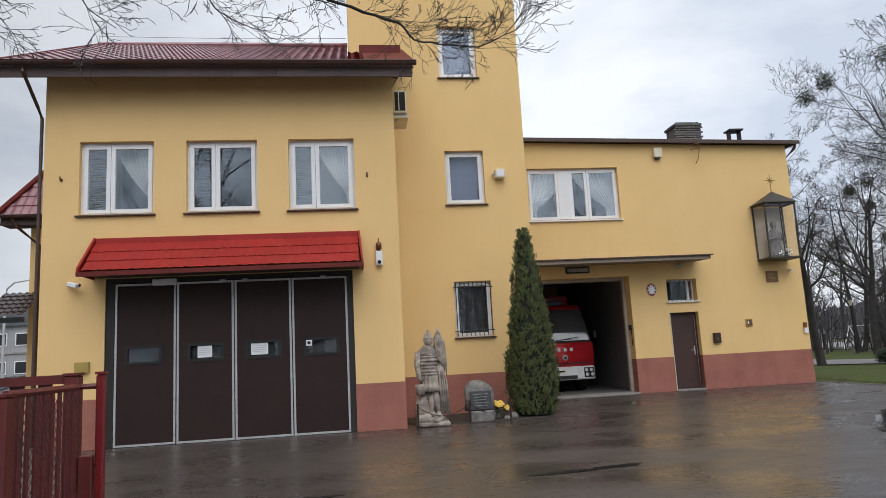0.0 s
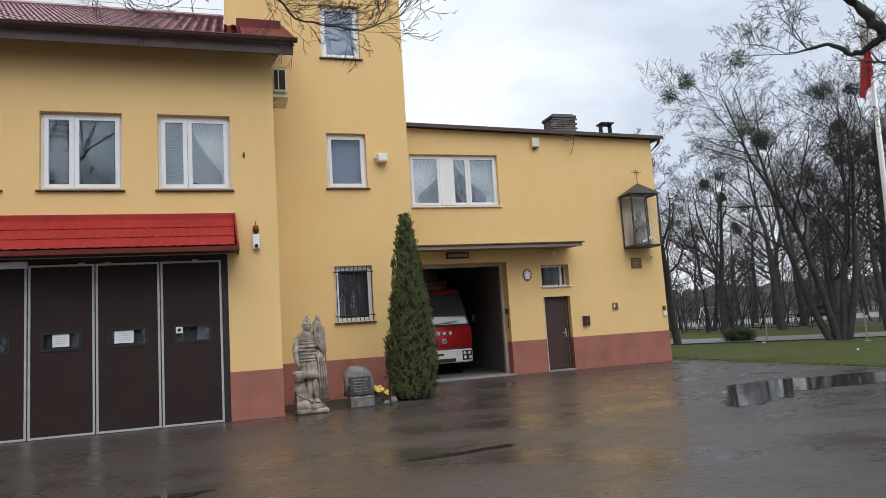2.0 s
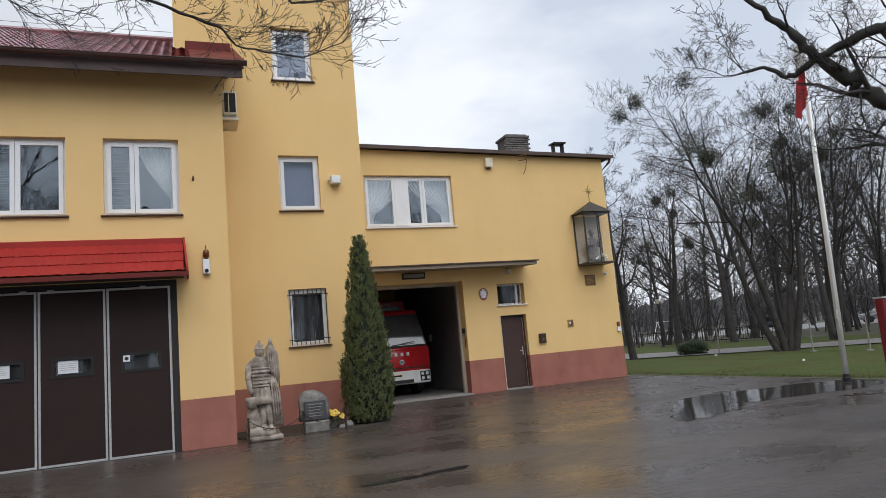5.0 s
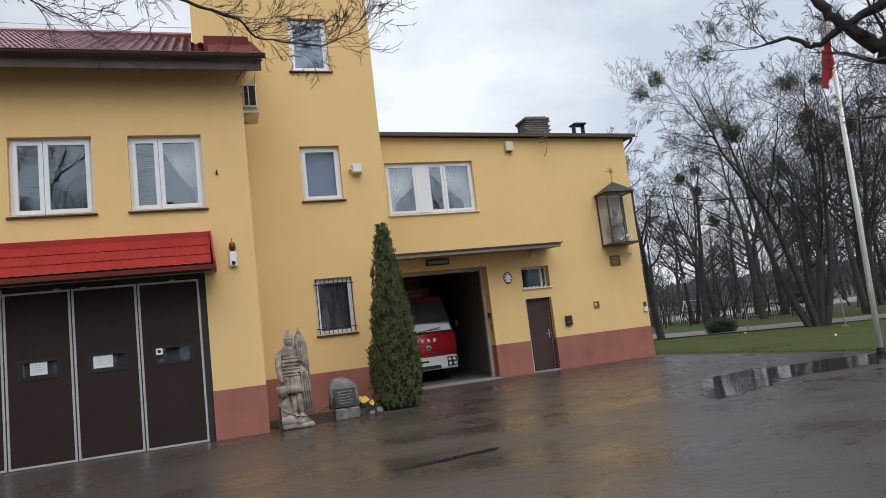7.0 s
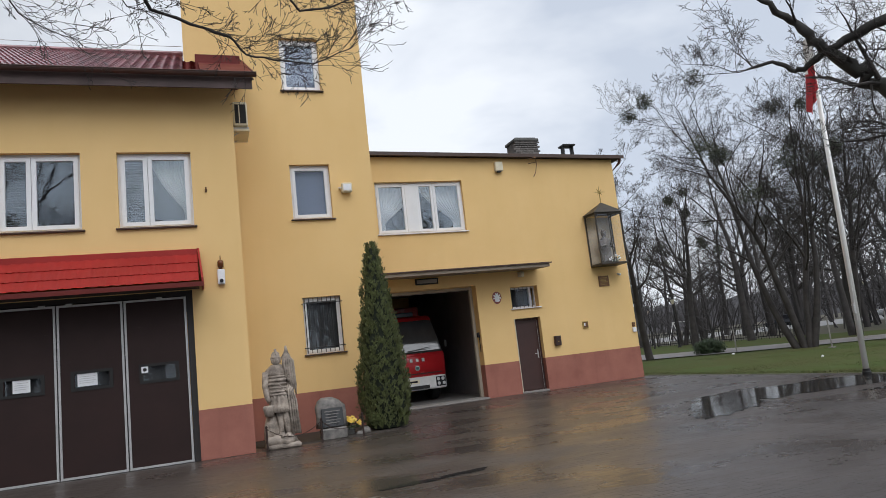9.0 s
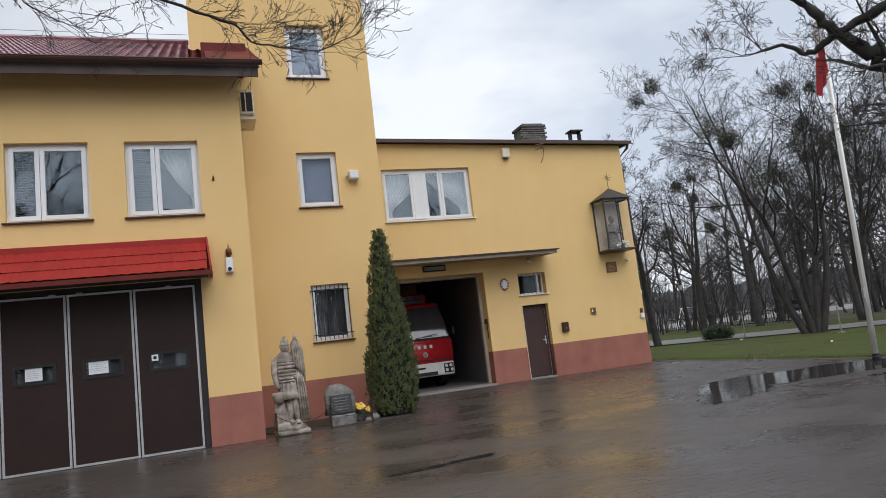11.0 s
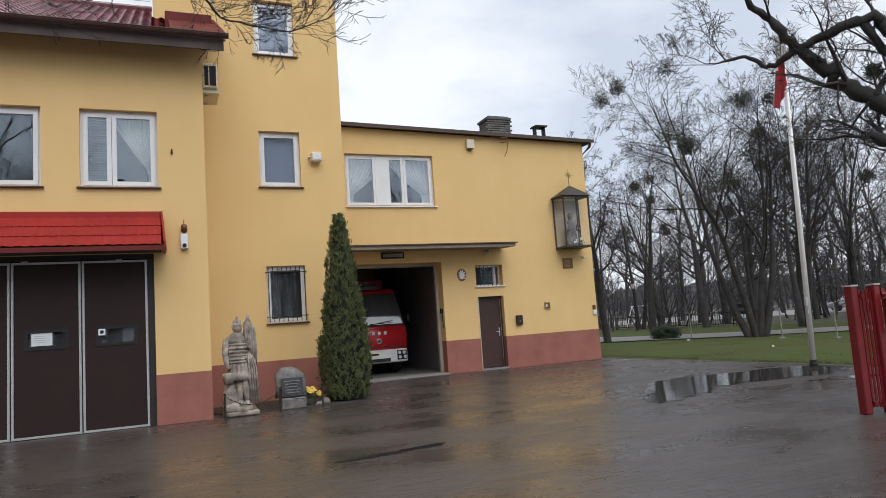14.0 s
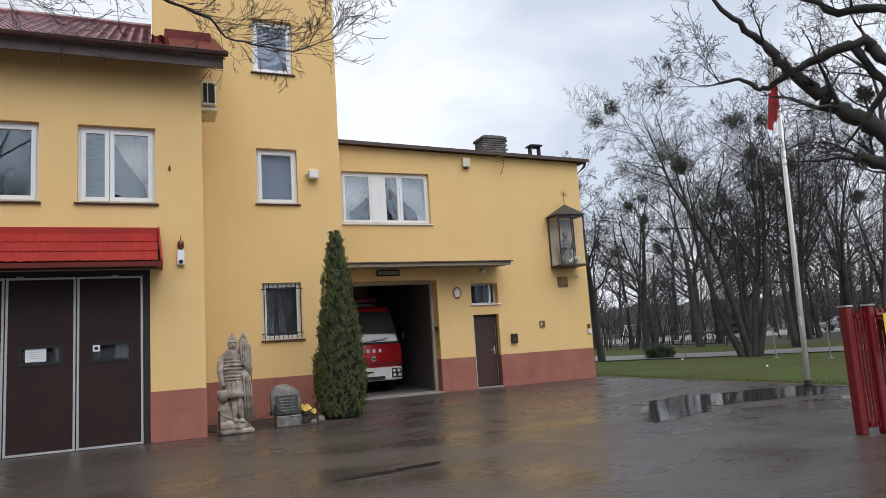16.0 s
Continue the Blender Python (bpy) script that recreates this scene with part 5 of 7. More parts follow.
def cab_loft(rows):
    """Closed body of level sections (z, front y, side inset), running back over the cab."""
    bm = B()
    rings = [[bm.verts.new(p) for p in ((tx0 + k, ty + y, z), (tx1 - k, ty + y, z), (tx1 - k, ty + 2.0, z), (tx0 + k, ty + 2.0, z))] for z, y, k in rows]
    for ra, rb in zip(rings, rings[1:]):
        for i in range(4):
            bm.faces.new((ra[i], ra[(i + 1) % 4], rb[(i + 1) % 4], rb[i]))
    bm.faces.new(rings[0]), bm.faces.new(rings[-1])
    return bm


part("pillars", cab_loft(((1.46, 0.07, 0.03), (1.52, 0.066, 0.04), (1.90, 0.18, 0.10), (2.15, 0.255, 0.15), (2.45, 0.345, 0.21))), BLACKRUBBER, cab, "black window pillars")
part("cab_roof", cab_loft(((2.452, 0.335, 0.20), (2.54, 0.40, 0.22), (2.60, 0.55, 0.26), (2.63, 0.8, 0.32))), TRUCKRED, cab)
bm = B()
rows = []
for y, z, k in ((0.066, 1.53, 0.09), (0.096, 1.62, 0.11), (0.135, 1.75, 0.135), (0.18, 1.90, 0.165), (0.255, 2.15, 0.215), (0.338, 2.43, 0.275)):
    rows.append([bm.verts.new((tx0 + k + (tx1 - tx0 - 2 * k) * i / 6, ty + y - 0.018 - 0.012 * (1 - (i / 3 - 1) ** 2), z)) for i in range(7)])
for ra, rb in zip(rows, rows[1:]):
    for i in range(6):
        bm.faces.new((ra[i], ra[i + 1], rb[i + 1], rb[i]))
part("windscreen", bm, mat("truck_windscreen", (0.05, 0.055, 0.06), 0.05, bump=0, rough_var=0.02, spec=1.0), cab, "", True)
bm = B()
box(bm, tx0 + 0.04, tx1 - 0.04, ty - 0.11, ty + 0.1, 0.40, 0.78, 0.035)
bump_ = part("bumper", bm, TRUCKWHITE, truck, "white steel bumper")
for x in (tx0 + 0.22, tx1 - 0.22):
    lamp = box_part("headlight", (x - 0.15, x + 0.15, ty - 0.122, ty - 0.111, 0.46, 0.74), DARKGLASS, bump_, "dark headlight cluster", 0.01)
    for dx, z in ((-0.08, 0.67), (0.06, 0.67), (0.09, 0.54), (-0.07, 0.54)):
        bm = B()
        lathe(bm, [(0.0, 0), (0.045, 0), (0.05, 0.012), (0.0, 0.012)], sides=12)
        bmesh.ops.rotate(bm, verts=bm.verts, cent=(0, 0, 0), matrix=Matrix.Rotation(radians(90), 3, "X"))
        bmesh.ops.translate(bm, verts=bm.verts, vec=(x + dx, ty - 0.123, z))
        part("lamp_bowl", bm, GALV, lamp)
box_part("plate", (4.62, 5.10, ty - 0.125, ty - 0.111, 0.60, 0.71), CREAM, bump_, "number plate with a plain bar")
box_part("plate_bar", (4.68, 5.04, ty - 0.129, ty - 0.1255, 0.63, 0.68), DARKGLASS, bump_)
box_part("lower_intake", (4.3, 5.4, ty - 0.12, ty - 0.111, 0.43, 0.53), BLACKRUBBER, bump_)
for k in range(4):
    x = 4.70 + 0.185 * k
    box_part("badge_bar", (x, x + 0.085, ty - 0.045, ty - 0.028, 1.225, 1.32), TRUCKWHITE, cab, "", 0.006)
bm = B()
lathe(bm, [(0.075, 0), (0.075, 0.012), (0.05, 0.014), (0.05, 0.0)], sides=18)
bmesh.ops.rotate(bm, verts=bm.verts, cent=(0, 0, 0), matrix=Matrix.Rotation(radians(90), 3, "X"))
bmesh.ops.translate(bm, verts=bm.verts, vec=(5.10, ty - 0.03, 1.04))
part("round_badge", bm, GALV, cab)
bm = B()
box(bm, tx0 + 0.12, tx1 - 0.12, ty - 0.03, ty - 0.018, 0.86, 0.885)
part("grille", bm, BLACKRUBBER, cab)
for s, x in ((-1, tx0), (1, tx1)):
    bm = B()
    tube(bm, [(x - 0.05 * s, ty + 0.2, 1.6), (x + 0.06 * s, ty - 0.02, 1.78), (x + 0.06 * s, ty - 0.02, 1.6)], 0.012, 6)
    box(bm, x + 0.06 * s - 0.04, x + 0.06 * s + 0.04, ty - 0.07, ty - 0.03, 1.58, 1.78, 0.012)
    part("mirror", bm, BLACKRUBBER, truck)
    for k in range(2):
        bm = B()
        tube(bm, [(tx0 + 0.25 + 0.9 * k + (0.1 if s > 0 else 0), ty + 0.03, 1.55), (tx0 + 0.95 + 0.9 * k, ty + 0.06, 1.60 + 0.03 * s)], 0.01, 5)
        part("wiper", bm, BLACKRUBBER, truck)
box_part("body", (3.74, 5.96, ty + 2.05, ty + 5.8, 0.7, 3.0), TRUCKRED, truck, "", 0.04)
box_part("light_bar", (4.1, 5.6, ty + 1.5, ty + 1.8, 2.635, 2.8), mat("blue_light_bar", (0.008, 0.012, 0.05), 0.3, bump=0), truck, "", 0.03)
box_part("chassis", (4.3, 5.4, ty + 0.15, ty + 5.6, 0.42, 0.69), BLACKIRON, truck)
for x in (tx0 + 0.02, tx1 - 0.30):
    for y in (ty + 1.0, ty + 4.4):
        bm = B()
        lathe(bm, [(0.22, 0), (0.42, 0.0), (0.46, 0.04), (0.46, 0.24), (0.42, 0.28), (0.22, 0.28)], sides=20)
        bmesh.ops.rotate(bm, verts=bm.verts, cent=(0, 0, 0), matrix=Matrix.Rotation(radians(90), 3, "Y"))
        bmesh.ops.translate(bm, verts=bm.verts, vec=(x, y, 0.51))
        wh = part("wheel", bm, BLACKRUBBER, truck)
        bm = B()
        lathe(bm, [(0.0, 0.06), (0.1, 0.04), (0.22, 0.08), (0.23, 0.26), (0.0, 0.26)], sides=16)
        bmesh.ops.rotate(bm, verts=bm.verts, cent=(0, 0, 0), matrix=Matrix.Rotation(radians(90), 3, "Y"))
        bmesh.ops.translate(bm, verts=bm.verts, vec=(x, y, 0.51))
        part("rim", bm, GALV, wh)

# ---- flagpole ----
pole = thing("flagpole", (11.95, -2.66, 0), "white painted flagpole at the lawn edge with a limp flag", "flagpole")
bm = B()
tube(bm, [(11.95, -2.66, 0.1), (12.01, -2.71, 3.5), (12.085, -2.765, 7.4)], [0.06, 0.052, 0.04], 14)
part("mast", bm, POLEWHITE, pole, "", True)
bm = B()
lathe(bm, [(0.085, 0), (0.085, 0.05), (0.072, 0.07), (0.068, 0.12), (0.0, 0.12)], 11.95, -2.66, 16)
part("base_collar", bm, BLACKIRON, pole)
bm = B()
tube(bm, [(11.88, -2.75, 1.1), (11.94, -2.80, 4), (12.03, -2.80, 7.1)], 0.006, 5)
part("halyard", bm, POLEWHITE, pole)
bm = B()
box(bm, 11.83, 11.88, -2.76, -2.71, 1.25, 1.45, 0.008)
part("cleat", bm, GALV, pole)
FLAGW, FLAGR = mat("white_cloth", (0.72, 0.70, 0.68), 0.85, bump=0.1), mat("red_cloth", (0.42, 0.022, 0.03), 0.85, bump=0.1)


def flag_sheet(name, u0, u1, material):
    """Hanging cloth: u runs down, the free edge drops below the hoist and folds on itself."""
    bm = B()
    n, m = 18, 22
    rows = []
    for i in range(n + 1):
        u = u0 + (u1 - u0) * i / n
        row = []
        for j in range(m + 1):
            v = j / m
            x = 12.04 - 0.40 * v * (0.08 + u ** 1.4) + 0.03 * math.sin(9 * v + 3 * u)
            y = -2.78 + 0.10 * math.sin(14 * v + 4 * u) * (0.3 + v)
            z = 7.36 - 1.25 * u - 0.62 * v ** 1.2 * (0.3 + 0.75 * u)
            row.append(bm.verts.new((x, y, z)))
        rows.append(row)
    for i in range(n):
        for j in range(m):
            bm.faces.new((rows[i][j], rows[i][j + 1], rows[i + 1][j + 1], rows[i + 1][j]))
    part(name, bm, material, flag, "", True)


flag = thing("flag", (11.9, -2.7, 6.9), "limp white and red flag hanging from the pole", "flag")
flag_sheet("white_field", 0.0, 0.42, FLAGW)
flag_sheet("red_field", 0.42, 1.0, FLAGR)

# ---- red gates at the street ----
def gate_post(parent, x, y, h, w=0.1, name="post", paint=None, cap=None):
    bm = B()
    box(bm, x - w, x + w, y - w, y + w, 0, h, 0.012)
    p = part(name, bm, paint or GATERED, parent)
    box_part("cap", (x - w - 0.006, x + w + 0.006, y - w - 0.006, y + w + 0.006, h, h + 0.02), cap or paint or GATERED, p)
    return p


def bar(parent, name, a, b, r, material=None, sides=6):
    bm = B()
    tube(bm, [a, b], r, sides)
    return part(name, bm, material or GATERED, parent)


rg = thing("street_gate", (7.0, -7.5, 0), "glossy red steel gate leaf with vertical slats, standing open", "gate")
# pale caps paint the sky's glint on wet red post tops
gate_post(rg, 7.0, -7.44, 1.54, 0.056, cap=GALV)
gate_post(rg, 7.245, -7.56, 1.54, 0.05, cap=GALV)
for k in range(4):
    x = 7.07 + 0.036 * k
    box_part("slat", (x - 0.0165, x + 0.0165, -7.50 - 0.02 * k, -7.485 - 0.02 * k, 0.08, 1.50 - 0.02 * (k % 2)), GATERED, rg)
box_part("foot_plate", (7.06, 7.19, -7.53, -7.50, 0.10, 0.15), GATERED, rg)
box_part("head_plate", (7.06, 7.19, -7.53, -7.50, 1.40, 1.44), GATERED, rg)
gdir = Vector((1.0, -0.16, 0)).normalized()
g0 = Vector((7.31, -7.60, 0))
for z in (0.16, 1.42):
    bar(rg, "rail", g0 + Vector((0, 0, z)), g0 + gdir * 3.4 + Vector((0, 0, z)), 0.03)
for k in range(44):
    p = g0 + gdir * (0.03 + 0.076 * k)
    box_part("slat", (p.x - 0.0285, p.x + 0.0285, p.y - 0.008, p.y + 0.008, 0.1, 1.50), GATERED, rg)
bar(rg, "brace", g0 + Vector((0, -0.03, 1.38)), g0 + gdir * 1.7 + Vector((0, -0.03, 0.2)), 0.022)
bar(rg, "end_post", g0 + gdir * 3.42 + Vector((0, 0, 0.0)), g0 + gdir * 3.42 + Vector((0, 0, 1.55)), 0.05)
SIGNY = mat("yellow_poster", (0.80, 0.68, 0.03), 0.5, bump=0)
ps = thing("event_poster", (7.6, -7.72, 1.0), "yellow printed poster tied to the red gate", "poster")
sy = -7.70
box_part("sheet", (7.30, 7.95, sy - 0.004, sy, 0.95, 1.435), SIGNY, ps)
bm = B()
sp = []
for k in range(10):
    a = math.pi / 2 + math.pi * k / 5
    r = 0.085 if k % 2 == 0 else 0.035
    sp.append(bm.verts.new((7.41 + r * math.cos(a), sy - 0.006, 1.21 + r * math.sin(a))))
bm.faces.new(sp)
part("star_mark", bm, BLACKRUBBER, ps)
for k in range(5):
    box_part("bold_bar", (7.53 + 0.08 * k, 7.59 + 0.08 * k, sy - 0.007, sy - 0.005, 1.10, 1.24), BLACKRUBBER, ps)
for z, w in ((1.36, 0.5), (1.03, 0.45), (0.985, 0.3)):
    box_part("unreadable_line", (7.40, 7.40 + w, sy - 0.007, sy - 0.005, z, z + 0.018), BLACKRUBBER, ps)

lg = thing("street_gate", (-2.95, -7.5, 0), "dark red steel gate leaf with wire mesh, standing open", "gate")
gate_post(lg, -3.10, -7.5, 1.36, 0.055, paint=GATEDARK)
gate_post(lg, -2.885, -7.52, 1.36, 0.032)
box_part("lock_box", (-3.03, -2.93, -7.56, -7.50, 0.35, 0.75), GATEDARK, lg, "", 0.008)
for z in (1.27, 0.68):
    bar(lg, "rail", (-3.05, -7.5, z), (-2.91, -7.5, z), 0.025, GATEDARK)
e0, e1 = Vector((-3.03, -7.62, 0)), Vector((-3.02, -8.72, 0))
for z in (1.27, 0.15):
    bar(lg, "rail", e0 + Vector((0, 0, z)), e1 + Vector((0, 0, z)), 0.028, GATEDARK)
gate_post(lg, -3.02, -8.78, 1.26, 0.06, "end_post", paint=GATEDARK)
for k in range(9):
    p = e0 + (e1 - e0) * ((k + 0.5) / 9)
    bar(lg, "slat", p + Vector((0, 0, 0.15)), p + Vector((0, 0, 1.27)), 0.017, GATEDARK)
MESHW = mat("rusty_mesh_wire", (0.10, 0.035, 0.03), 0.6, metal=0.3)
bm = B()
for k in range(-18, 18):
    for s in (1, -1):
        a = 0.065 * k
        pts = []
        for j in range(18):
            u, z = a + 0.065 * j * 1.0 if s > 0 else a + 1.1 - 0.065 * j, 0.17 + 0.065 * j
            if 0.0 <= u <= 1.1 and z <= 1.27:
                pts.append(e0 + (e1 - e0) * (u / 1.1) + Vector((0.03 * s, 0, z)))
        if len(pts) > 1:
            tube(bm, [pts[0], pts[-1]], 0.0025, 3, False)
tagged(part("wire_mesh", bm, MESHW, lg, "diamond wire mesh"), kind="stuff")
fl = thing("street_fence", (-5.0, -7.5, 0), "dark red steel fence panel with flat slats along the street", "fence")
for z in (1.30, 0.2):
    box_part("rail", (-8.6, -3.155, -7.53, -7.48, z, z + 0.07), GATEDARK, fl)
for k in range(26):
    x = -3.32 - 0.205 * k
    box_part("slat", (x - 0.05, x + 0.05, -7.475, -7.455, 0.1, 1.30), GATEDARK, fl)
fl2 = thing("street_fence", (-3.8, -8.9, 0), "dark red tube frame with wire mesh beside the gate", "fence")
gate_post(fl2, -4.7, -8.85, 1.25, 0.05, paint=GATEDARK)
bar(fl2, "rail", (-4.7, -8.82, 1.02), (-3.09, -8.80, 1.06), 0.022, GATEDARK)
bar(fl2, "brace", (-3.09, -8.84, 0.85), (-4.7, -8.84, 0.1), 0.03, GATEDARK)
bm = B()
for k in range(-16, 26):
    for s in (1, -1):
        pts = []
        for j in range(15):
            u, z = (0.07 * k + 0.07 * j) if s > 0 else (0.07 * k + 1.0 - 0.07 * j), 0.1 + 0.065 * j
            if 0.0 <= u <= 1.6:
                pts.append(Vector((-3.09 - u, -8.81 + 0.004 * s, z)))
        if len(pts) > 1:
            tube(bm, [pts[0], pts[-1]], 0.0022, 3, False)
tagged(part("wire_mesh", bm, MESHW, fl2, "diamond wire mesh"), kind="stuff")

# ---- trees ----
def mesh_from_lines(name, lines, sides, material):
    """One mesh of round tapered bars along many polylines (points, radii)."""
    verts, faces = [], []
    cs = [(math.cos(2 * math.pi * k / sides), math.sin(2 * math.pi * k / sides)) for k in range(sides)]
    for pts, radii in lines:
        base = len(verts)
        for i, p in enumerate(pts):
            d = pts[min(i + 1, len(pts) - 1)] - pts[max(i - 1, 0)]
            a = d.cross(Vector((0.13, 0.31, 1.0)))
            if a.length < 1e-6:
                a = Vector((1, 0, 0))
            a.normalize()
            b = d.cross(a).normalized()
            verts += [p + (a * c + b * s) * radii[i] for c, s in cs]
        for i in range(len(pts) - 1):
            o = base + i * sides
            faces += [(o + k, o + (k + 1) % sides, o + sides + (k + 1) % sides, o + sides + k) for k in range(sides)]
    me = bpy.data.meshes.new(name)
    me.from_pydata(verts, [], faces)
    me.polygons.foreach_set("use_smooth", [True] * len(me.polygons))
    me.materials.append(material)
    return me


def grow(rng, p, d, length, radius, level, plan, out):
    """Recursive limb. plan: for each level (segments, children, wobble, lift, first child, length share, spread)."""
    seg, kids, wob, lift, first, share, spread = plan[level]
    pts, radii = [p.copy()], [radius]
    d = d.normalized()
    for i in range(seg):
        d = (d + Vector((rng.gauss(0, wob), rng.gauss(0, wob), rng.gauss(0, wob) + lift))).normalized()
        p = p + d * (length / seg)
        pts.append(p.copy())
        radii.append(max(0.0035, radius * (1 - (0.93 if level == 0 else 0.75) * (i + 1) / seg)))
    out[level].append((pts, radii))
    if level + 1 >= len(plan):
        return
    for k in range(kids):
        f = first + (1 - first) * (k + rng.random()) / kids
        j = min(seg - 1, int(f * seg))
        q = pts[j].lerp(pts[j + 1], f * seg - j)
        ax = (pts[j + 1] - pts[j]).normalized()
        side = ax.orthogonal().normalized()
        side.rotate(Matrix.Rotation(rng.uniform(0, 2 * math.pi) + 2.4 * k, 3, ax))
        a = radians(rng.uniform(*spread))
        nd = ax * math.cos(a) + side * math.sin(a)
        grow(rng, q, nd, length * share * rng.uniform(0.65, 1.15) * (1.15 - 0.55 * f), max(0.004, radii[j] * (rng.uniform(0.36, 0.52) if level == 0 else rng.uniform(0.5, 0.68))), level + 1, plan, out)


def clump(rng, c, r, n):
    verts, faces = [], []
    for _ in range(n):
        p = c + Vector((rng.gauss(0, 1), rng.gauss(0, 1), rng.gauss(0, 1))).normalized() * r * rng.random() ** 0.45
        q = Vector((rng.uniform(-1, 1), rng.uniform(-1, 1), rng.uniform(-1, 1))).normalized() * 0.13
        s = q.orthogonal().normalized() * 0.026
        i = len(verts)
        verts += [p, p + q * 0.5 + s, p + q, p + q * 0.5 - s]
        faces.append((i, i + 1, i + 2, i + 3))
    return verts, faces


MISTLE = mat("mistletoe_leaves", (0.055, 0.066, 0.038), 0.7, color2=(0.04, 0.046, 0.03), bump=0)


def tree(seed, height, leans=((0, 0),), label="", clumps=0, radius=0.26, twig=None, fine=5, wide=0.46, low=0.28):
    """Bare tree: a stem for every lean, ascending limbs, and a crown of fine twigs."""
    rng = random.Random(seed)
    t = thing("tree", (0, 0, 0), label, "tree", "bare park trees")
    plan = [(11, 14, 0.07, 0.04, low, wide, (30, 66)), (7, 7, 0.13, 0.045, 0.2, 0.54, (30, 66)), (5, 6, 0.17, 0.03, 0.18, 0.58, (28, 62)), (3, fine, 0.2, 0.03, 0.15, 0.62, (25, 65)), (2, 0, 0.22, 0.0, 0, 0, (0, 0))]
    out = [[] for _ in plan]
    for k, (lx, ly) in enumerate(leans):
        grow(rng, Vector((lx, ly, -0.1)), Vector((lx, ly, 1)), height * (0.8 - 0.05 * k), radius * (1 if len(leans) == 1 else 0.72), 0, plan, out)
    crown = [(p, [max(0.0052, r * 0.85) for r in rr]) for lv in out[2:] for p, rr in lv]
    for nm, lines, sides, m in (("trunk", out[0] + out[1], 8, BARK), ("crown", crown, 3, twig or TWIG)):
        ob = new(nm, mesh_from_lines(nm, lines, sides, m))
        ob.parent = t
    ends = [pts[len(pts) * 2 // 3] for pts, _ in out[1] if pts[-1].z > height * 0.45]
    for k in range(clumps):
        v, f = clump(rng, rng.choice(ends), rng.uniform(0.3, 0.52), 620)
        me = bpy.data.meshes.new("mistletoe")
        me.from_pydata(v, [], f)
        me.materials.append(MISTLE)
        ob = new("mistletoe", me)
        ob.parent = t
        tagged(ob, "dark green mistletoe clump", kind="stuff")
    return t


def place(t, x, y, turn=0.0, s=1.0):
    t.location, t.rotation_euler, t.scale = (x, y, 0), (0, 0, radians(turn)), (s, s, s)
    return t


def again(t, x, y, turn, s):
    c = copy_thing(t, pose(x, y, 0, 0, 0, turn))
    c.scale = (s, s, s)
    return c


TL = "bare wet deciduous park tree with fine twigs"
ta = place(tree(3, 15.0, ((-0.22, 0.24), (-0.05, 0.06), (0.05, -0.05), (0.14, -0.14)), "bare many-stemmed park tree with mistletoe clumps on the lawn", 13, 0.22, wide=0.43, low=0.27, fine=4), 21.0, 7.2, 0, 0.96)
tb = place(tree(8, 15.5, ((0, 0),), TL, 2, 0.25), 30.3, 19.9, 0)
tc = place(tree(15, 15.0, ((0, 0),), TL, 2, 0.28), 31.5, 13.8, 40)
td = place(tree(21, 14.0, ((-0.14, 0.1), (0.1, -0.12)), TL, 3, 0.26), 28.3, 11.2, 130)
tf = place(tree(44, 15.0, ((0, 0),), TL, 2, 0.25, fine=1), 38, 26, 300, 1.0)
tg = place(tree(47, 14.5, ((-0.12, 0.08), (0.1, -0.1)), TL, 2, 0.25, fine=1), 40, 17, 80, 1.1)
te = place(tree(33, 11.5, ((-0.03, 0.04),), "slender bare tree close behind the wing", 0, 0.19, wide=0.34, low=0.3), 18.0, 12.95, 0, 0.95)
spots = [(tb, 34.2, 36.8, 70, 1.05), (tc, 23.4, 2.2, 200, 0.98), (tb, 26.5, -1.5, 160, 1.0), (td, 33.0, 5.0, 10, 0.9), (tf, 42, 33, 220, 1.1),
         (tf, 36.5, -3, 90, 1.1), (tg, 46, 8, 250, 1.15), (tf, 50, 24, 15, 1.1), (tf, 48, 42, 130, 1.1),
         (tc, 27.5, 21.5, 75, 0.85), (tf, 36, 31, 20, 0.95), (tg, 30.5, 26.5, 190, 0.9), (tg, 54, 14, 60, 1.1), (tf, 56, 34, 140, 1.15), (tg, 52, 50, 10, 1.1)]
for t, x, y, turn, s in spots:
    again(t, x, y, turn, s)
# trees across the street, mirrored in the panes
for t, x, y, turn, s in ((tf, -7, -30, 10, 0.95), (tf, 1, -27, 100, 0.9), (tg, -14, -26, 200, 1.1), (tg, 9, -31, 40, 1.0), (tf, 16, -28, 10, 1.0), (tg, -21, -32, 10, 1.0), (tg, -8.5, -22.5, 70, 1.35), (tf, 3.5, -24.0, 140, 1.35)):
    again(t, x, y, turn, s)

# far wood: one uncounted mass of bare trees and brush
rng = random.Random(77)
plan = [(5, 10, 0.05, 0.03, 0.25, 0.5, (25, 55)), (4, 7, 0.13, 0.05, 0.2, 0.55, (28, 62)), (2, 5, 0.18, 0.02, 0.15, 0.6, (28, 65)), (2, 0, 0.2, 0.0, 0, 0, (0, 0))]
out = [[] for _ in plan]
vd, pd = Vector((0.74, 0.67, 0)), Vector((0.67, -0.74, 0))
for k in range(80):
    p = Vector((-0.8, -13.3, 0)) + vd * rng.uniform(84, 150) + pd * rng.uniform(-48, 44)
    grow(rng, p, Vector((0, 0, 1)), rng.uniform(9, 14), rng.uniform(0.14, 0.26), 0, plan, out)
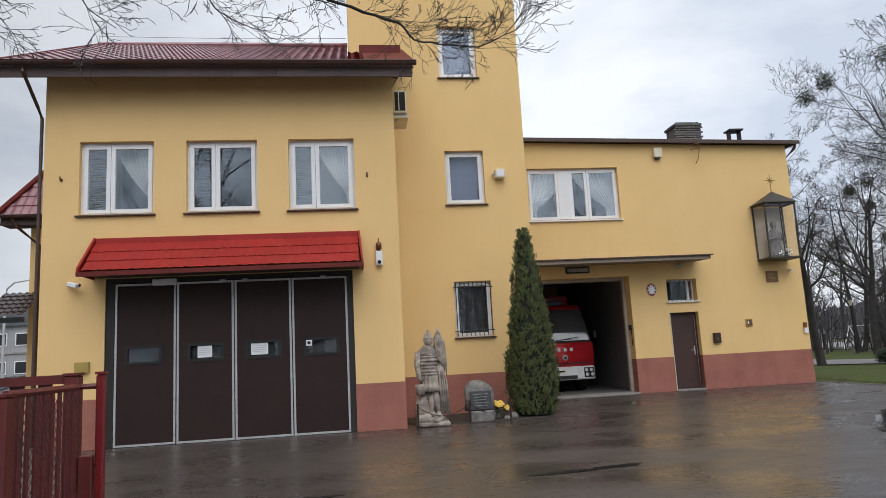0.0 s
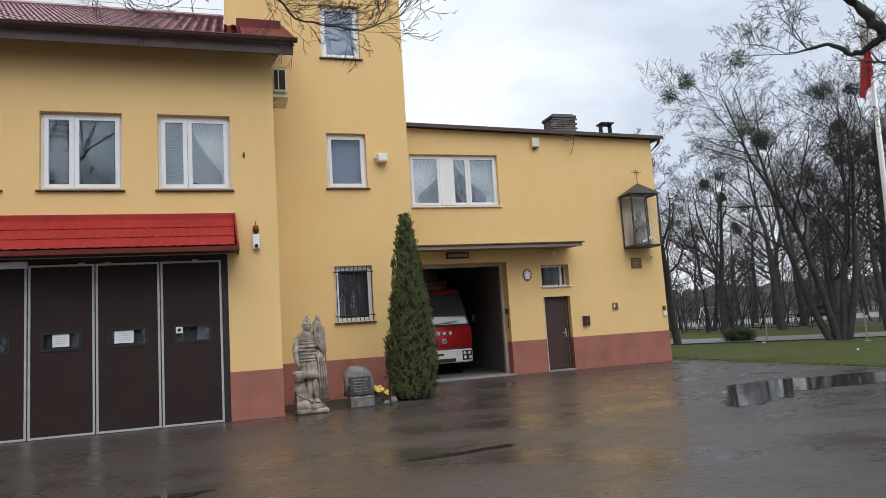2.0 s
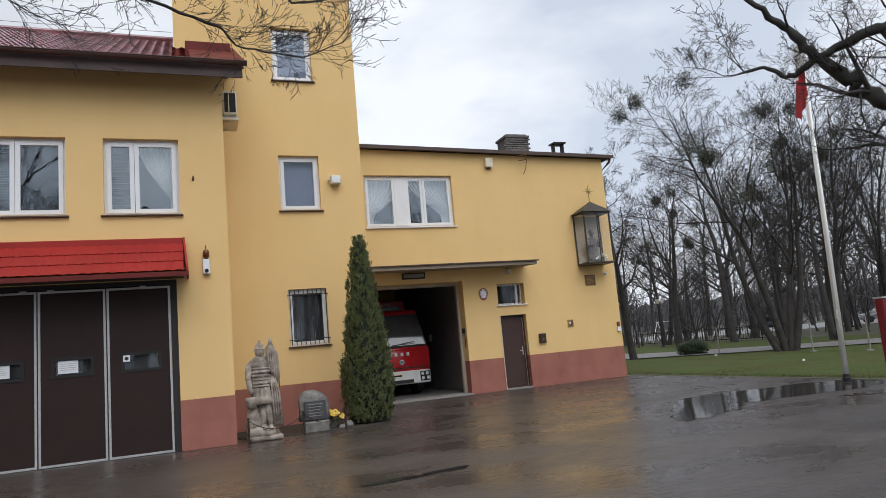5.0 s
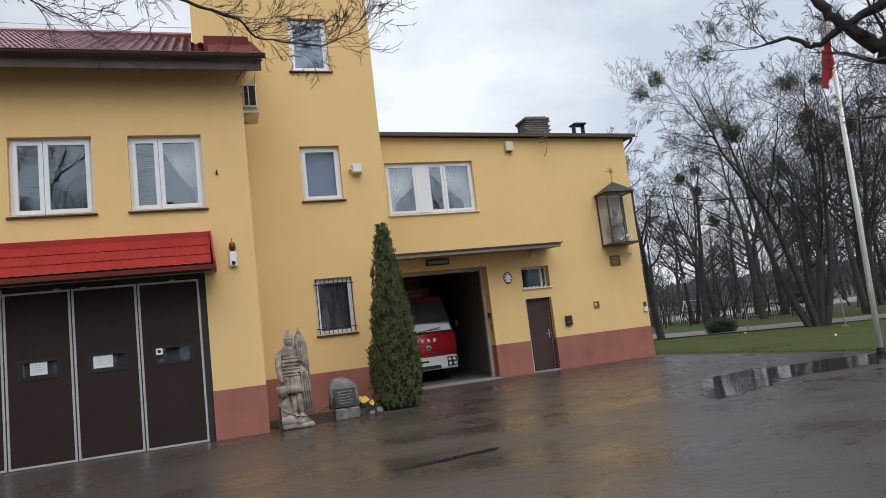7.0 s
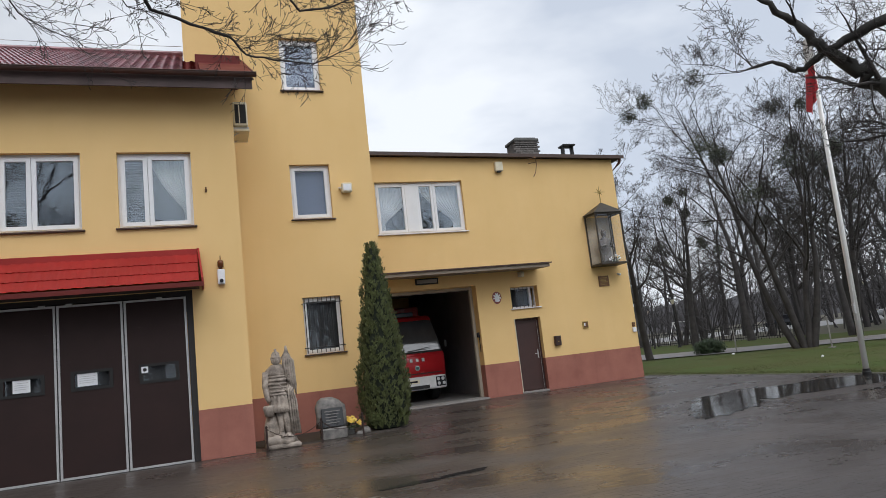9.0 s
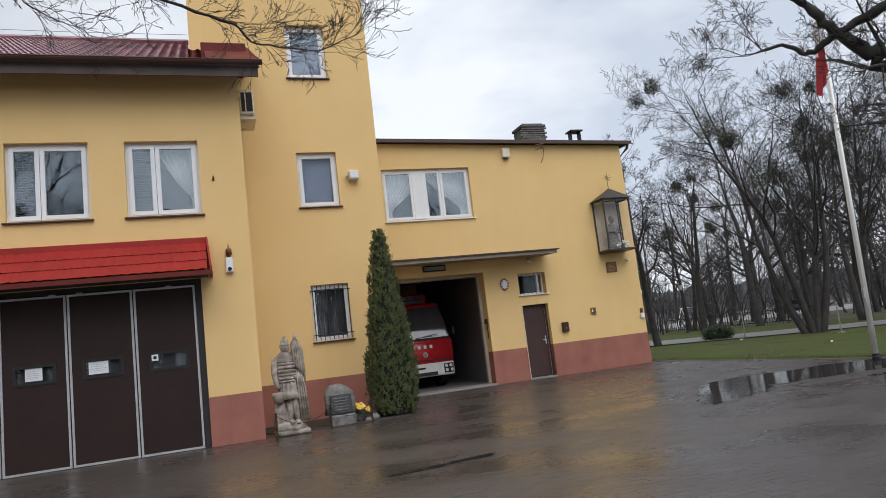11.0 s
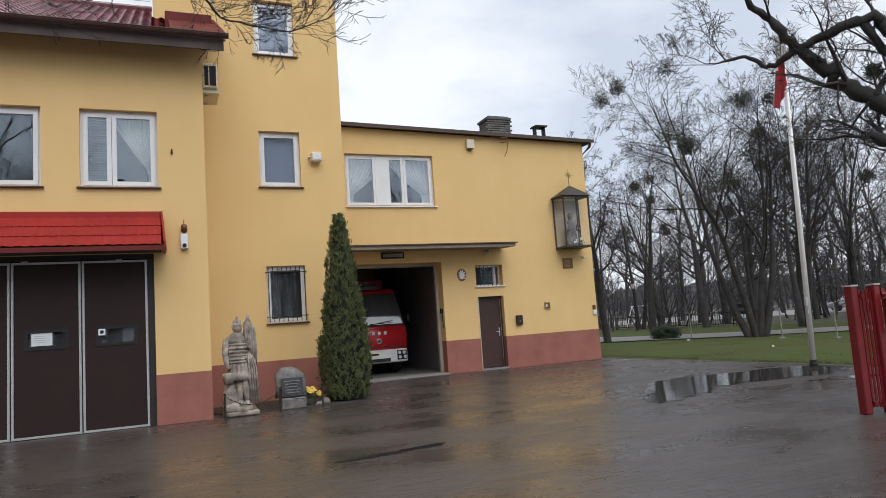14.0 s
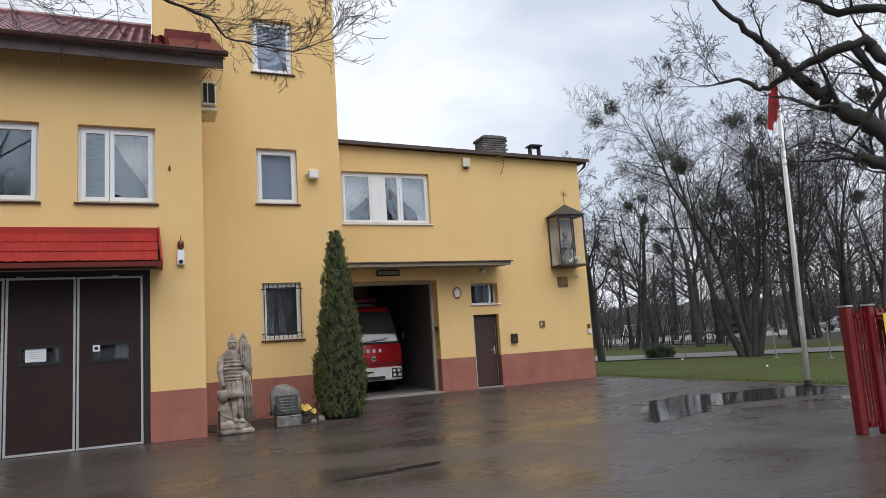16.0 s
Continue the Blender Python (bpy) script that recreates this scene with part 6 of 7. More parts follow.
for k in range(170):
    p = Vector((-0.8, -13.3, 0)) + vd * rng.uniform(92, 125) + pd * rng.uniform(-48, 44)
    grow(rng, p, Vector((rng.uniform(-0.4, 0.4), rng.uniform(-0.4, 0.4), 1)), rng.uniform(3.5, 8), 0.06, 1, plan, out)
lines = [(p, [r * 1.7 for r in rr]) for level in out for p, rr in level]
tagged(new("far_wood", mesh_from_lines("far_wood", lines, 3, FARTWIG)), "distant mass of bare trees and brush behind the park", "wood", kind="stuff")

# unseen wood behind the camera, added so the panes mirror something dark
plan_s = plan
out = [[] for _ in plan_s]
for k in range(16):
    p = Vector((rng.uniform(-34, 34), rng.uniform(-46, -33), 0))
    grow(rng, p, Vector((0, 0, 1)), rng.uniform(8, 12), rng.uniform(0.14, 0.26), 0, plan_s, out)
for k in range(36):
    p = Vector((rng.uniform(-34, 34), rng.uniform(-46, -32), 0))
    grow(rng, p, Vector((rng.uniform(-0.4, 0.4), rng.uniform(-0.4, 0.4), 1)), rng.uniform(3, 7), 0.06, 1, plan_s, out)
lines = [(p, [r * 2.0 for r in rr]) for level in out for p, rr in level]
tagged(new("street_wood", mesh_from_lines("street_wood", lines, 3, FARTWIG)), "unseen mass of bare trees and brush across the street, darkening pane reflections", "wood", kind="stuff")

# old oak whose limbs reach over the gate
oak = thing("oak_tree", (15.4, -11.0, 0), "old oak with thick crooked dark limbs over the yard", "tree")
rng = random.Random(9)
ov = [Vector(p) for p in ((15.4, -11.0, -0.1), (15.35, -10.9, 1.2), (15.2, -10.7, 2.6), (15.3, -10.9, 4.4), (15.9, -11.6, 5.6), (16.4, -12.4, 7.0))]
limbs = [
    ([(15.2, -10.7, 2.4), (11.5, -7.1, 3.6), (11.0, -6.3, 4.05), (10.7, -5.9, 4.42), (10.5, -5.7, 4.74), (10.3, -5.5, 4.98), (10.1, -5.35, 5.27), (9.9, -5.22, 5.45), (9.66, -5.09, 5.78), (9.45, -5.0, 6.02), (9.25, -4.94, 6.35), (9.06, -4.8, 6.58), (8.8, -4.72, 6.85), (8.4, -4.5, 7.5)], [0.34, 0.30, 0.28, 0.26, 0.25, 0.23, 0.22, 0.20, 0.18, 0.15, 0.12, 0.10, 0.09, 0.05]),
    ([(15.25, -10.8, 3.9), (11.6, -7.5, 4.9), (10.9, -6.7, 5.35), (10.52, -6.24, 5.6), (10.36, -6.1, 5.92), (10.1, -5.85, 6.02), (9.88, -5.5, 5.93), (9.72, -5.2, 5.80), (9.45, -4.8, 5.66), (9.32, -4.65, 5.60), (9.18, -4.52, 5.78), (9.0, -4.4, 5.86), (8.76, -4.12, 5.84)], [0.24, 0.2, 0.19, 0.18, 0.17, 0.16, 0.15, 0.12, 0.085, 0.075, 0.065, 0.055, 0.03]),
    ([(15.2, -10.7, 2.2), (11.5, -7.0, 3.3), (11.0, -6.2, 3.75), (10.72, -5.88, 3.92), (10.5, -5.65, 4.08), (10.33, -5.5, 4.12)], [0.26, 0.24, 0.22, 0.2, 0.17, 0.08]),
    ([(15.5, -11.1, 5.0), (11.6, -7.8, 6.0), (10.9, -6.9, 6.2), (10.4, -6.3, 6.5), (9.95, -5.9, 6.55), (9.5, -5.6, 6.9), (9.1, -5.3, 7.4)], [0.2, 0.17, 0.15, 0.13, 0.11, 0.08, 0.04]),
    ([(10.2, -5.9, 6.0), (10.45, -6.0, 5.5), (10.62, -6.1, 5.2), (10.5, -5.9, 4.95), (10.45, -5.75, 4.75)], [0.13, 0.12, 0.11, 0.1, 0.09]),
]


def crooked(pts, radii, rng, amount=0.05):
    """Subdivides a limb and gives it knees and swellings."""
    p2, r2 = [], []
    for i in range(len(pts) - 1):
        a, b = Vector(pts[i]), Vector(pts[i + 1])
        for f in (0.0, 0.33, 0.66):
            q = a.lerp(b, f)
            p2.append(q + Vector((rng.gauss(0, 1), rng.gauss(0, 1), rng.gauss(0, 1))) * amount * (0.4 if f == 0 else 1) * min(1, radii[i] * 6))
            r2.append((radii[i] * (1 - f) + radii[i + 1] * f) * rng.uniform(0.88, 1.16))
    p2.append(Vector(pts[-1]))
    r2.append(radii[-1])
    return p2, r2


def hang(ob_name, me, parent):
    ob = new(ob_name, me)
    me.transform(Matrix.Translation(-root_of(parent).location))
    ob.parent = parent
    return ob


hang("trunk", mesh_from_lines("trunk", [(ov, [0.55, 0.42, 0.38, 0.3, 0.24, 0.14])], 14, OAKBARK), oak)
plan = [(5, 5, 0.22, 0.05, 0.2, 0.55, (30, 75)), (4, 5, 0.25, 0.03, 0.15, 0.6, (30, 75)), (3, 4, 0.25, 0.0, 0.15, 0.6, (30, 70)), (2, 0, 0.2, 0.0, 0, 0, (0, 0))]
for li, (pts, radii) in enumerate(limbs):
    p2, r2 = crooked(pts, [r * 0.56 for r in radii], rng, 0.07)
    limb = hang("limb", mesh_from_lines("limb", [(p2, r2)], 12, OAKBARK), oak)
    out = [[] for _ in plan]
    for k in range(6 if li < 4 else 3):
        i = rng.randrange(len(p2) // 3, len(p2) - 1)
        grow(rng, p2[i], Vector((rng.uniform(-1, 0.3), rng.uniform(-0.3, 0.8), rng.uniform(-0.1, 1.0))), rng.uniform(0.7, 1.8), min(0.05, r2[i] * 0.42), 0, plan, out)
    grow(rng, p2[-1], p2[-1] - p2[-4], 1.2, r2[-1] * 0.8, 0, plan, out)
    ob = hang("twig_spray", mesh_from_lines("twig_spray", [s for lv in out for s in lv], 4, TWIG), limb)
    ob["kind"] = "stuff"

# tree behind the camera whose thin branches hang into the view
near = thing("overhanging_tree", (-2.6, -17.0, 0), "bare street tree with thin drooping branches overhead", "tree")
hang("trunk", mesh_from_lines("trunk", [([Vector(p) for p in ((-2.6, -17, -0.1), (-2.5, -16.9, 3), (-2.3, -16.4, 5.5), (-2.2, -15.8, 8))], [0.3, 0.26, 0.2, 0.12])], 12, BARK), near)
boughs = [
    ([(-2.3, -16.4, 5.5), (-2.0, -13.0, 5.9), (-1.7, -10.0, 5.1), (-1.35, -8.6, 4.5), (-1.03, -7.98, 4.16), (-0.75, -7.94, 4.08), (-0.46, -7.92, 4.0), (-0.33, -7.87, 3.87), (-0.11, -7.89, 3.82), (0.2, -7.93, 3.78), (0.51, -8.04, 3.88), (0.64, -8.15, 4.05)], [0.09, 0.07, 0.05, 0.036, 0.026, 0.022, 0.019, 0.016, 0.013, 0.011, 0.008, 0.005]),
    ([(-2.2, -15.8, 6.5), (-1.0, -12.0, 6.0), (-0.45, -9.2, 4.9), (-0.2, -8.4, 4.42), (0.1, -8.08, 4.17), (0.36, -8.12, 4.2), (0.62, -8.2, 4.3), (0.9, -8.2, 4.4)], [0.08, 0.06, 0.04, 0.024, 0.018, 0.013, 0.009, 0.005]),
    ([(-2.3, -16.2, 5.8), (-2.6, -12.0, 6.0), (-2.4, -9.4, 4.9), (-2.2, -8.4, 4.35), (-2.05, -8.1, 4.05), (-1.92, -8.0, 3.82), (-1.7, -7.95, 3.7)], [0.08, 0.06, 0.034, 0.02, 0.014, 0.01, 0.005]),
    ([(-2.3, -16.2, 5.8), (-3.4, -12.0, 6.0), (-3.2, -9.6, 4.8), (-3.05, -8.6, 4.3), (-2.95, -8.3, 3.98), (-2.8, -8.2, 3.7), (-2.6, -8.2, 3.55)], [0.08, 0.06, 0.032, 0.018, 0.013, 0.009, 0.005]),
    ([(-2.3, -16.2, 5.8), (-4.2, -12.0, 6.0), (-3.9, -9.6, 4.9), (-3.72, -8.8, 4.4), (-3.62, -8.5, 4.05), (-3.52, -8.4, 3.75), (-3.5, -8.4, 3.45)], [0.08, 0.06, 0.032, 0.018, 0.012, 0.008, 0.004]),
    ([(-2.2, -15.8, 6.5), (-1.6, -11.0, 5.8), (-1.5, -9.0, 4.75), (-1.45, -8.3, 4.35), (-1.3, -8.0, 4.1), (-1.2, -7.95, 3.95), (-1.0, -7.95, 3.9)], [0.08, 0.05, 0.03, 0.016, 0.011, 0.008, 0.004]),
]
plan = [(6, 4, 0.12, 0.0, 0.15, 0.55, (25, 50)), (4, 3, 0.14, 0.0, 0.2, 0.65, (25, 50)), (3, 1, 0.16, 0.0, 0.3, 0.6, (25, 50)), (2, 0, 0.15, 0, 0, 0, (0, 0))]
rng = random.Random(23)
for bi, (pts, radii) in enumerate(boughs):
    pts = [(x, y, z + (0.36 if bi > 1 and y > -9.7 else 0.12 if y > -9 else 0.0)) for x, y, z in pts]
    p2, r2 = crooked(pts, [r * 0.52 for r in radii], rng, 0.08)
    bough = hang("bough", mesh_from_lines("bough", [(p2, r2)], 8, BARK), near)
    out = [[] for _ in plan]
    n0 = len(p2) // 2 - 2
    for i in range(n0, len(p2) - 1):
        ax = (p2[i + 1] - p2[i]).normalized()
        for s in (1, -1) if bi < 2 or i % 2 else (1,):
            d = ax * 0.9 + Vector((rng.gauss(0, 0.45), rng.gauss(0, 0.4), rng.gauss(0.25, 0.3)))
            grow(rng, p2[i], d, rng.uniform(0.25, 0.6), max(0.004, r2[i] * 0.5), 0, plan, out)
    lines = [(p, [max(0.0014, r * 0.62) for r in rr]) for lv in out for p, rr in lv]
    ob = hang("twig_spray", mesh_from_lines("twig_spray", lines, 3, TWIG), bough)
    ob["kind"] = "stuff"

# thicket between the trunks
out = [[] for _ in plan_s]
for k in range(210):
    p = Vector((-0.8, -13.3, 0)) + vd * rng.uniform(56, 84) + pd * rng.uniform(-26, 24)
    if abs((p - Vector((61, 45, 0))).dot(vd)) < 17 and rng.random() < 0.75:
        p = p - vd * 24
    grow(rng, p, Vector((rng.uniform(-0.4, 0.4), rng.uniform(-0.4, 0.4), 1)), rng.uniform(2.6, 5.5), 0.05, 1, plan_s, out)
for k in range(24):
    p = Vector((-0.8, -13.3, 0)) + vd * rng.uniform(44, 84) + pd * rng.uniform(-3, 22)
    grow(rng, p, Vector((0, 0, 1)), rng.uniform(9, 13), rng.uniform(0.12, 0.2), 0, plan_s, out)
lines = [(p, [r * 1.3 for r in rr]) for level in out for p, rr in level]
tagged(new("thicket", mesh_from_lines("thicket", lines, 3, FARTWIG)), "bare brush and thin trees between the park trunks", "brush", kind="stuff")

# wooded rise on the horizon
bm = B()
prev = None
for k in range(721):
    a = radians(-20 + 150 * k / 720)
    q = Vector((-0.8 + 210 * math.cos(a), -13.3 + 210 * math.sin(a), 0))
    h = 8.0 + 3.5 * noise.noise((k * 0.025, 0, 0)) + 2.0 * noise.noise((k * 0.16, 3, 0)) + 1.8 * noise.noise((k * 0.71, 7, 0))
    cur = [bm.verts.new(q + Vector((0, 0, -1))), bm.verts.new(q * 1.03 + Vector((0, 0, h * 0.7))), bm.verts.new(q * 1.05 + Vector((0, 0, h)))]
    if prev:
        for i in range(2):
            bm.faces.new((prev[i], cur[i], cur[i + 1], prev[i + 1]))
    prev = cur
solo("backdrop", bm, mat("distant_bare_wood", (0.06, 0.058, 0.062), 0.95, color2=(0.10, 0.098, 0.105), scale=0.12, grain=0.7, bump=0), "distant wooded rise on the horizon", "backdrop", "structure")

# ---- park furniture and distance ----
bm = B()
quad = [(20.8, 8.6), (15.5, 16.6), (20.5, 30), (32, 40), (34, 36), (24.8, 26), (21.0, 17.2), (24.6, 10.8), (40, -6), (37, -9)]
bm.faces.new([bm.verts.new((x, y, 0.075)) for x, y in quad])
solo("park_path", bm, PATHM, "pale wet paved path across the park", "path", "structure")
bm = B()
c = Vector((61, 45, -0.03))
bm.faces.new([bm.verts.new(c + vd * a + pd * b) for a, b in ((-14, -70), (-14, 60), (16, 60), (16, -70))])
solo("car_park", bm, mat("pale_wet_asphalt", (0.30, 0.30, 0.30), 0.75, scale=0.2, bump=0.1), "pale wet car park beyond the park", "car park", "structure")

fence = thing("park_fence", (31.2, 24, 0), "low dark metal park fence with upright bars", "fence")
fa, fb = Vector((31.6, 16.5, -0.06)), Vector((30.6, 33.0, -0.06))
for z in (0.25, 0.95):
    bar(fence, "rail", fa + Vector((0, 0, z)), fb + Vector((0, 0, z)), 0.025, BLACKIRON)
for k in range(84):
    p = fa.lerp(fb, k / 83)
    big = k % 12 == 0
    bar(fence, "post" if big else "upright", p, p + Vector((0, 0, 1.1 if big else 1.0)), 0.035 if big else 0.014, BLACKIRON, 5)


def park_lamp(x, y, h):
    t = thing("street_lamp", (x, y, -0.06), "slender black park lamp with a lantern head", "lamp", "park lamps")
    bm = B()
    lathe(bm, [(0.14, 0), (0.14, 0.1), (0.08, 0.2), (0.07, 0.7), (0.045, 0.75), (0.035, h - 0.45), (0.06, h - 0.43), (0.02, h - 0.4), (0.0, h - 0.4)], sides=10)
    part("post", bm, BLACKIRON, t, turn="local")
    bm = B()
    lathe(bm, [(0.06, h - 0.4), (0.13, h - 0.12), (0.13, h - 0.1), (0.0, h - 0.1)], sides=6)
    part("lantern", bm, CREAM, t, turn="local")
    bm = B()
    lathe(bm, [(0.17, h - 0.1), (0.06, h), (0.02, h + 0.08), (0.0, h + 0.08)], sides=6)
    part("cap", bm, BLACKIRON, t, turn="local")


park_lamp(28.2, 24.0, 3.3)
park_lamp(37.5, 39.6, 3.2)
park_lamp(49, 27, 3.4)

bush = thing("bush", (20.0, 11.5, 0), "small rounded dark evergreen bush on the lawn", "bush")
rng = random.Random(4)
v, f = [], []
for c, r in (((20, 11.5, 0.35), 0.42), ((20.3, 11.3, 0.3), 0.32), ((19.75, 11.7, 0.3), 0.32)):
    a, b = clump(rng, Vector(c) - bush.location, r, 900)
    f += [tuple(i + len(v) for i in q) for q in b]
    v += a
me = bpy.data.meshes.new("foliage")
me.from_pydata(v, [], f)
me.materials.append(PLANTG)
ob = new("foliage", me)
ob.parent = bush
ob["kind"] = "stuff"
bm = B()
for k in range(5):
    tube(bm, [(20, 11.5, 0), (20 + rng.uniform(-0.3, 0.3), 11.5 + rng.uniform(-0.3, 0.3), 0.5)], [0.02, 0.008], 5)
part("stems", bm, BARK, bush)

for x, y in ((20.3, 10.2), (20.2, 5.4), (20.1, 3.1), (20.3, 0.6)):
    t = thing("stake", (x, y, 0), "thin pale concrete stake standing in the lawn", "stake", "lawn stakes")
    box_part("shaft", (x - 0.02, x + 0.02, y - 0.02, y + 0.02, 0, 1.15), CONCRETE, t, "", 0.008)
    box_part("footing", (x - 0.09, x + 0.09, y - 0.09, y + 0.09, 0, 0.07), CONCRETE, t, "", 0.012)

for x, y, s in ((19.2, 9.2, 0.07), (16.4, 2.4, 0.045)):
    t = thing("paper_scrap", (x, y, 0.04), "small pale paper scrap lying on the lawn", "litter", "litter on the lawn")
    bm = B()
    ring_body(bm, [(0.03, x, y, s, s * 0.7), (0.06, x + 0.01, y, s * 1.05, s * 0.7), (0.085, x, y, s * 0.5, s * 0.3)], 9, 0.5, x)
    part("sheet", bm, WHITE, t)

sw = thing("playground_frame", (40, 38, 0), "white A-frame swing stand on the playground", "swing")
for dx in (-1.0, 1.0):
    o = Vector((40, 38, -0.06)) + pd * dx
    for s in (-1, 1):
        bar(sw, "leg", o + vd * 0.5 * s + pd * 0.5 * s, o + Vector((0, 0, 1.8)), 0.035, POLEWHITE)
bar(sw, "beam", Vector((40, 38, 1.74)) - pd * 1.1, Vector((40, 38, 1.74)) + pd * 1.1, 0.035, POLEWHITE)


def parked_car(x, y, turn, material, label):
    t = thing("car", (x, y, -0.03), label, "car", "parked cars")
    bm = B()
    prof = [(-2.05, 0.3), (-2.1, 0.62), (-1.9, 0.82), (-1.0, 0.92), (-0.55, 1.38), (0.85, 1.42), (1.6, 0.98), (2.05, 0.9), (2.1, 0.35)]
    a = [bm.verts.new((px, -0.82, pz)) for px, pz in prof]
    b = [bm.verts.new((px, 0.82, pz)) for px, pz in prof]
    bm.faces.new(a), bm.faces.new(b)
    for i in range(len(prof)):
        bm.faces.new((a[i], a[(i + 1) % 9], b[(i + 1) % 9], b[i]))
    bmesh.ops.bevel(bm, geom=list(bm.edges), offset=0.06, segments=2, affect="EDGES")
    body = part("body", bm, material, t, turn="local", smooth=True)
    for s in (-1, 1):
        bm = B()
        vs = [bm.verts.new(p) for p in ((-0.8, 0.83 * s, 0.95), (1.3, 0.83 * s, 1.0), (0.8, 0.83 * s, 1.34), (-0.5, 0.83 * s, 1.32))]
        bm.faces.new(vs)
        part("side_window", bm, DARKGLASS, body, turn="local")
        for wx in (-1.3, 1.3):
            bm = B()
            lathe(bm, [(0.0, 0), (0.3, 0), (0.32, 0.03), (0.32, 0.2), (0.0, 0.2)], sides=14)
            bmesh.ops.rotate(bm, verts=bm.verts, cent=(0, 0, 0), matrix=Matrix.Rotation(radians(90), 3, "X"))
            bmesh.ops.translate(bm, verts=bm.verts, vec=(wx, 0.84 if s > 0 else -0.64, 0.32))
            part("wheel", bm, BLACKRUBBER, t, turn="local")
    t.rotation_euler = (0, 0, radians(turn))


CARD = mat("dark_car_paint", (0.02, 0.022, 0.028), 0.25, bump=0)
CARL = mat("silver_car_paint", (0.45, 0.46, 0.47), 0.3, metal=0.4, bump=0)
parked_car(52, 38, -45, CARD, "dark parked hatchback in the distant car park")
parked_car(60, 32.5, -40, CARL, "silver parked hatchback in the distant car park")
parked_car(65, 25, -45, CARD, "dark parked hatchback in the distant car park")
parked_car(56, 27.5, -48, CARL, "silver parked hatchback in the distant car park")

# ---- left of the house: annex, porch, far house, lamp ----
annex = thing("annex", (-8, 7, 0), "cream rendered annex with maroon hipped tile roof", "building")
box_part("wall", (-9.0, -6.62, 5.0, 9.5, 0, 5.3), YELLOW, annex)
bm = B()
tile_sheet(bm, -9.55, -6.62, 4.45, 5.28, 7.2, 9.3)
for v in bm.verts:
    v.co.x = max(v.co.x, -9.55 + (v.co.y - 4.45) * 0.8)
part("roof", bm, MAROON, annex, "maroon metal tile hip roof", True)
bm = B()
tube(bm, [(-9.55, 4.43, 5.34), (-7.35, 7.2, 9.36)], 0.07, 8)
part("hip_cap", bm, REDFLASH, annex)
box_part("fascia", (-9.5, -6.62, 4.5, 4.54, 5.05, 5.26), SOFFIT, annex)
box_part("soffit", (-9.5, -6.62, 4.54, 4.995, 5.06, 5.1), SOFFIT, annex)
gutter(-9.65, -6.66, 4.4, 5.28, annex)
bm = B()
tube(bm, [(-9.2, 4.42, 5.2), (-9.1, 4.5, 5.0), (-8.75, 4.9, 4.6), (-8.75, 4.93, 0.1)], 0.04, 8)
part("downpipe", bm, BROWN, annex)
porch = thing("porch", (-8.9, 4.3, 0), "small black-posted porch with dark wet tile roof", "porch")
bm = B()
tile_sheet(bm, -9.5, -8.55, 3.7, 2.74, 4.95, 3.42, wave=0.16, step=0.25)
part("roof", bm, mat("dark_wet_tile", (0.06, 0.04, 0.04), 0.2, scale=3), porch, "dark wet tile porch roof", True)
box_part("beam", (-9.45, -8.55, 3.74, 3.82, 2.60, 2.72), BLACKIRON, porch)
for x in (-9.38, -9.18):
    box_part("post", (x - 0.045, x + 0.045, 3.73, 3.81, 0, 2.60), BLACKIRON, porch)
farh = thing("far_house", (-35, 55, 0), "distant grey two-storey house with dark flat roof", "building")
FARWALL = mat("pale_grey_render", (0.36, 0.36, 0.37), 0.85, scale=0.4, grain=20, streak=0.3)
box_part("wall", (-48, -26, 50, 60, 0, 5.6), FARWALL, farh)
box_part("roof", (-48.3, -25.7, 49.7, 60.3, 5.6, 7.3), mat("slate_grey_roof", (0.10, 0.11, 0.125), 0.6, scale=0.5), farh)
box_part("string_course", (-48.05, -25.95, 49.9, 49.995, 3.2, 3.35), CONCRETE, farh)
for k in range(9):
    for z in (3.9, 1.5):
        x = -27.6 - 1.75 * k
        w = box_part("window", (x - 0.55, x + 0.55, 49.93, 49.995, z, z + 1.1), WHITE, farh)
        box_part("pane", (x - 0.46, x + 0.46, 49.915, 49.925, z + 0.08, z + 1.02), DARKGLASS, w)
farb = thing("street_lamp", (-21.4, 30, 0), "tall grey street lamp with curved arm", "lamp")
bm = B()
tube(bm, [(-21.4, 30, 0), (-21.4, 30, 5.9), (-21.3, 30, 6.5), (-20.9, 30, 6.85), (-20.2, 30, 6.95), (-19.6, 30, 6.95)], [0.09, 0.07, 0.06, 0.05, 0.05, 0.05], 8)
part("post", bm, GALV, farb)
box_part("lamp_head", (-19.75, -19.1, 29.9, 30.1, 6.88, 7.0), GALV, farb, "", 0.03)
parked_car(-16.5, 22, 60, CARD, "dark parked hatchback beyond the porch")

# ---- lawn blades and litter ----
rng = random.Random(31)
verts, faces = [], []
for k in range(40000):
    x = 12.24 + 9.0 * rng.random() ** 1.5
    y = rng.uniform(-7.5, 14)
    h = rng.uniform(0.012, 0.04)
    a = rng.uniform(0, 6.28)
    dx, dy = 0.008 * math.cos(a), 0.008 * math.sin(a)
    lx, ly = rng.gauss(0, 0.03), rng.gauss(0, 0.03)
    i = len(verts)
    verts += [(x - dx, y - dy, 0.01), (x + dx, y + dy, 0.01), (x + lx, y + ly, 0.03 + h)]
    faces.append((i, i + 1, i + 2))
me = bpy.data.meshes.new("grass_blades")
me.from_pydata(verts, [], faces)
me.materials.append(mat("grass_blades", (0.085, 0.12, 0.032), 0.7, color2=(0.13, 0.12, 0.05), scale=0.5, island=0.3, bump=0))
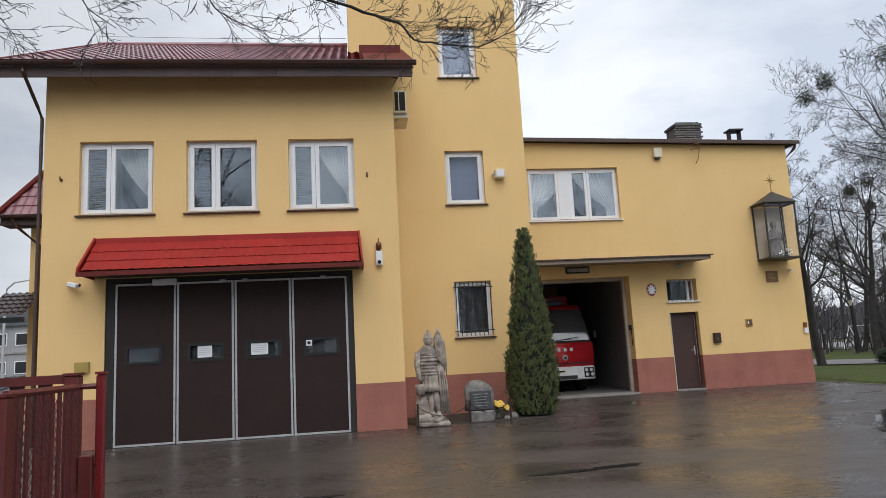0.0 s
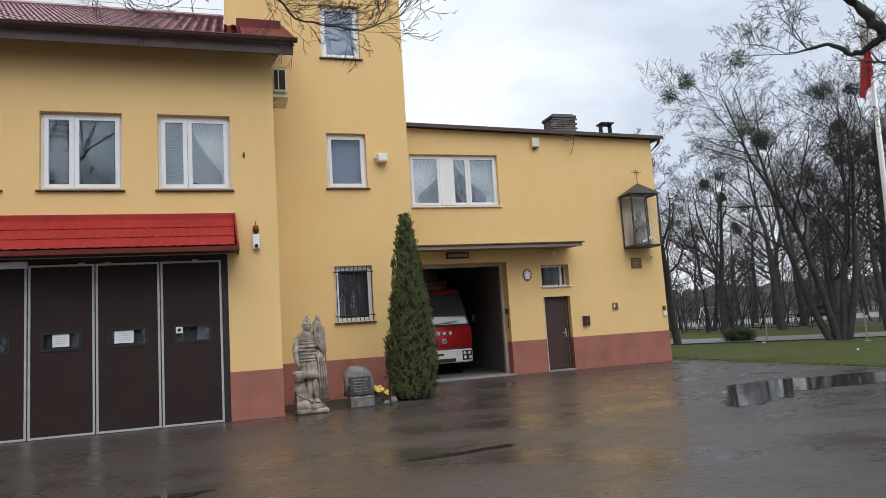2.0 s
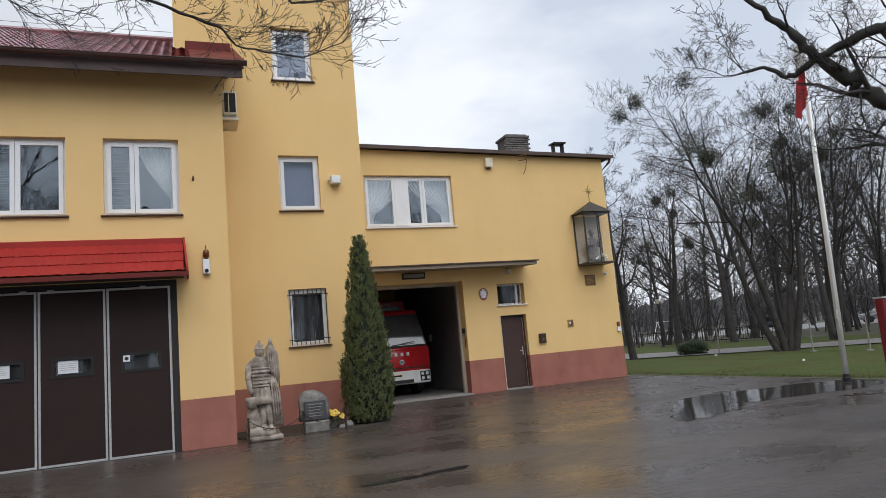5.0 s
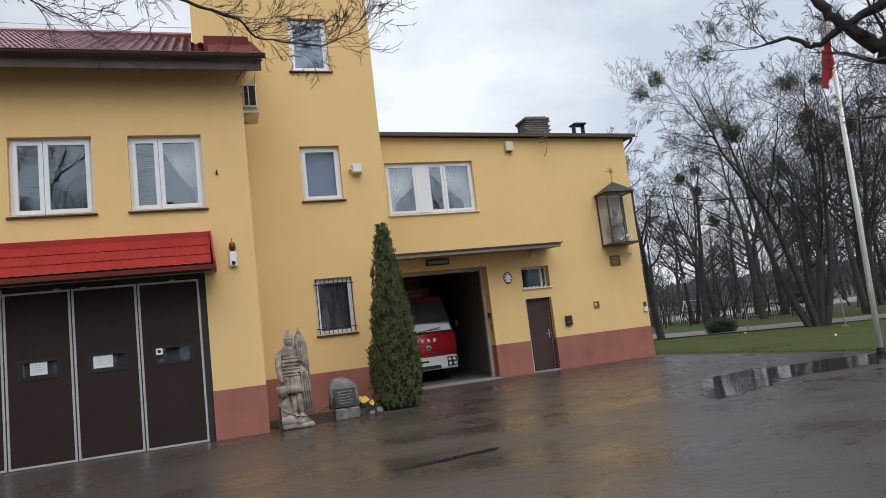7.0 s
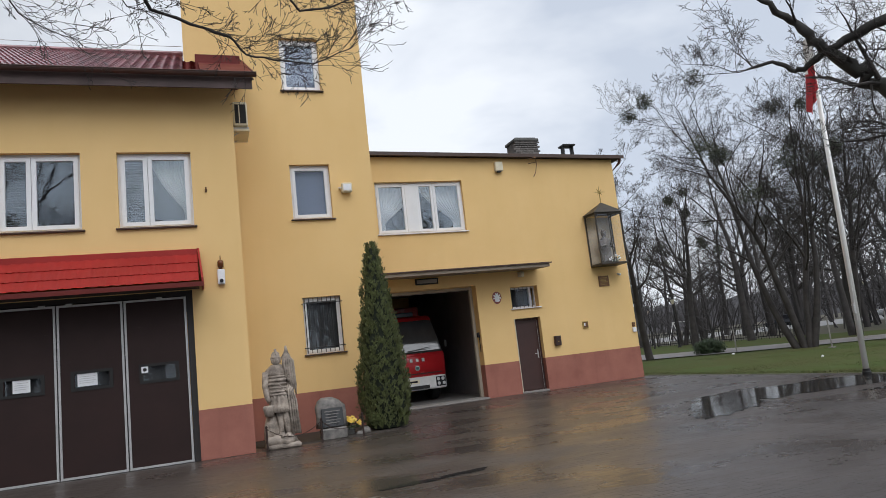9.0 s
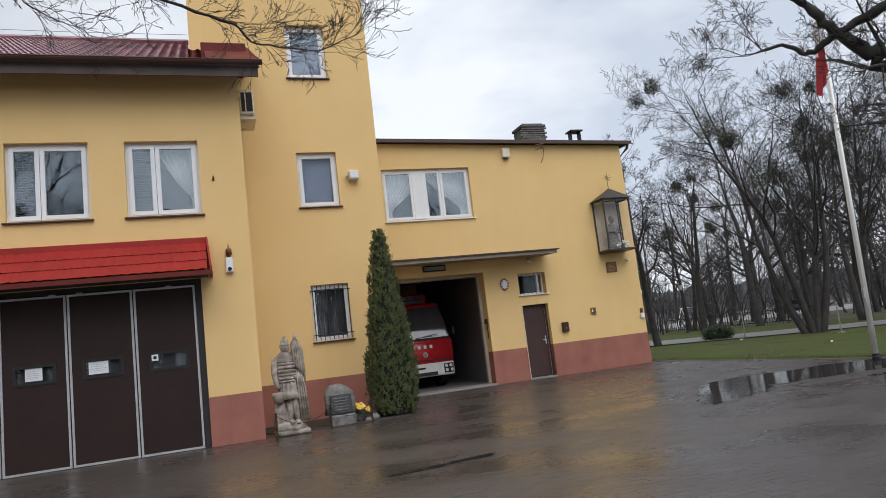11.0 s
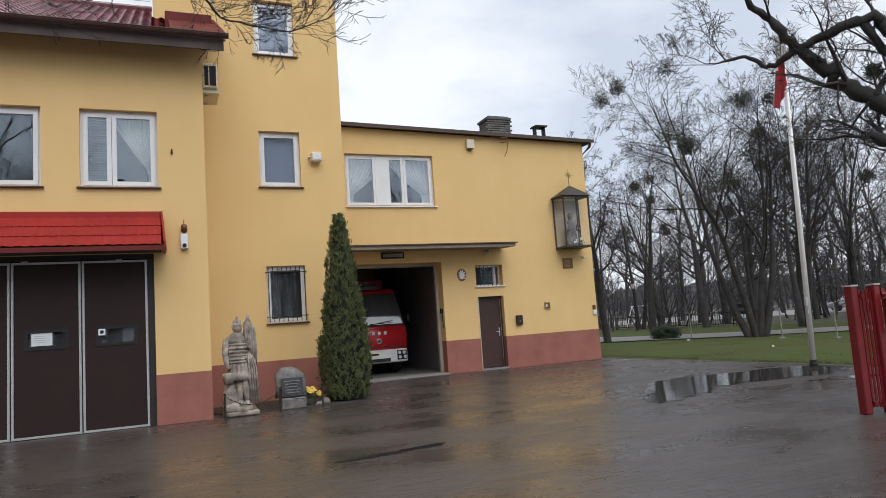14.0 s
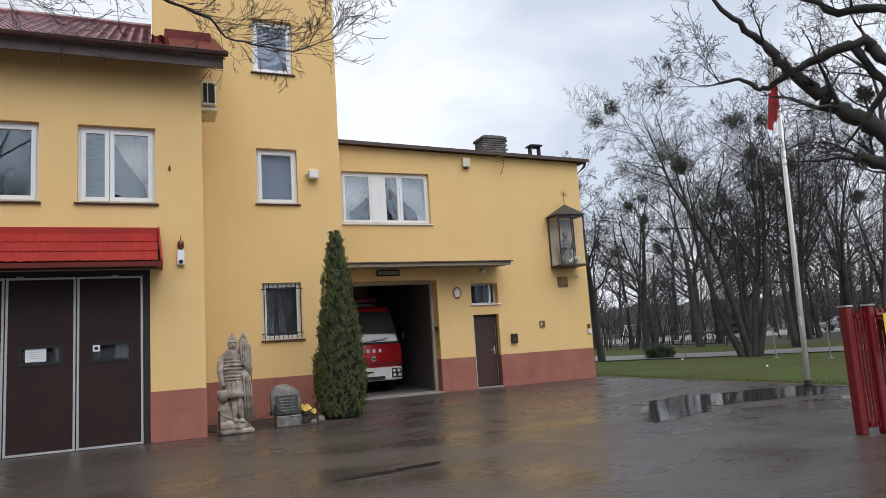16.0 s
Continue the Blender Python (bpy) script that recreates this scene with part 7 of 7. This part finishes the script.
tagged(new("grass_blades", me), "short wet grass blades on the lawn", "grass", kind="stuff")

# puddles: thin sheets of still water with ragged edges
WATER = bpy.data.materials.new("puddle_water")
WATER.use_nodes = True
wb = WATER.node_tree.nodes["Principled BSDF"]
wb.inputs["Base Color"].default_value = (0.035, 0.032, 0.03, 1)
wb.inputs["Roughness"].default_value = 0.07
wb.inputs["IOR"].default_value = 1.33
wt = WATER.node_tree.nodes.new("ShaderNodeTexNoise")
wt.inputs["Scale"].default_value = 3.0
wbp = WATER.node_tree.nodes.new("ShaderNodeBump")
wbp.inputs["Strength"].default_value, wbp.inputs["Distance"].default_value = 0.15, 0.01
WATER.node_tree.links.new(wt.outputs["Fac"], wbp.inputs["Height"])
WATER.node_tree.links.new(wbp.outputs["Normal"], wb.inputs["Normal"])


def puddle(cx, cy, rx, ry, seed, turn=0.0):
    bm = B()
    n = 90
    pts = []
    for k in range(n):
        a = 2 * math.pi * k / n
        r = 1 + 0.38 * noise.noise((math.cos(a) * 1.3 + seed, math.sin(a) * 1.3, seed)) + 0.22 * noise.noise((math.cos(a) * 4 + seed, math.sin(a) * 4, 3)) + 0.1 * noise.noise((math.cos(a) * 12, math.sin(a) * 12, seed))
        x, y = rx * r * math.cos(a), ry * r * math.sin(a)
        c, s = math.cos(radians(turn)), math.sin(radians(turn))
        pts.append(bm.verts.new((cx + x * c - y * s, cy + x * s + y * c, 0.004 + 0.0004 * seed)))
    bm.faces.new(pts)
    solo("puddle", bm, WATER, "shallow still rain puddle on the block paving", "puddle", "structure")


puddle(9.7, -2.95, 2.3, 0.95, 1.7, -4)
puddle(7.4, -3.7, 1.3, 0.5, 4.2, 42)
puddle(10.5, -4.75, 0.9, 0.2, 6.1, -12)
puddle(2.0, -5.5, 0.34, 0.09, 3.3, 8)
puddle(1.35, -5.62, 0.42, 0.07, 5.2, 4)
puddle(-1.6, -6.0, 0.5, 0.10, 5.9, 5)
puddle(-3.4, -6.0, 0.4, 0.08, 2.2, 0)

# ---- block paving of the yard ----
rng = random.Random(50)
PX, PY = 0.2, 0.1


def paver_spots():
    for j in range(int(15.7 / PY)):
        y = -10.8 + (j + 0.5) * PY
        for i in range(int(20.2 / PX)):
            x = -8.1 + (i + 0.5) * PX + (0.5 * PX if j % 2 else 0)
            if x > 12.0 or (y > -0.06 and x < 0.12) or (y > 2.13 and x < 3.32) or y > 4.74:
                continue
            if ((x - 1.6) / 1.72) ** 2 + ((y - 1.15) / 1.0) ** 2 < 1:
                continue
            yield x, y


def paver_box(cx, cy, dz, tx, ty, jitter=0.0):
    a, b, c = PX / 2 - 0.0003, PY / 2 - 0.0003, 0.0006
    lo = [(cx - a, cy - b, -0.02), (cx + a, cy - b, -0.02), (cx + a, cy + b, -0.02), (cx - a, cy + b, -0.02)]
    hi = [(cx + sx * (a - c), cy + sy * (b - c), dz + tx * sx + ty * sy) for sx, sy in ((-1, -1), (1, -1), (1, 1), (-1, 1))]
    return lo + hi


FA = [(4, 5, 6, 7), (0, 1, 5, 4), (1, 2, 6, 5), (2, 3, 7, 6), (3, 0, 4, 7)]
verts, faces, singles = [], [], []
for x, y in paver_spots():
    dz = 0.0009 * noise.noise((x * 0.8, y * 0.8, 0)) + rng.gauss(0, 0.0003)
    if -1.2 < x < 2.6 and -7.0 < y < -5.5 and len(singles) < 290:
        singles.append((x, y, dz))
        continue
    i = len(verts)
    verts += paver_box(x, y, dz, rng.gauss(0, 0.0003), rng.gauss(0, 0.0002))
    faces += [tuple(i + q for q in f) for f in FA]
me = bpy.data.meshes.new("block_paving")
me.from_pydata(verts, [], faces)
me.materials.append(PAVERM)
yard = bpy.data.objects["yard"]
pv = new("block_paving", me)
pv.parent = yard
tagged(pv, "wet brown-grey concrete block paving", kind="stuff")
me = bpy.data.meshes.new("paver")
me.from_pydata(paver_box(0, 0, 0, 0.0002, -0.0002), [], FA)
me.materials.append(PAVERP)
for x, y, dz in singles:
    ob = new("paver", me)
    ob.location = (x, y, dz)
    ob.parent = yard
# kerb between paving and lawn
kerb = bpy.data.meshes.new("kerb_stone")
bm = B()
box(bm, -0.06, 0.06, -0.495, 0.495, -0.1, 0.05, 0.012)
bm.to_mesh(kerb)
bm.free()
kerb.materials.append(mat("wet_dark_kerb", (0.11, 0.10, 0.085), 0.6, color2=(0.06, 0.06, 0.04), scale=3))
edge = thing("kerb", (12.14, 0, 0), "low concrete kerb between paving and lawn", "kerb", kind="structure")
for k in range(17):
    ob = new("kerb_stone", kerb)
    ob.parent = edge
    ob.location = (rng.uniform(-0.006, 0.006), -11.5 + k, -0.04 + rng.uniform(-0.005, 0.005))
